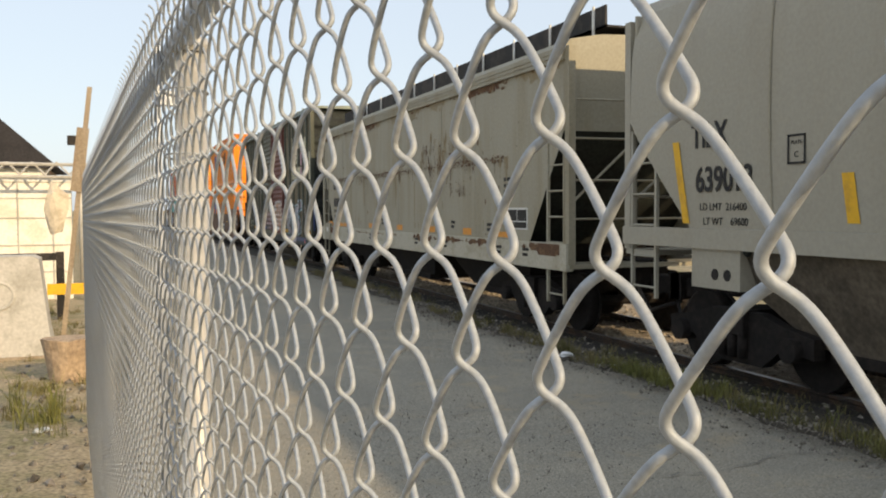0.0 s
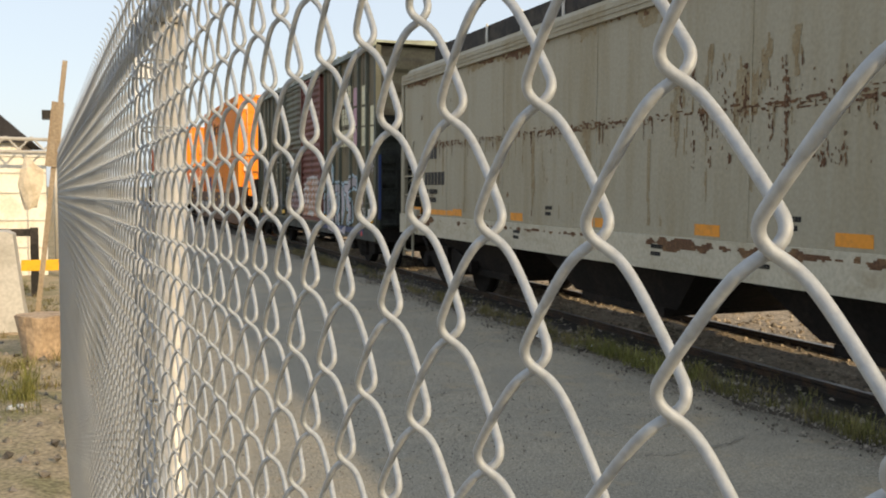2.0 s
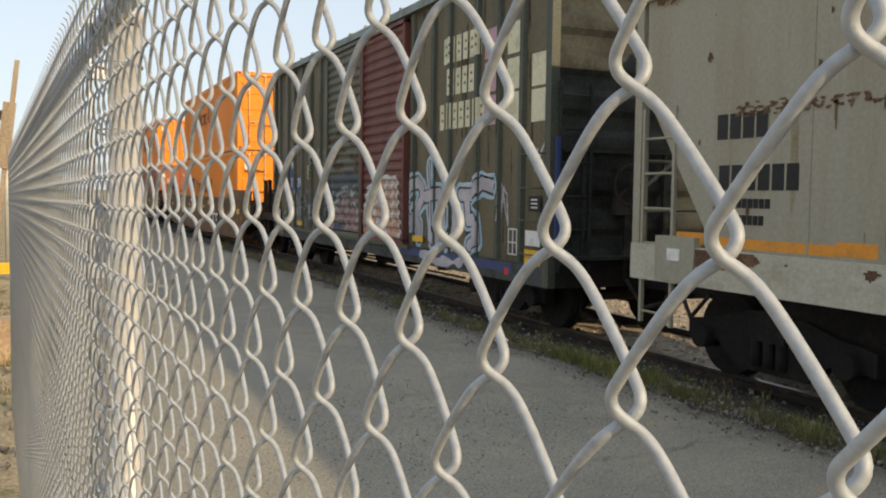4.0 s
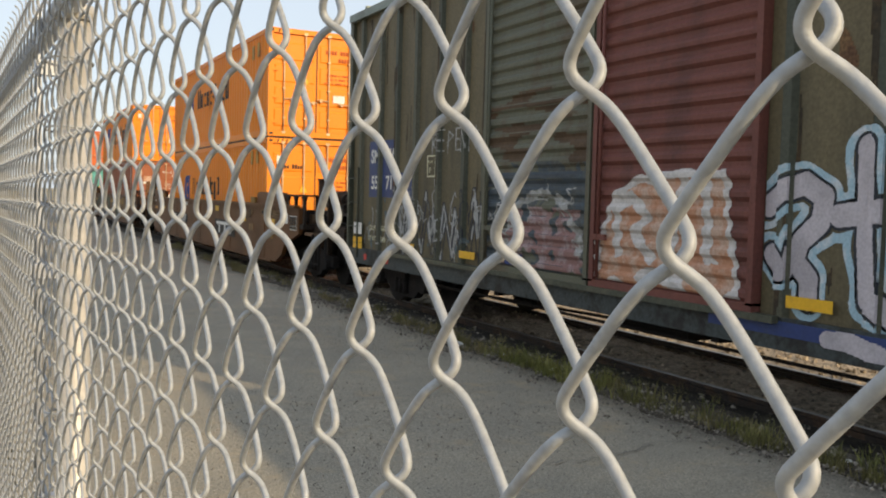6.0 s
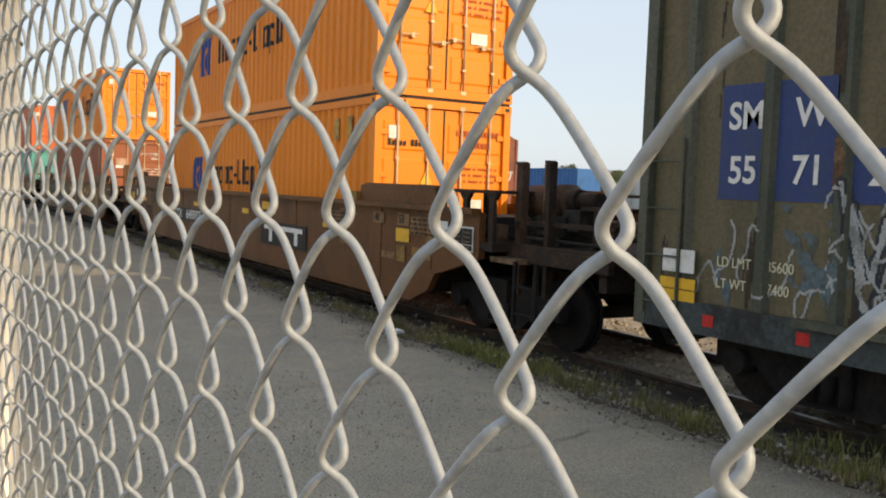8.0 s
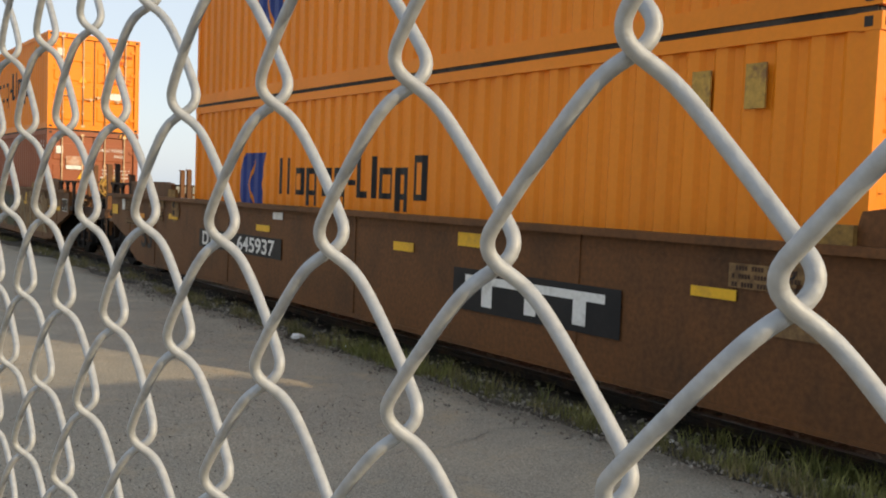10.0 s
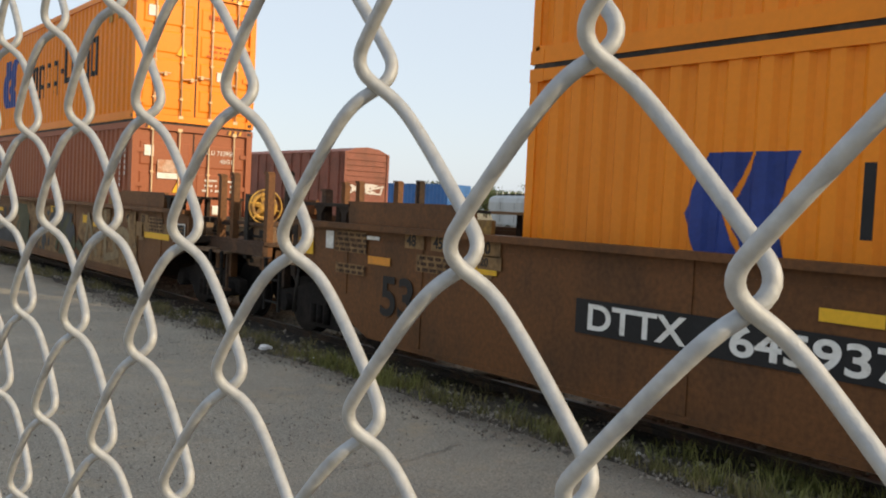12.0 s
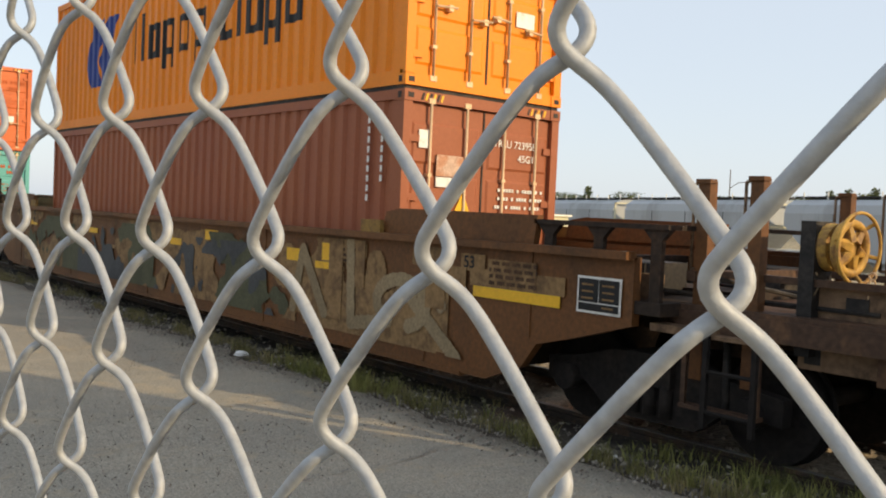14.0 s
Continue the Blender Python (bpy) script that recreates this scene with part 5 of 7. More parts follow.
# -- well cars --
def well_car(y_ref, sign, faded=False, text53=False):
    c = empty("well_car", "brown intermodal well car with " + ("faded graffiti on its side" if faded else "yellow reflectors on its side"), "freight car", "train cars")
    L, half = 19.45, 1.50
    P = lambda y, z: -half
    prof = [(0.0, 1.52), (0.0, 0.98), (0.62, 0.80), (1.02, 0.70), (1.20, 0.47), (1.66, 0.29), (L - 1.66, 0.29), (L - 1.20, 0.47), (L - 1.02, 0.70), (L - 0.62, 0.80), (L, 0.98), (L, 1.52)]
    for s in (-1, 1):
        bm = bmesh.new()
        a, b = sorted((s * half, s * (half - 0.09)))
        prism(bm, prof, "x", a, b)
        side = part("side_sill", bm, M_WELL, c)
        boxes("top_chord", M_WELL, side, (s * half - 0.11, s * half + 0.025, 0.0, L, 1.50, 1.565) if s < 0 else (s * half - 0.025, s * half + 0.11, 0, L, 1.50, 1.565), bevel=0.012)
        boxes("bottom_chord", M_WELL, side, (min(s * half, s * half - s * 0.2) - 0.01, max(s * half, s * half - s * 0.2) + 0.01, 2.0, L - 2.0, 0.26, 0.31))
        a, b = sorted((s * half, s * (half + 0.012)))
        boxes("weld_ledge", M_WELL, side, (min(s * (half - 0.01), s * (half + 0.006)), max(s * (half - 0.01), s * (half + 0.006)), 0.9, L - 0.9, 1.385, 1.40))
        boxes("stiffener", M_WELL, side, *[(a, b, y - 0.05, y + 0.05, 0.75 if y < 2 or y > L - 2 else 0.32, 1.50) for y in (1.15, 2.6, 5.9, 9.7, 13.5, 16.85, L - 1.15)])
        for e, d in ((0.0, 1), (L, -1)):
            bm = bmesh.new()
            a, b = sorted((s * (half - 0.03), s * (half - 0.10)))
            prism(bm, [(e + d * 1.14, 1.56), (e + d * 1.10, 1.82), (e + d * 3.1, 1.83), (e + d * 3.34, 1.79), (e + d * 3.40, 1.56)], "x", a, b)
            part("guide_plate", bm, M_WELL, side)
            boxes("guide_stop", M_OLDYEL, side, (min(s * (half - 0.02), s * (half + 0.03)), max(s * (half - 0.02), s * (half + 0.03)), min(e + d * 3.36, e + d * 3.72), max(e + d * 3.36, e + d * 3.72), 1.56, 1.70), bevel=0.03)
    boxes("well_floor", M_BROWND, c, (-half + 0.1, half - 0.1, 2.2, 3.4, 0.31, 0.36), (-half + 0.1, half - 0.1, L - 3.4, L - 2.2, 0.31, 0.36),
          (-half + 0.1, half - 0.1, 9.2, 10.2, 0.31, 0.36), (-half + 0.1, half - 0.1, 5.6, 6.1, 0.31, 0.36), (-half + 0.1, half - 0.1, 13.4, 13.9, 0.31, 0.36))
    for e, d in ((0.0, 1), (L, -1)):
        def yy(u):
            return e + d * u

        def bx(x0, x1, u0, u1, z0, z1):
            return (x0, x1, min(yy(u0), yy(u1)), max(yy(u0), yy(u1)), z0, z1)
        reach = -2.0 if d > 0 else -0.9        # the hand-brake end has the longer platform
        boxes("end_bulkhead", M_BROWN_SHADE, c, bx(-half + 0.05, half - 0.05, 1.55, 1.72, 0.40, 1.45), bx(-0.5, 0.5, -0.3, 1.6, 0.85, 1.25), bevel=0.02)
        boxes("shear_plate", M_BROWN_SHADE, c, bx(-half + 0.02, half - 0.02, -0.25, 1.55, 1.08, 1.18), bevel=0.01)
        lit = M_BROWND if faded and d > 0 else M_BROWN_SHADE        # hand-brake end takes the sunlit copy, the rest the shade-dark one
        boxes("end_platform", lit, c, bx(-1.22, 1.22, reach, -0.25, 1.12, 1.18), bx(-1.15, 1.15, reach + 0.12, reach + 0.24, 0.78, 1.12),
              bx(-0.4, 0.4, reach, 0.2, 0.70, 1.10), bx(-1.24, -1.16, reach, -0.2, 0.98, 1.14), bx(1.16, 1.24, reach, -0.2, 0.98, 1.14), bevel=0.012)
        boxes("side_step", M_TANSTEEL, c, bx(-1.40, -1.20, -0.62, -0.10, 0.96, 1.02))
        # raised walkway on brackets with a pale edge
        boxes("walkway", M_BROWN_SHADE, c, bx(-half + 0.03, -0.72, -0.28, 1.14, 1.745, 1.785), bx(0.72, half - 0.03, -0.28, 1.14, 1.745, 1.785), bevel=0.006)
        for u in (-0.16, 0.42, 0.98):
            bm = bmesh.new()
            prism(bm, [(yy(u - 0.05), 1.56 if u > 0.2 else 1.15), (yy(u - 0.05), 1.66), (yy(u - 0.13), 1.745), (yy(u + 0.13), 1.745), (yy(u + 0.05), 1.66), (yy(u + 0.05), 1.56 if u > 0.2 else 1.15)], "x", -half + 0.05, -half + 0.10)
            part("walkway_bracket", bm, M_BROWN_SHADE, c)
        boxes("walkway_bracket", M_BROWN_SHADE, c, *[bx(-0.80, -0.74, u - 0.05, u + 0.05, 1.18, 1.745) for u in (-0.2, 0.98)], *[bx(half - 0.12, half - 0.06, u - 0.05, u + 0.05, 1.18, 1.745) for u in (-0.2, 0.98)])
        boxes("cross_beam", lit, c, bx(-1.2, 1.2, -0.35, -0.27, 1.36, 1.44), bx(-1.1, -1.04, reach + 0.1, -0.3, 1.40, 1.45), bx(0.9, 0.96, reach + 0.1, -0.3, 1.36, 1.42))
        boxes("equipment_box", M_BLACK, c, bx(-1.05, -0.45, 0.25, 0.85, 1.19, 1.46), bx(0.3, 0.9, -0.2, 0.5, 1.19, 1.44), bevel=0.03)
        boxes("valve", M_TANSTEEL, c, bx(-1.30, -1.15, 0.55, 0.80, 1.18, 1.40), bx(-1.20, -1.08, 0.02, 0.2, 1.18, 1.38), bevel=0.03)
        bm = bmesh.new()
        for x0, z0 in ((-1.12, 1.27), (-0.9, 1.24), (-0.3, 1.3)):
            rod(bm, (x0, yy(1.4), z0), (x0 + 0.1, yy(reach + 0.3), z0 - 0.03), 0.018, 6)
        rod(bm, (-1.18, yy(-0.5), 1.4), (-0.2, yy(-0.9), 1.22), 0.018, 6)
        part("brake_pipe", bm, M_BLACK, c)
        if d < 0:
            posts = ((-0.95, 0.036, 2.18), (0.05, 0.050, 1.95))
        else:
            posts = ((-0.37, 0.052, 2.14), (-0.82, 0.052, 2.16), (-1.92, 0.055, 2.17)) if faded else ((-0.31, 0.052, 2.11), (-0.85, 0.034, 2.12))
        for x in (-1.12, 1.12):
            for u, w, top in posts:
                # Stanchions follow the same sunlit and shaded browns.
                p = boxes("stanchion", M_WELL if lit is M_BROWND else M_BROWND if w > 0.04 else M_BROWN_SHADE, c, bx(x - 0.05, x + 0.05, u - w, u + w, 0.60, top), bx(x - 0.07, x + 0.02, u - w - 0.012, u + w + 0.012, top - 0.02, top + 0.012), bevel=0.006)
                bm = bmesh.new()
                y = yy(u)
                for q in (((x, y + 0.12, top - 0.03), (x, y + 0.12, 1.45)), ((x, y, top), (x, y + 0.12, top - 0.03)), ((x, y, 1.45), (x, y + 0.12, 1.45))):
                    rod(bm, q[0], q[1], 0.013, 8)
                part("grab_iron", bm, M_TANSTEEL, p)
        # The step's colour carries the shade at the car end.
        ladder("step", c, -half + 0.10, yy(-0.82) - 0.2, 0.30, 1.0, 0.40, "y", M_UNDER, 0.30, 0.018)
        truck(c, yy(0.05))
        coupler(c, yy(reach + 0.1), -d)
        bm = bmesh.new()
        rod(bm, (-0.8, yy(reach), 0.9), (-0.75, yy(reach - 0.4), 0.35), 0.03, 8)
        rod(bm, (-0.75, yy(reach - 0.4), 0.35), (-0.3, yy(reach - 0.7), 0.5), 0.03, 8)
        part("hose", bm, M_BLACK, c)
        bm = bmesh.new()
        rod(bm, (-1.1, yy(-0.6), 1.0), (-1.15, yy(-0.65), 0.3), 0.03, 8)
        part("hose", bm, M_BLACK, c)
    if faded:
        # hand brake with its spoked yellow wheel
        bm = bmesh.new()
        wc = Vector((-0.95, -1.40, 1.68))
        ax = Vector((-0.12, -1, 0)).normalized()
        a = ax.orthogonal().normalized()
        b = ax.cross(a)
        ring(bm, wc + ax * 0.03, ax, 0.175, 0.035, 30, 8)
        rod(bm, wc - ax * 0.05, wc + ax * 0.05, 0.085, 14)
        wheel = part("brake_wheel", bm, M_GOLD, c, "yellow spoked hand brake wheel")
        bm = bmesh.new()
        ring(bm, wc + ax * 0.10, ax, 0.25, 0.013, 30, 8)
        part("rim", bm, M_GOLD, wheel)
        for i in range(6):
            q = a * math.cos(i * 1.0472) + b * math.sin(i * 1.0472)
            bm = bmesh.new()
            rod(bm, wc + q * 0.05 + ax * 0.03, wc + q * 0.19 + ax * 0.03, 0.055, 6, 0.022)
            rod(bm, wc + q * 0.17 + ax * 0.03, wc + q * 0.25 + ax * 0.09, 0.014, 6)
            part("spoke", bm, M_GOLD, wheel)
        bm = bmesh.new()
        rod(bm, wc - ax * 0.05, wc - ax * 0.24, 0.17, 18)
        part("brake_drum", bm, M_GOLD, c)
        boxes("brake_housing", M_BLACK, c, (-1.12, -0.86, -1.26, -1.15, 0.9, 1.86), bevel=0.03)
        boxes("brake_plate", M_TANSTEEL, c, (-1.02, -0.97, -1.88, -1.13, 0.80, 1.40), (-0.97, -0.3, -1.80, -1.74, 0.80, 1.30), bevel=0.02)
        boxes("plate_opening", M_BLACK, c, (-1.026, -1.019, -1.62, -1.46, 1.24, 1.34), (-1.026, -1.019, -1.30, -1.18, 0.84, 1.02), (-1.026, -1.019, -1.84, -1.72, 0.84, 0.98))
        boxes("tread_plank", M_TANSTEEL, c, (-1.36, -1.10, -1.02, -0.28, 0.955, 0.985), (-1.36, -1.10, -2.0, -1.92, 0.955, 0.985), bevel=0.006)
        bm = bmesh.new()
        for u in (-0.36, -0.98):
            box(bm, -1.30, -1.27, u - 0.02, u + 0.02, 0.42, 0.96)
        box(bm, -1.32, -1.22, -1.0, -0.34, 0.40, 0.43)
        part("sill_step", bm, M_BROWND, c)
        bm = bmesh.new()
        for k in range(9):
            ring(bm, (-1.0, -1.62, 1.50 - 0.05 * k), (0.4 if k % 2 else 1, 0.6 * (k % 2), 0), 0.024, 0.007, 10, 5)
        part("brake_chain", bm, M_ROD, c)
    else:
        # air reservoir and valve between the posts
        bm = bmesh.new()
        rod(bm, (-0.78, -0.10, 1.66), (-0.72, -0.72, 1.68), 0.205, 20)
        rod(bm, (-0.72, -0.72, 1.68), (-0.71, -0.80, 1.68), 0.205, 20, 0.10)
        part("air_reservoir", bm, M_BROWND, c, "dark brown cylindrical air tank")
        bm = bmesh.new()
        rod(bm, (-0.75, -0.92, 1.70), (-0.75, -1.25, 1.70), 0.095, 14)
        rod(bm, (-0.75, -0.80, 1.70), (-0.75, -0.92, 1.70), 0.13, 14)
        rod(bm, (-0.70, -1.2, 1.5), (-0.62, -1.5, 1.25), 0.02, 6)
        part("brake_cylinder", bm, M_BROWN_SHADE, c)
        boxes("valve_block", M_BLACK, c, (-1.0, -0.55, -0.95, -0.45, 1.30, 1.52), (-0.95, -0.65, -1.15, -0.85, 1.36, 1.60), (-0.9, -0.6, -0.35, -0.2, 1.18, 1.5), (-0.9, -0.6, -0.75, -0.6, 1.18, 1.35), bevel=0.03)
        boxes("shelf_bracket", M_BROWN_SHADE, c, (-0.95, -0.45, -1.86, -1.16, 1.60, 1.64), (-0.93, -0.87, -1.42, -1.36, 1.18, 1.60), (-0.93, -0.87, -1.80, -1.74, 1.18, 1.60), (-0.5, -0.44, -1.80, -1.74, 1.18, 1.60))
    # plates and stencils; y from the near end
    x = -half - 0.002
    plates = [(M_YELLOW, 1.70, 2.08, 1.05, 1.23), (M_OLDYEL, 1.80, 2.05, 0.78, 1.0), (M_YELLOW, 4.23, 4.64, 1.10, 1.18), (M_YELLOW, 12.0, 12.44, 1.17, 1.26), (M_YELLOW, 15.64, 16.07, 1.18, 1.27), (M_ORANGE, 17.38, 17.81, 1.13, 1.22),
              (M_YELLOW, 19.03, 19.37, 1.15, 1.34), (M_OLDYEL, 18.08, 18.52, 1.49, 1.50), (M_OLDYEL, 1.1, 1.6, 0.86, 1.0), (M_YELLOW, 8.4, 8.8, 1.15, 1.25), (M_YELLOW, 7.2, 7.6, 1.28, 1.42), (M_WHITE, 0.70, 0.90, 1.16, 1.38), (M_WHITE, 18.56, 18.73, 1.25, 1.46), (M_WHITE, 1.3, 1.52, 1.34, 1.38), (M_WHITE, 11.6, 11.9, 1.36, 1.46), (M_WHITE, 17.6, 17.85, 1.40, 1.44)]
    if faded:
        plates = [(M_YELLOW, 0.75, 1.85, 1.04, 1.14), (M_WELLF, 0.7, 1.9, 1.14, 1.30)] + [p for p in plates if p[0] is M_YELLOW and 2 < p[1] < 16] + [(M_YELLOW, 4.2, 4.5, 1.2, 1.4), (M_YELLOW, 5.0, 5.3, 1.15, 1.3)]
    for m, a0, a1, z0, z1 in plates:
        plate("reflector" if m in (M_YELLOW, M_ORANGE) else "notice", c, m, a0, a1, z0, z1, x - 0.012)
    plate("data_panel", c, M_WHITE, 0.10, 0.56, 1.04, 1.34, x - 0.012, "framed data panel")
    for a0, a1, z0, z1 in ((0.12, 0.325, 1.13, 1.32), (0.335, 0.54, 1.13, 1.32), (0.12, 0.54, 1.06, 1.12)):
        plate("data_field", c, M_INK, a0, a1, z0, z1, x - 0.017)
        for k in range(3 if z1 - z0 > 0.1 else 1):
            plate("data_line", c, M_WELLF, a0 + 0.05, a0 + 0.17, z0 + 0.025 + 0.055 * k, z0 + 0.04 + 0.055 * k, x - 0.0215)
    rr = random.Random(int(y_ref))
    for _ in range(16 if faded else 11):
        y, z = rr.uniform(0.4, L - 1), rr.uniform(0.75, 1.3)
        if 5.2 < y < 7.8 or 11.6 < y < 15:
            continue
        a1, h = rr.uniform(0.15, 0.5), rr.uniform(0.05, 0.18)
        plate("faded_patch", c, M_WELLF, y, y + a1, z, z + h, x - 0.0105)
    for y, z, w, rows in ((18.53, 1.47, 0.67, 4), (18.48, 1.10, 0.60, 2), (1.66, 1.40, 0.62, 4), (16.9, 1.30, 0.5, 3), (4.3, 1.38, 0.55, 3)):
        plate("stencil_field", c, M_WELLF, y - w, y, z - 0.06 * rows, z, x - 0.016)
        for k in range(rows):
            word("stencil", c, y - 0.03, z - 0.05 - 0.06 * k, 0.034, [(-0.7 if (i * 7 + k * 3) % 5 == 0 else 0.55) for i in range(int(w / 0.026))], lambda y, z: x - 0.019, M_BROWND, 0.45)
    if sign:
        plate("sign_board", c, M_INK, sign[0], sign[1], sign[2], sign[3], x - 0.012)
        lettering("DTTX", 0.30, (x - 0.0165, sign[1] - 0.12, sign[2] + 0.045), "side", M_WHITE, c, 1.25, 0.006)
        lettering("645937", 0.30, (x - 0.0165, sign[1] - 1.50, sign[2] + 0.045), "side", M_WHITE, c, 1.42, 0.006)
    if not faded:
        plate("maker_board", c, M_INK, 5.34, 7.65, 0.64, 1.06, x - 0.012)
        plate("maker_mark", c, M_WHITE, 5.52, 7.45, 0.92, 1.0, x - 0.013)
        for k in range(3):
            plate("maker_mark", c, M_WHITE, 7.02 - 0.64 * k, 7.18 - 0.64 * k, 0.70, 0.92, x - 0.013)
    for txt, y, z, s in (("40", 15.90, 1.38, 0.14), ("20", 15.88, 1.26, 0.10), ("45", 16.62, 1.38, 0.14), ("48", 17.08, 1.38, 0.14), ("53", 2.0, 1.30, 0.14), ("48", 2.75, 1.30, 0.13), ("45", 3.9, 1.30, 0.13)):
        plate("faded_patch", c, M_WELLF, y - 0.30, y + 0.04, z - 0.03, z + s * 0.72 + 0.03, x - 0.0135)
        lettering(txt, s * 1.15, (x - 0.0195, y, z), "side", M_INK, c, 1.0, 0.003)
    if text53:
        lettering("53", 0.60, (x - 0.014, 17.55, 0.60), "side", M_INK, c, 1.08, 0.012)
    if faded:
        Q = lambda y, z: x - 0.010
        wide = lambda y, z, k: noise.noise(Vector((y * 0.55, z * 1.1, k))) + 0.35 * noise.noise(Vector((y * 2.2, z * 2.5, k)))
        paint("graffiti_fill", 2.2, 16.5, 0.42, 1.46, lambda y, z: wide(y, z, 3) > -0.06, Q, M_WELLF, c, 0.022)
        paint("graffiti_fill", 4.5, 16.5, 0.42, 1.40, lambda y, z: wide(y, z, 9) + 0.25 * noise.noise(Vector((y * 5, z * 5, 2))) > 0.17, Q, mat("spray_faded_green", (0.080, 0.082, 0.046), 0.7, 0, 0.2, 30), c, 0.022, 0.008)
        paint("graffiti_fill", 4.2, 13, 0.42, 1.30, lambda y, z: wide(y, z, 14) + 0.25 * noise.noise(Vector((y * 5, z * 5, 3))) > 0.17, Q, mat("spray_faded_slate", (0.060, 0.064, 0.068), 0.7, 0, 0.2, 30), c, 0.022, 0.012)
        plates_old = ((4.05, 4.33, 0.56, 1.44), (3.62, 3.80, 0.95, 1.46), (2.25, 2.55, 0.86, 1.46), (1.95, 2.22, 1.05, 1.30))
        for a0, a1, z0, z1 in plates_old:
            plate("faded_patch", c, M_WELLF, a0, a1, z0, z1, x - 0.0225)
        loops = [arc(2.95, 0.86, 0.42, 0.24, -60, 250), [(3.9, 1.44), (3.85, 0.55), (3.3, 0.62)], [(2.75, 0.90), (2.05, 0.42)], [(2.6, 1.3), (2.3, 0.9)], [(4.4, 0.6), (4.9, 1.3), (5.1, 0.6)]]
        paint("graffiti_outline", 1.9, 5.3, 0.42, 1.47, lambda y, z: min(near_line(y, z, q) for q in loops) < 0.075, Q, mat("spray_faded_sand", (0.27, 0.20, 0.115), 0.7, 0, 0.2, 30), c, 0.014, 0.016)
    return moving(c, y_ref)


# -- freight containers --
def container(material, height, y_front, base, look_words, group="stacked containers", logo=True, ident=""):
    c = empty("shipping_container", look_words, "container", group)
    L, H, half = 12.19, height, 1.22
    # corrugated sides
    per, depth = 0.272, 0.034
    y, ys = 0.16, []
    while y < L - 0.16 - per * 0.5:
        for u, k in ((0.0, 0), (0.28, 0), (0.44, 1), (0.72, 1), (0.88, 0)):
            ys.append((y + u * per, k))
        y += per
    ys = [(0.10, 0)] + ys + [(L - 0.10, 0)]
    for s in (-1, 1):
        verts, faces = [], []
        for yy, k in ys:
            for z in (0.15, H - 0.10):
                verts.append((s * (half - 0.018 - depth * k), yy, z))
        for i in range(len(ys) - 1):
            f = (2 * i, 2 * i + 1, 2 * i + 3, 2 * i + 2)
            faces.append(f if s < 0 else f[::-1])
        part_data("side_panel", verts, faces, material, c)
    bm = bmesh.new()
    for s in (-1, 1):
        a, b = sorted((s * half, s * (half - 0.07)))
        box(bm, a, b, 0.05, L - 0.05, H - 0.11, H)
        box(bm, a, b, 0.05, L - 0.05, 0.0, 0.16)
        for yy in (0.0, L - 0.10):
            a2, b2 = sorted((s * half, s * (half - 0.12)))
            box(bm, a2, b2, yy, yy + 0.10, 0.1, H - 0.1)
    box(bm, -half, half, 0.0, 0.09, H - 0.12, H)
    box(bm, -half, half, 0.0, 0.09, 0.0, 0.13)
    box(bm, -half, half, L - 0.09, L, H - 0.12, H)
    part("frame", bm, material, c)
    verts, faces = [], []
    n = 60
    for i in range(n + 1):
        yy = 0.08 + (L - 0.16) * i / n
        z = H - 0.02 - 0.018 * (i % 2)
        verts += [(-half + 0.06, yy, z), (half - 0.06, yy, z)]
    for i in range(n):
        faces.append((2 * i, 2 * i + 1, 2 * i + 3, 2 * i + 2))
    part_data("roof", verts, faces, material, c)
    boxes("rear_wall", material, c, (-half + 0.1, half - 0.1, L - 0.07, L - 0.03, 0.1, H - 0.1), (-half + 0.05, half - 0.05, 0.1, L - 0.1, 0.12, 0.16))
    boxes("corner_casting", material, c, *[(x, x + 0.17, yy, yy + 0.178, z - 0.003, z + 0.121) for x in (-half - 0.004, half - 0.166) for yy in (-0.012, L - 0.166) for z in (0.0, H - 0.118)], bevel=0.012)
    boxes("casting_hole", M_CASTING, c, *[(x - 0.04, x + 0.04, -0.016, -0.010, z - 0.028, z + 0.028) for x in (-half + 0.08, half - 0.08) for z in (0.06, H - 0.06)],
          *[(-half - 0.0075, -half - 0.002, 0.05, 0.11, z - 0.035, z + 0.035) for z in (0.06, H - 0.06)])
    if base > 1:
        # Black filler box stands in for the shade in the stacking seam.
        boxes("shaded_underside", M_BLACK, c, (-half + 0.012, half - 0.012, 0.03, L - 0.03, -0.045, 0.004))
        boxes("twist_lock", M_CASTING, c, *[(x - 0.05, x + 0.05, yy, yy + 0.10, -0.049, 0.002) for x in (-half + 0.08, half - 0.08) for yy in (0.02, L - 0.12)])
    # two door leaves: pressed panels, lock rods, hinges, gaskets
    for s in (-1, 1):
        a, b = (-half + 0.10, -0.012) if s < 0 else (0.012, half - 0.10)
        bm = bmesh.new()
        box(bm, a, b, 0.055, 0.085, 0.14, H - 0.13)
        w = b - a
        zs = 4
        for i in range(zs):
            z0 = 0.24 + (H - 0.46) * i / zs
            z1 = 0.24 + (H - 0.46) * (i + 0.80) / zs
            for u0, u1 in ((0.05, 0.95),):
                x0, x1 = a + w * u0, a + w * u1
                lo = [bm.verts.new(v) for v in ((x0, 0.055, z0), (x1, 0.055, z0), (x1, 0.055, z1), (x0, 0.055, z1))]
                k = 0.03
                hi = [bm.verts.new(v) for v in ((x0 + k, 0.040, z0 + k), (x1 - k, 0.040, z0 + k), (x1 - k, 0.040, z1 - k), (x0 + k, 0.040, z1 - k))]
                for j in range(4):
                    bm.faces.new((lo[j], lo[(j + 1) % 4], hi[(j + 1) % 4], hi[j]))
                bm.faces.new(hi)
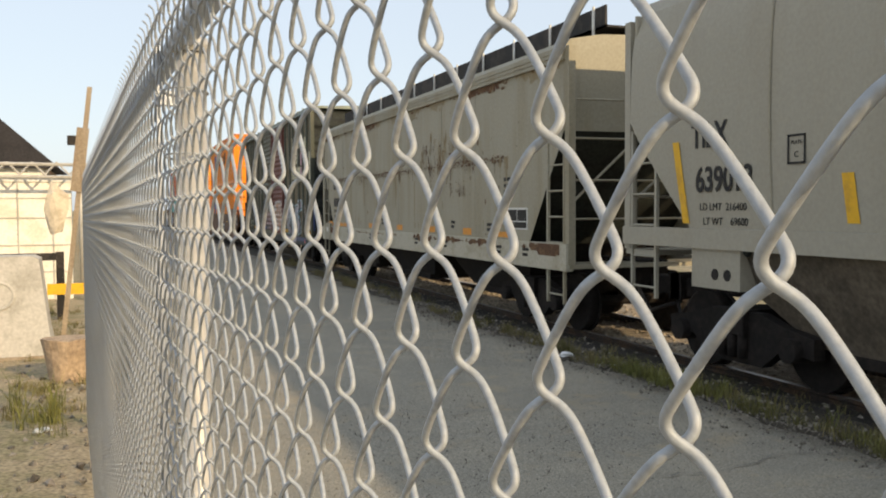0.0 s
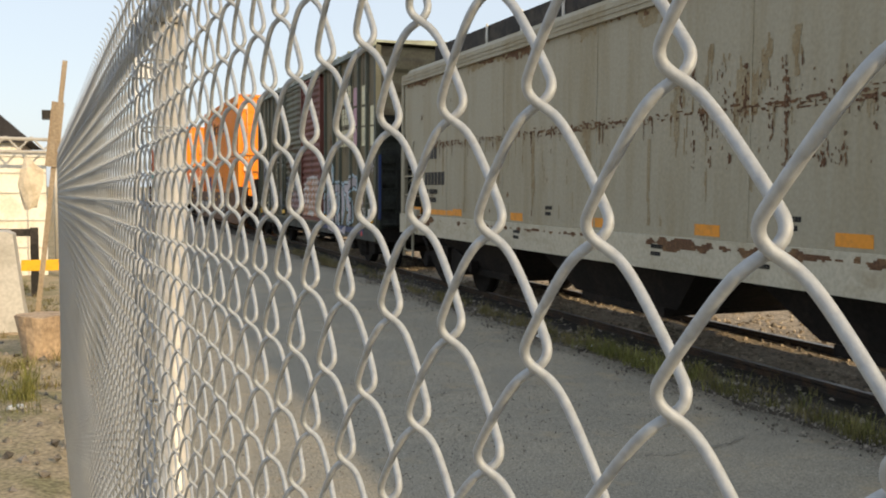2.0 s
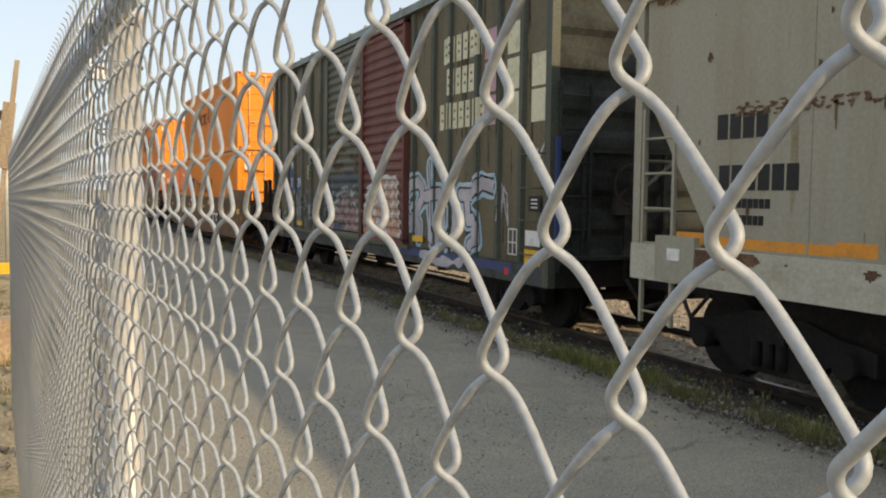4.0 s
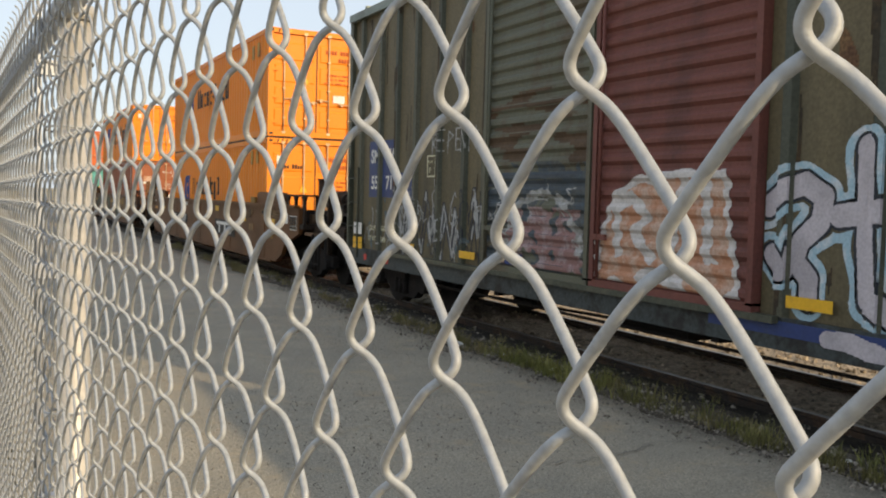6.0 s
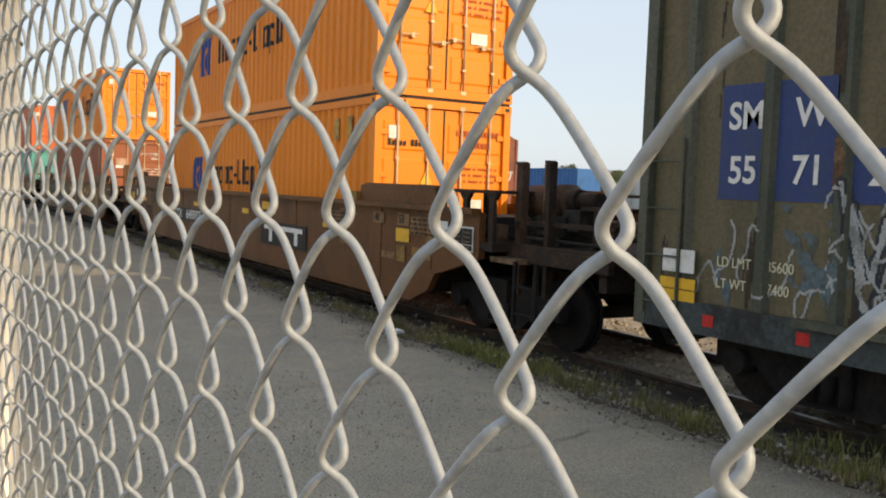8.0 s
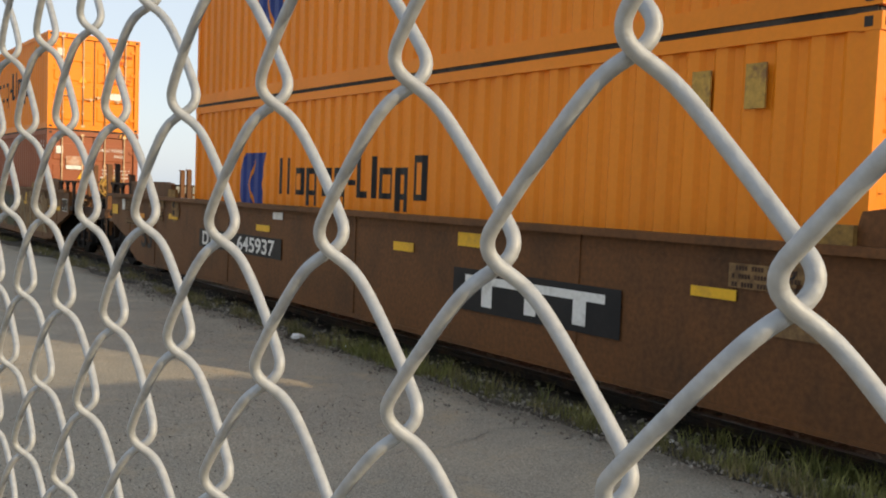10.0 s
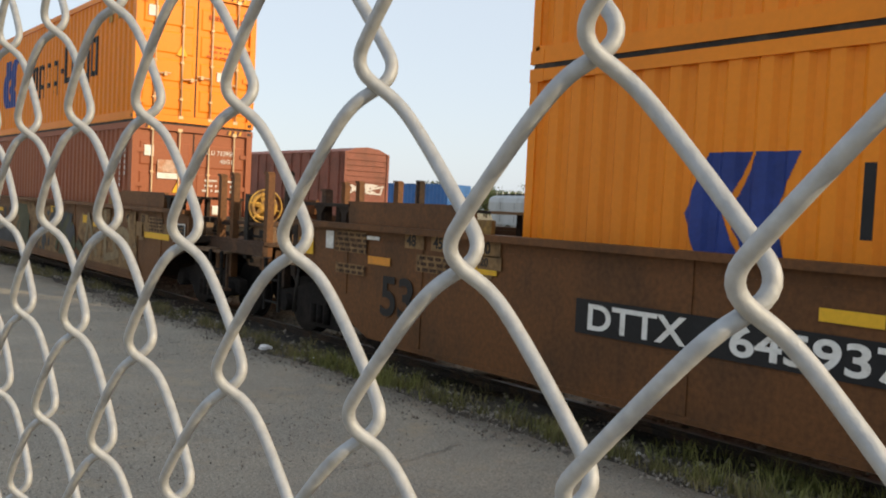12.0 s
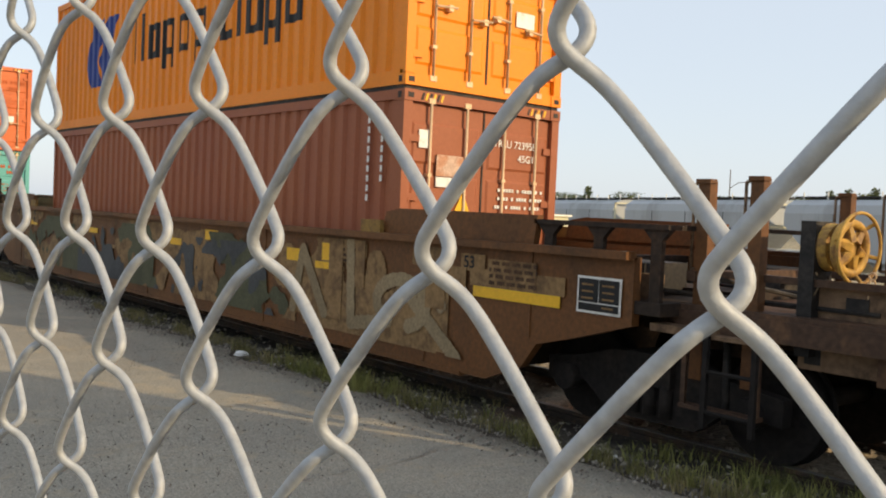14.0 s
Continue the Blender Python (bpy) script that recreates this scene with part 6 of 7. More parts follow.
        door = part("door_leaf", bm, material, c)
        for u in (0.26, 0.74):
            x = a + w * u
            bm = bmesh.new()
            rod(bm, (x, 0.005, 0.10), (x, 0.005, H - 0.09), 0.017, 8)
            for z in (0.10, H - 0.10):
                box(bm, x - 0.045, x + 0.045, -0.01, 0.04, z - 0.03, z + 0.03)
            for z in (0.45, 1.15, 1.85):
                box(bm, x - 0.03, x + 0.03, -0.012, 0.045, z - 0.018, z + 0.018)
            part("lock_rod", bm, M_ROD, door, "pale zinc-coated lock rod")
            bm = bmesh.new()
            zz = 0.83 if u > 0.5 else 0.90
            rod(bm, (x, -0.02, zz), (x - s * 0.30, -0.02, zz + 0.02), 0.014, 6)
            box(bm, x - s * 0.20 - 0.03, x - s * 0.20 + 0.03, -0.028, 0.05, zz - 0.03, zz + 0.04)
            part("handle", bm, M_ROD, door)
        xe = a if s < 0 else b
        for z in (0.35, 0.95, 1.6, 2.25):
            bm = bmesh.new()
            rod(bm, (xe, 0.02, z - 0.07), (xe, 0.02, z + 0.07), 0.022, 8)
            box(bm, min(xe, xe - s * 0.14), max(xe, xe - s * 0.14), 0.012, 0.05, z - 0.04, z + 0.04)
            part("hinge", bm, material, door)
    boxes("gasket", M_BLACK, c, (-0.012, 0.012, 0.045, 0.08, 0.14, H - 0.14), (-half + 0.085, -half + 0.10, 0.04, 0.08, 0.14, H - 0.14), (half - 0.10, half - 0.085, 0.04, 0.08, 0.14, H - 0.14))
    # hazard strips under the header
    for s in (-1, 1):
        for i in range(6):
            bm = bmesh.new()
            x = s * 0.82 - 0.17 + i * 0.055
            q = [(x, H - 0.10), (x + 0.028, H - 0.10), (x + 0.053, H - 0.02), (x + 0.025, H - 0.02)]
            prism(bm, q, "y", -0.006, 0.0)
            part("hazard_stripe", bm, M_YELLOW if i % 2 else M_CASTING, c)
    boxes("label_plate", M_WHITE, c, *[(x0, x1, 0.018, 0.026, z0, z1) for x0, x1, z0, z1 in ((-0.98, -0.80, H - 0.62, H - 0.42), (0.42, 0.72, H - 1.70, H - 1.52))])
    F = M_WHITE if material is M_CRED else M_CODE
    for i in range(3):
        word_bars = [(0.20 + 0.045 * k, 0.20 + 0.045 * k + 0.030, 0.020, 0.027, H - 1.05 - 0.10 * i, H - 1.012 - 0.10 * i) for k in range(18) if (k * 5 + i * 3) % 7 not in (0, 3)]
        bm = bmesh.new()
        for q in word_bars:
            box(bm, *q)
        part("weight_table", bm, F, c)["kind"] = "stuff"
    if material is M_CRED:
        lettering("TRLU 723958", 0.125, (0.14, 0.020, H - 0.52), "end", M_WHITE, c)
        lettering("45G1", 0.125, (0.55, 0.020, H - 0.68), "end", M_WHITE, c)
    else:
        bm = bmesh.new()
        for k in range(11):
            if k != 4:
                box(bm, 0.22 + 0.075 * k, 0.22 + 0.075 * k + 0.05, 0.020, 0.027, H - 0.52, H - 0.43)
        for k in range(4):
            box(bm, 0.55 + 0.075 * k, 0.60 + 0.075 * k, 0.020, 0.027, H - 0.70, H - 0.61)
        part("ident_code", bm, M_CODE, c)["kind"] = "stuff"
    if logo and base < 1:
        boxes("line_name", M_INK, c, *[(-0.98 + 0.066 * k, -0.98 + 0.066 * k + 0.04, 0.020, 0.027, H - 0.72, H - 0.72 + (0.10 if k in (0, 6, 7, 10) else 0.07)) for k in range(11) if k != 5])
    if ident:
        lettering(ident, 0.11, (0.62, 0.020, H - 0.86), "end", M_WHITE if material is M_CRED else M_CODE, c)
    bm = bmesh.new()
    prism(bm, [(-0.42, H - 1.30), (-0.20, H - 1.30), (-0.31, H - 1.08)], "y", 0.016, 0.028)
    part("warning_sign", bm, M_YELLOW, c)
    if material is M_CRED:
        boxes("maker_sign", M_GRAF_S, c, (-0.72, -0.30, 0.014, 0.026, H - 0.92, H - 0.68))
        boxes("maker_sign", M_WHITE, c, (-0.72, -0.30, 0.012, 0.024, H - 1.04, H - 0.93))
        boxes("ident_code", M_WHITE, c, *[(-half - 0.004, -half + 0.002, 0.62, 0.66, H - 0.35 - 0.11 * i, H - 0.35 - 0.11 * i + 0.07) for i in range(9)], *[(-half - 0.004, -half + 0.002, 0.36, 0.40, H - 0.35 - 0.11 * i, H - 0.35 - 0.11 * i + 0.07) for i in range(7)])
    if logo:
        # a blue mark of two swept blades, then a word of plain dark bars; both follow the corrugation
        def S(y, z):
            u = ((y - 0.16) / per) % 1.0
            k = 0 if u < 0.28 else (u - 0.28) / 0.16 if u < 0.44 else 1 if u < 0.72 else (0.88 - u) / 0.16 if u < 0.88 else 0
            return -half + 0.018 + depth * k
        ly, lz, lh, word_y, word_h = logo

        def mark(y, z):
            v = (z - lz) / lh
            u = (ly - y) / lh
            if not 0 <= v <= 1:
                return False
            lead = 0.45 * abs(v - 0.38)
            return lead < u < lead + 0.48 or lead + 0.54 < u < lead + 1.0
        paint("line_mark", ly - lh * 1.3, ly, lz, lz + lh, mark, S, M_LOGO, c, 0.010, 0.004, "blue emblem of swept blades")
        glyphs = [(0.0, 0.62, 0, 1), (0.86, 1.38, 0, 0.72), (1.60, 2.15, -0.28, 0.72), (2.34, 2.86, 0, 0.72), (3.06, 3.60, -0.28, 0.72), (3.78, 4.05, 0.30, 0.44),
                  (4.22, 4.70, 0, 1), (4.88, 5.02, 0, 1), (5.22, 5.78, 0, 0.72), (5.90, 6.42, -0.28, 0.72), (6.58, 7.10, 0, 1)]

        def script(y, z):
            u, v = (word_y - y) / word_h, (z - lz - lh * 0.22) / word_h
            for i, (a, b, lo, hi) in enumerate(glyphs):
                if a <= u <= b and lo <= v <= hi:
                    w = b - a
                    if w < 0.3:
                        return True
                    side = min(u - a, b - u)
                    return side < 0.16 if i == 0 and not 0.42 < v < 0.58 else (u - a < 0.16 or v < 0.15) if i == 6 else (side < 0.15 or v > hi - 0.15 or 0 < v < 0.14)
            return False
        paint("line_name", word_y - 7.2 * word_h, word_y, lz, lz + lh * 0.22 + word_h, script, S, M_INK, c, 0.014, 0.004)
        boxes("label_plate", M_GOLD, c, *[(-half - 0.003, -half + 0.016, y0, y0 + 0.18, z0, z0 + 0.34) for y0, z0 in ((1.35, H - 0.62), (0.85, H - 0.60))])
    return moving(c, y_front, base)


hopper_a()
hopper_b()
boxcar()
SPACING = 22.9
well_car(45.25, (11.62, 14.61, 0.80, 1.09), text53=True)
well_car(45.25 + SPACING, None, faded=True)
well_car(45.25 + 2 * SPACING, (11.62, 14.61, 0.80, 1.09), text53=True)
LOW_H, UP_H, LOW_Z = 2.77, 2.58, 0.365
UP_Z = LOW_Z + LOW_H + 0.05
O_LOW = "orange corrugated shipping container with closed doors, seated in a well car"
O_UP = "orange corrugated shipping container stacked on another container"
container(M_CORANGE, LOW_H, 48.69, LOW_Z, O_LOW, logo=(10.38, 1.18, 0.78, 8.92, 0.52))
container(M_CORANGE, UP_H, 48.69, UP_Z, O_UP, logo=(9.90, 1.05, 0.85, 8.3, 0.58))
container(M_CRED, LOW_H, 48.69 + SPACING, LOW_Z, "oxide-red corrugated shipping container with white codes, seated in a well car", logo=None)
container(M_CORANGE, UP_H, 48.69 + SPACING, UP_Z, O_UP, logo=(10.35, 0.72, 1.25, 7.95, 0.80))
container(M_TEAL, LOW_H, 48.69 + 2 * SPACING, LOW_Z, "teal corrugated shipping container seated in a well car", logo=None)
container(M_CRORANGE, UP_H, 48.69 + 2 * SPACING, UP_Z, "red-orange corrugated shipping container stacked on another container", logo=None)


# ---- yard beyond the train ----
def far_hopper(place):
    c = empty("covered_hopper_car", "pale grey covered hopper car parked on a far track", "freight car", "parked yard cars", place)
    half, L = 1.5, 17.6
    bm = bmesh.new()
    pts = [(-half, 3.0), (-half, 3.7), (-half * 0.9, 4.2), (-half * 0.55, 4.5), (0, 4.58), (half * 0.55, 4.5), (half * 0.9, 4.2), (half, 3.7), (half, 3.0)]
    prism(bm, pts, "y", 0.3, L - 0.3)
    prism(bm, [(0.3, 3.0), (L - 0.3, 3.0), (L - 2.3, 1.5), (2.3, 1.5)], "x", -half, half)
    part("body", bm, M_GREY, c)
    boxes("side_sill", M_GREY, c, (-half - 0.08, half + 0.08, 0, L, 1.2, 1.5))
    bm = bmesh.new()
    for y0 in (1.5, 6.6, 11.7):
        prism(bm, [(y0, 1.25), (y0 + 4.4, 1.25), (y0 + 2.8, 0.4), (y0 + 1.6, 0.4)], "x", -1.2, 1.2)
    part("discharge_bay", bm, M_GREY, c)
    boxes("running_board", M_BLACK, c, (-0.7, 0.7, 0.2, L - 0.2, 4.62, 4.72))
    for i in range(9):
        boxes("stay", M_WHITE, c, (-0.74, -0.68, 0.6 + i * 2.0, 0.66 + i * 2.0, 4.4, 4.95))
    boxes("panel_seam", M_BLACK, c, *[(-half - 0.02, -half + 0.02, a, a + 0.05, 1.5, 3.7) for a in (4.4, 8.8, 13.2)])
    boxes("end_frame", M_CREAM, c, (-half, -half + 0.12, 0.0, 0.12, 1.4, 4.3), (half - 0.12, half, 0, 0.12, 1.4, 4.3), (-half, half, 0, 0.12, 4.2, 4.3), (-half, half, 0, 0.1, 2.8, 2.9))
    for y0 in (1.6, L - 1.6):
        bm = bmesh.new()
        for d in (-0.85, 0.85):
            for x in (-0.75, 0.75):
                rod(bm, (x - 0.07, y0 + d, 0.42), (x + 0.07, y0 + d, 0.42), 0.42, 16)
        box(bm, -1.1, 1.1, y0 - 1.1, y0 + 1.1, 0.4, 0.7)
        part("truck", bm, M_UNDER, c)
    return c


YARD = Matrix.Translation((49, 22, -0.95)) @ pose(0, 0, 0, 0, 0, -21.6)
first = far_hopper((0, 0, 0))
first.matrix_world = YARD @ Matrix.Translation((0, -29.85, 0))
for i in range(1, 5):
    copy_thing(first, YARD @ Matrix.Translation((0, -29.85 + 18.9 * i, 0)))


def far_boxcar():
    c = empty("boxcar", "faded red-brown boxcar parked in the yard", "freight car", "parked yard cars", (28.9, 43.9, 0))
    half, L = 1.5, 18.0
    boxes("body", M_FBROWN, c, (-half, half, 0.06, L, 0.95, 4.75))
    bm = bmesh.new()
    prism(bm, [(-half - 0.03, 4.7), (-half * 0.5, 4.98), (0, 5.06), (half * 0.5, 4.98), (half + 0.03, 4.7)], "y", 0.0, L)
    part("roof", bm, M_FBROWN, c)
    for i in range(16):
        y = 0.6 + i * (L - 1.2) / 15
        boxes("side_post", M_FBROWN, c, (-half - 0.07, -half, y - 0.06, y + 0.06, 0.95, 4.7))
    for i in range(11):
        z = 1.25 + i * 0.31
        boxes("end_rib", M_FBROWN, c, (-half + 0.15, half - 0.15, 0.0, 0.06, z - 0.05, z + 0.05))
    boxes("corner_post", M_FBROWN, c, (-half - 0.02, -half + 0.12, -0.02, 0.14, 0.9, 4.7), (half - 0.12, half + 0.02, -0.02, 0.14, 0.9, 4.7))
    rr = random.Random(5)
    marks = [[(rr.uniform(-1.1, 1.2), rr.uniform(2.3, 2.9)) for _ in range(4)] for _ in range(5)]
    verts, faces = [], []
    for i in range(60):
        for j in range(20):
            x, z = -1.3 + 2.6 * i / 60, 2.2 + 0.8 * j / 20
            if min(near_line(x, z, q) for q in marks) < 0.05:
                k = len(verts)
                verts += [(x, -0.012, z), (x + 0.044, -0.012, z), (x + 0.044, -0.012, z + 0.04), (x, -0.012, z + 0.04)]
                faces.append((k, k + 1, k + 2, k + 3))
    part_data("graffiti_outline", verts, faces, M_GRAF_W, c)
    boxes("shaded_underside", M_UNDER, c, (-1.2, 1.2, 0.2, L - 0.2, 0.55, 0.95), (-1.1, 1.1, 0.8, 3.2, 0.0, 0.7), (-1.1, 1.1, L - 3.2, L - 0.8, 0.0, 0.7))
    ladder("side_ladder", c, -half - 0.06, 0.2, 1.0, 4.6, 0.45, "y", M_FBROWN, 0.4, 0.02)


far_boxcar()


def blue_container():
    c = empty("shipping_container", "bright blue ribbed container on a trailer chassis in the yard", "container", "", (47, 57.6, 0))
    L, half, z0, z1 = 9.2, 1.22, 0.95, 3.72
    verts, faces = [], []
    n = 72
    for i in range(n + 1):
        x = -half - 0.03 * (i % 4 in (1, 2))
        verts += [(x, L * i / n, z0 + 0.1), (x, L * i / n, z1 - 0.1)]
    for i in range(n):
        faces.append((2 * i, 2 * i + 1, 2 * i + 3, 2 * i + 2))
    part_data("side_panel", verts, faces, M_BLUEC, c)
    boxes("shell", M_BLUEC, c, (-half + 0.02, half, 0, L, z0, z1), (-half - 0.04, -half + 0.04, 0, L, z1 - 0.12, z1 + 0.02), (-half - 0.04, -half + 0.04, 0, L, z0 - 0.02, z0 + 0.12))
    boxes("chassis", M_BLACK, c, (-0.5, 0.5, 0, L, 0.7, 0.95), (-1.1, 1.1, 0.4, 2.6, 0.0, 0.8), (-0.2, 0.2, L - 1.2, L - 0.9, 0, 0.7))


blue_container()


def yard_shed():
    c = empty("yard_shed", "small cream-painted trackside shed with dark door", "shed", "", (50, 48.4, -0.1))
    boxes("wall", M_CREAM, c, (0, 3, 0, 3.6, 0, 2.1))
    boxes("roof", M_WALLW, c, (-0.2, 3.2, -0.2, 3.8, 2.1, 2.25))
    boxes("door", M_BLACK, c, (-0.03, 0.0, 0.5, 1.3, 0.1, 1.9))
    boxes("window", M_BLACK, c, (-0.03, 0.0, 2.0, 3.0, 1.0, 1.7))
    c2 = empty("yard_truck", "white truck parked in the yard", "truck", "", (58, 72, -0.1))
    boxes("cab", M_WHITE, c2, (-1.1, 1.1, 0, 2.2, 0.7, 3.6), bevel=0.15)
    boxes("body", M_WHITE, c2, (-1.2, 1.2, 2.4, 6.5, 1.0, 3.2), bevel=0.1)
    bm = bmesh.new()
    for y in (1.0, 5.0):
        rod(bm, (-1.15, y, 0.5), (1.15, y, 0.5), 0.5, 16)
    part("wheel", bm, M_BLACK, c2)


yard_shed()


def street_lamp():
    c = empty("street_lamp", "tall thin grey street lamp with a curved arm", "lamp", "", (100, 64.6, 0))
    bm = bmesh.new()
    rod(bm, (0, 0, -0.2), (0, 0, 8.9), 0.09, 8, 0.06)
    part("pole", bm, M_BARK, c)
    bm = bmesh.new()
    rod(bm, (0, 0, 6.6), (0, -1.2, 7.3), 0.045, 6)
    rod(bm, (0, -1.2, 7.3), (0, -3.0, 7.4), 0.045, 6)
    part("arm", bm, M_BARK, c)
    boxes("head", M_GREY, c, (-0.15, 0.15, -3.7, -2.9, 7.3, 7.5))


street_lamp()


def tree(seed, tall, wide, conifer=False):
    r = random.Random(seed)
    c = empty("tree", "dark green conifer at the edge of the yard" if conifer else "leafy green tree at the edge of the yard", "tree", "far trees")
    bm = bmesh.new()
    rod(bm, (0, 0, -0.3), (0.1, 0, tall * 0.8), 0.20, 8, 0.05)
    tips = []
    for i in range(9 if not conifer else 14):
        z = tall * (0.25 + 0.65 * i / (9 if not conifer else 14))
        a = r.uniform(0, 6.28)
        reach = wide * (0.5 * (1 - 0.85 * i / 14) if conifer else 0.5 * r.uniform(0.4, 1.0))
        q = Vector((reach * math.cos(a), reach * math.sin(a), z + (0 if conifer else reach * 0.6)))
        rod(bm, (0.05, 0, z), q, 0.07, 5, 0.02)
        tips += [q, q * 0.6 + Vector((0, 0, z * 0.4))]
    part("trunk", bm, M_BARK, c)
    verts, faces = [], []
    for i in range(2000 if not conifer else 1300):
        q = r.choice(tips)
        s = wide * (0.16 if not conifer else 0.09)
        p = q + Vector((r.gauss(0, s), r.gauss(0, s), r.gauss(0, s * 0.9)))
        if p.z > tall or p.z < 0.8:
            continue
        e = Euler((r.uniform(0, 6), r.uniform(0, 6), r.uniform(0, 6)))
        d = r.uniform(0.09, 0.20)
        k = len(verts)
        for u, v in ((-d, -d * 0.6), (d, -d * 0.6), (d * 0.8, d * 0.6), (-d * 0.8, d * 0.6)):
            w = Vector((u, v, 0))
            w.rotate(e)
            verts.append(tuple(p + w))
        faces.append((k, k + 1, k + 2, k + 3))
    part_data("crown", verts, faces, M_LEAF, c)
    return c


kinds = [tree(31, 8.6, 6.2), tree(32, 7.2, 5.6), tree(33, 10.2, 3.6, True), tree(34, 7.8, 6.6)]
r = random.Random(77)
for k, ob in enumerate(kinds):
    ob.location = (150 + 4 * k, 60 + 9 * k, 0)
for i in range(64):
    x = 150 + r.uniform(-14, 40)
    y = x * (0.42 + 1.12 * i / 64) + r.uniform(-3, 3)
    s = kinds[2] if r.random() < 0.15 else kinds[r.choice((0, 1, 3))]
    cp = copy_thing(s, Matrix.Translation((x, y, r.uniform(-1.8, 0.1))) @ pose(0, 0, 0, 0, 0, r.uniform(0, 360)))


# ---- dirt lot on the camera's side of the fence ----
def lean_post():
    c = empty("wooden_post", "leaning weathered timber post with a shorter board nailed on", "post", "", (-0.80, 12.6, 0))
    bm = bmesh.new()
    box(bm, -0.03, 0.03, -0.03, 0.03, -0.2, 3.42, Matrix.Rotation(radians(6.8), 4, "Y"))
    p = part("pole", bm, M_WOOD, c)
    bm = bmesh.new()
    box(bm, -0.10, 0.05, -0.06, -0.032, 2.05, 2.88, Matrix.Rotation(radians(6.8), 4, "Y"))
    part("board", bm, M_WOOD, p, bevel=0.008)
    bm = bmesh.new()
    bmesh.ops.create_icosphere(bm, subdivisions=2, radius=1.0)
    rr = random.Random(3)
    for v in bm.verts:
        v.co = Vector((v.co.x * 0.14, v.co.y * 0.10, v.co.z * 0.34)) * rr.uniform(0.75, 1.2) + Vector((-0.02, -0.1, 1.82))
    part("torn_wrap", bm, M_CLOTH, c, "torn pale cloth wrapped round the post")


lean_post()


def barrier(x, y):
    c = empty("concrete_barrier", "pale concrete traffic barrier block with sloped end", "barrier", "", (x, y, -0.04))
    bm = bmesh.new()
    prism(bm, [(-1.7, 0), (0.02, 0), (-0.05, 0.35), (-0.15, 1.24), (-0.22, 1.28), (-1.6, 1.28)], "y", -0.25, 0.25)
    b = part("block", bm, M_CONC, c, bevel=0.02)
    bm = bmesh.new()
    ring(bm, (-0.60, -0.245, 0.80), (0, 1, 0), 0.16, 0.022, 20, 6)
    part("cast_loop", bm, M_CONC, b)
    boxes("plinth", M_WOOD, c, (-1.7, 0.02, -0.3, 0.3, -0.02, 0.05))


barrier(-0.86, 12.25)


def tan_block():
    bm = bmesh.new()
    bmesh.ops.create_cone(bm, cap_ends=True, segments=18, radius1=0.20, radius2=0.27, depth=0.46)
    bmesh.ops.subdivide_edges(bm, edges=bm.edges[:], cuts=3, use_grid_fill=True)
    for v in bm.verts:
        v.co += Vector((noise.noise(v.co * 7), noise.noise(v.co * 7 + Vector((5, 0, 0))), noise.noise(v.co * 7 + Vector((0, 9, 0))))) * 0.025
    ob = part("stone_pot", bm, M_TANBLOCK)
    ob.location = (-0.62, 10.35, 0.2)
    tagged(ob, "rough tan stone pot standing on the dirt", "pot")


tan_block()


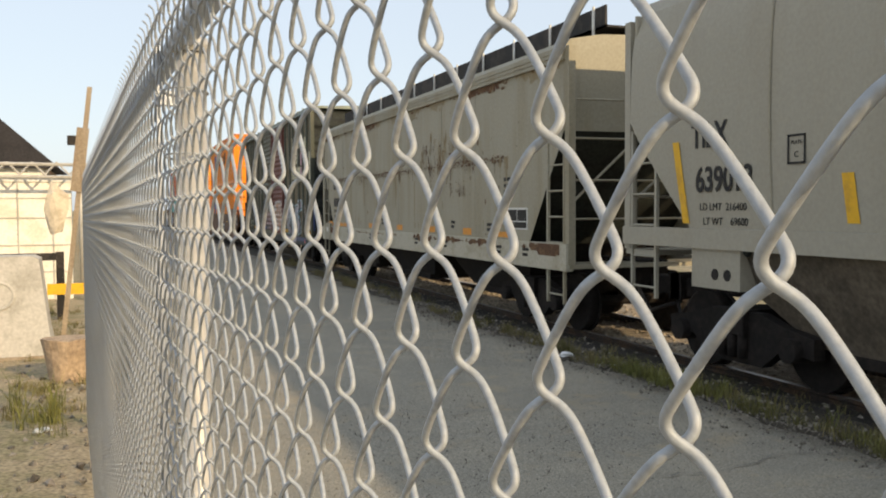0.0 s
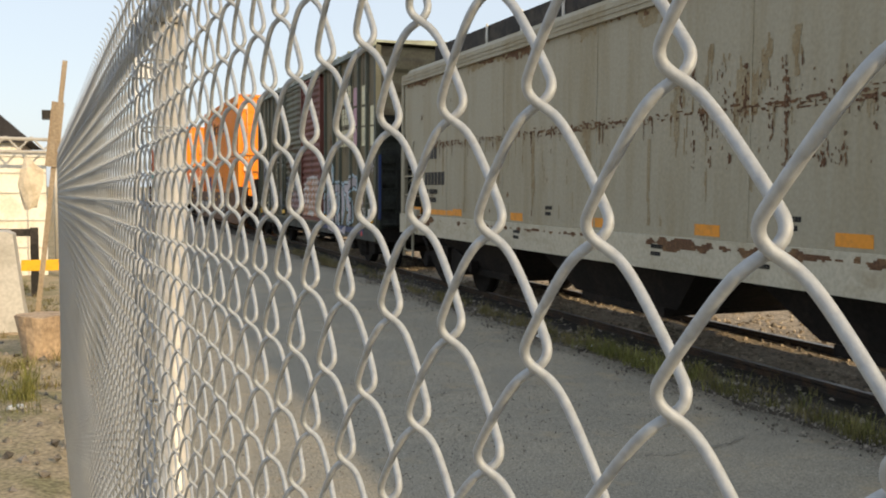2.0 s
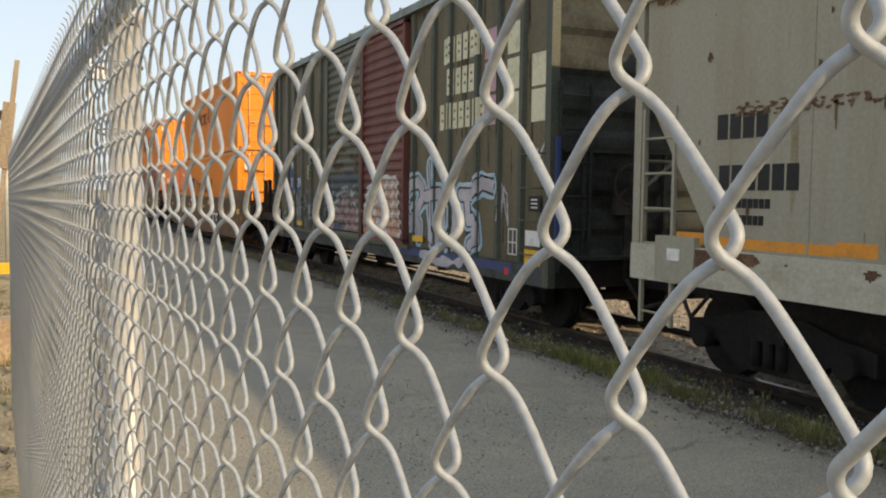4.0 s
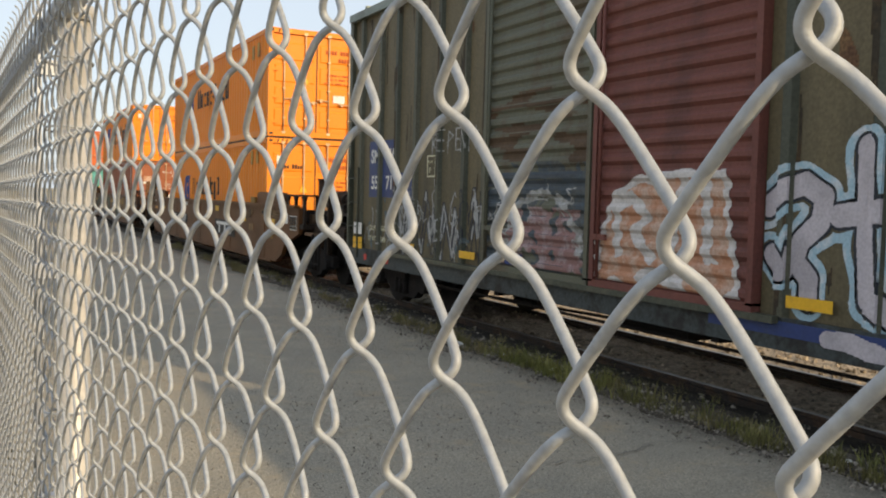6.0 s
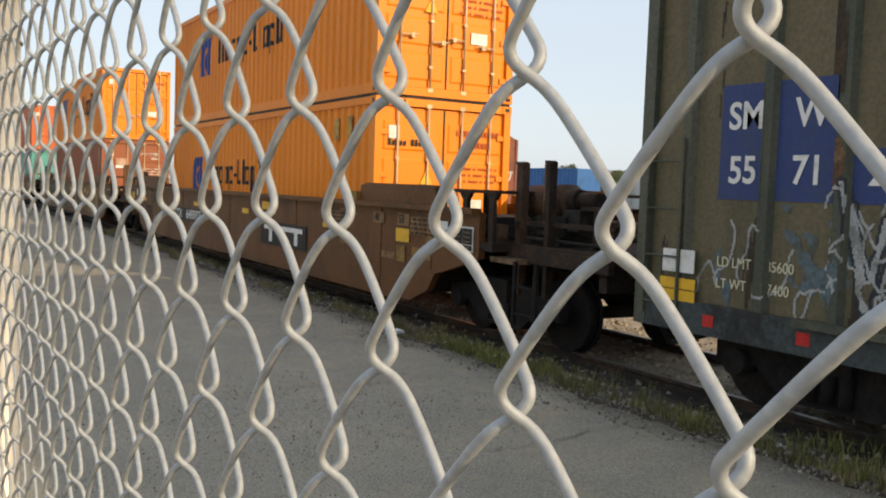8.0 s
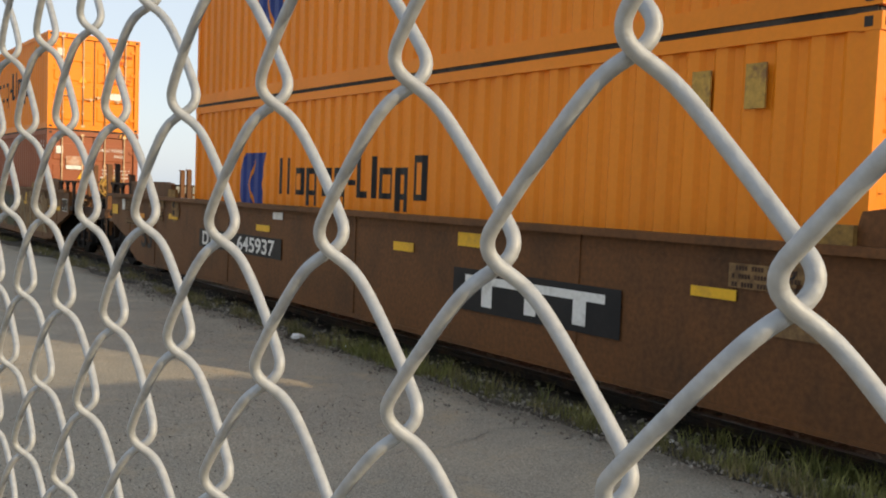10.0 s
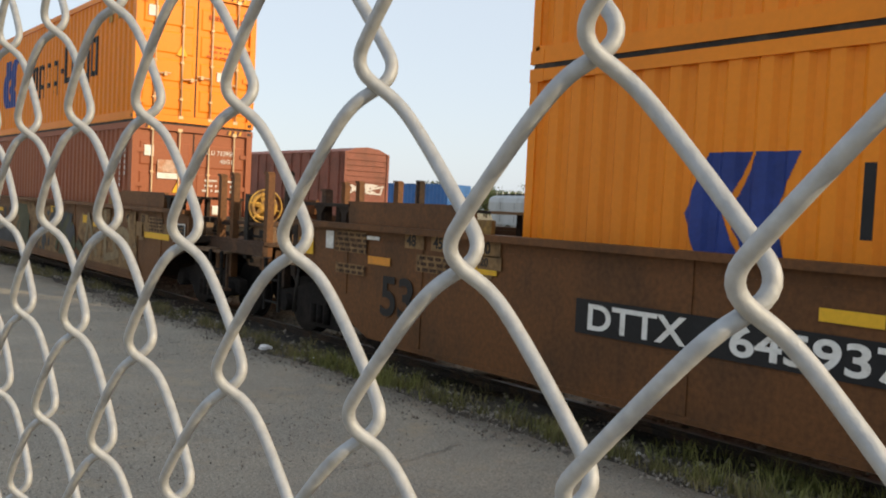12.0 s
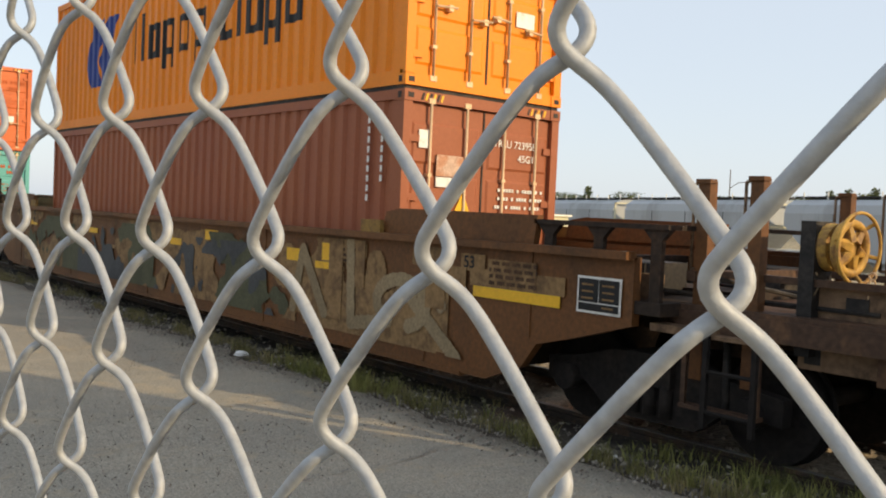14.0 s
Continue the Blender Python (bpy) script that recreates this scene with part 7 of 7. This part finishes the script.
def lot_wall():
    c = tagged(new("wall_lot"), "bright whitewashed block wall across the lot", "wall", kind="structure")
    boxes("block_wall", M_WALLW, c, (-14, -0.95, 20.0, 20.3, -0.1, 2.38))
    boxes("coping", M_WALLW, c, (-14, -0.93, 19.96, 20.34, 2.38, 2.46))
    bm = bmesh.new()
    for x in (-1.95, -1.30, -2.6, -3.4):
        box(bm, x - 0.012, x + 0.012, 19.972, 19.999, 0.0, 2.38)
    for z in (0.55, 1.1, 1.65, 2.05):
        box(bm, -14, -0.95, 19.974, 19.999, z - 0.01, z + 0.01)
    part("joint", bm, M_CONC, c)
    t = empty("pipe_truss", "galvanised pipe truss along the top of the wall", "truss", "", (0, 19.4, 0))
    bm = bmesh.new()
    rod(bm, (-14, 0, 2.78), (-0.5, 0, 2.70), 0.035, 8)
    rod(bm, (-14, 0, 2.52), (-0.5, 0, 2.45), 0.035, 8)
    part("chord", bm, M_PIPE, t)
    bm = bmesh.new()
    for i in range(30):
        x = -14 + i * 0.45
        rod(bm, (x, 0, 2.5), (x + 0.225, 0, 2.75), 0.02, 6)
        rod(bm, (x + 0.225, 0, 2.75), (x + 0.45, 0, 2.5), 0.02, 6)
    part("lacing", bm, M_PIPE, t)
    for x in (-0.55, -4.5, -9):
        boxes("support", M_PIPE, t, (x - 0.04, x + 0.04, -0.04, 0.04, -0.1, 2.72))
    h = empty("house", "low building with a dark shingle gable roof", "house", "", (-9.4, 42, 0))
    bm = bmesh.new()
    prism(bm, [(-5.4, 3.6), (7.1, 3.6), (0.9, 9.2)], "y", 0, 8)
    part("roof", bm, M_ROOFK, h)
    boxes("wall", M_WALLW, h, (-5.0, 6.6, 0.4, 7.6, -0.1, 3.7))
    g = empty("guard_post", "dark steel guard rail post with a yellow band", "post", "", (-0.98, 16.0, 0))
    boxes("post", M_BLACK, g, (-0.06, 0.06, -0.06, 0.06, -0.1, 1.12), (-1.5, 0.06, -0.03, 0.03, 0.98, 1.10))
    boxes("band", M_YELLOW, g, (-0.2, 0.45, -0.08, -0.05, 0.42, 0.60))
    s = empty("flood_lamp", "small black flood lamp on a pole", "lamp", "", (-0.95, 24.0, 0))
    boxes("housing", M_BLACK, s, (-0.22, 0.12, -0.15, 0.15, 3.40, 3.62), bevel=0.03)
    bm = bmesh.new()
    rod(bm, (0.05, 0, -0.1), (0.05, 0, 3.6), 0.05, 8)
    part("pole", bm, M_PIPE, s)


lot_wall()


# ---- motion of the train ----
def motions():
    times = list(range(0, 15))
    for ob, y0, z in MOVING:
        walk(ob, [(t, pose(TRACK_X, y0 - SPEED * t, z)) for t in times])
    turn = math.degrees(SPEED / 0.42)
    for ob, y in SPIN:
        walk(ob, [(0.125 * k, pose(0, y, 0.42, (turn * 0.125 * k + 180) % 360 - 180)) for k in range(113)])


motions()
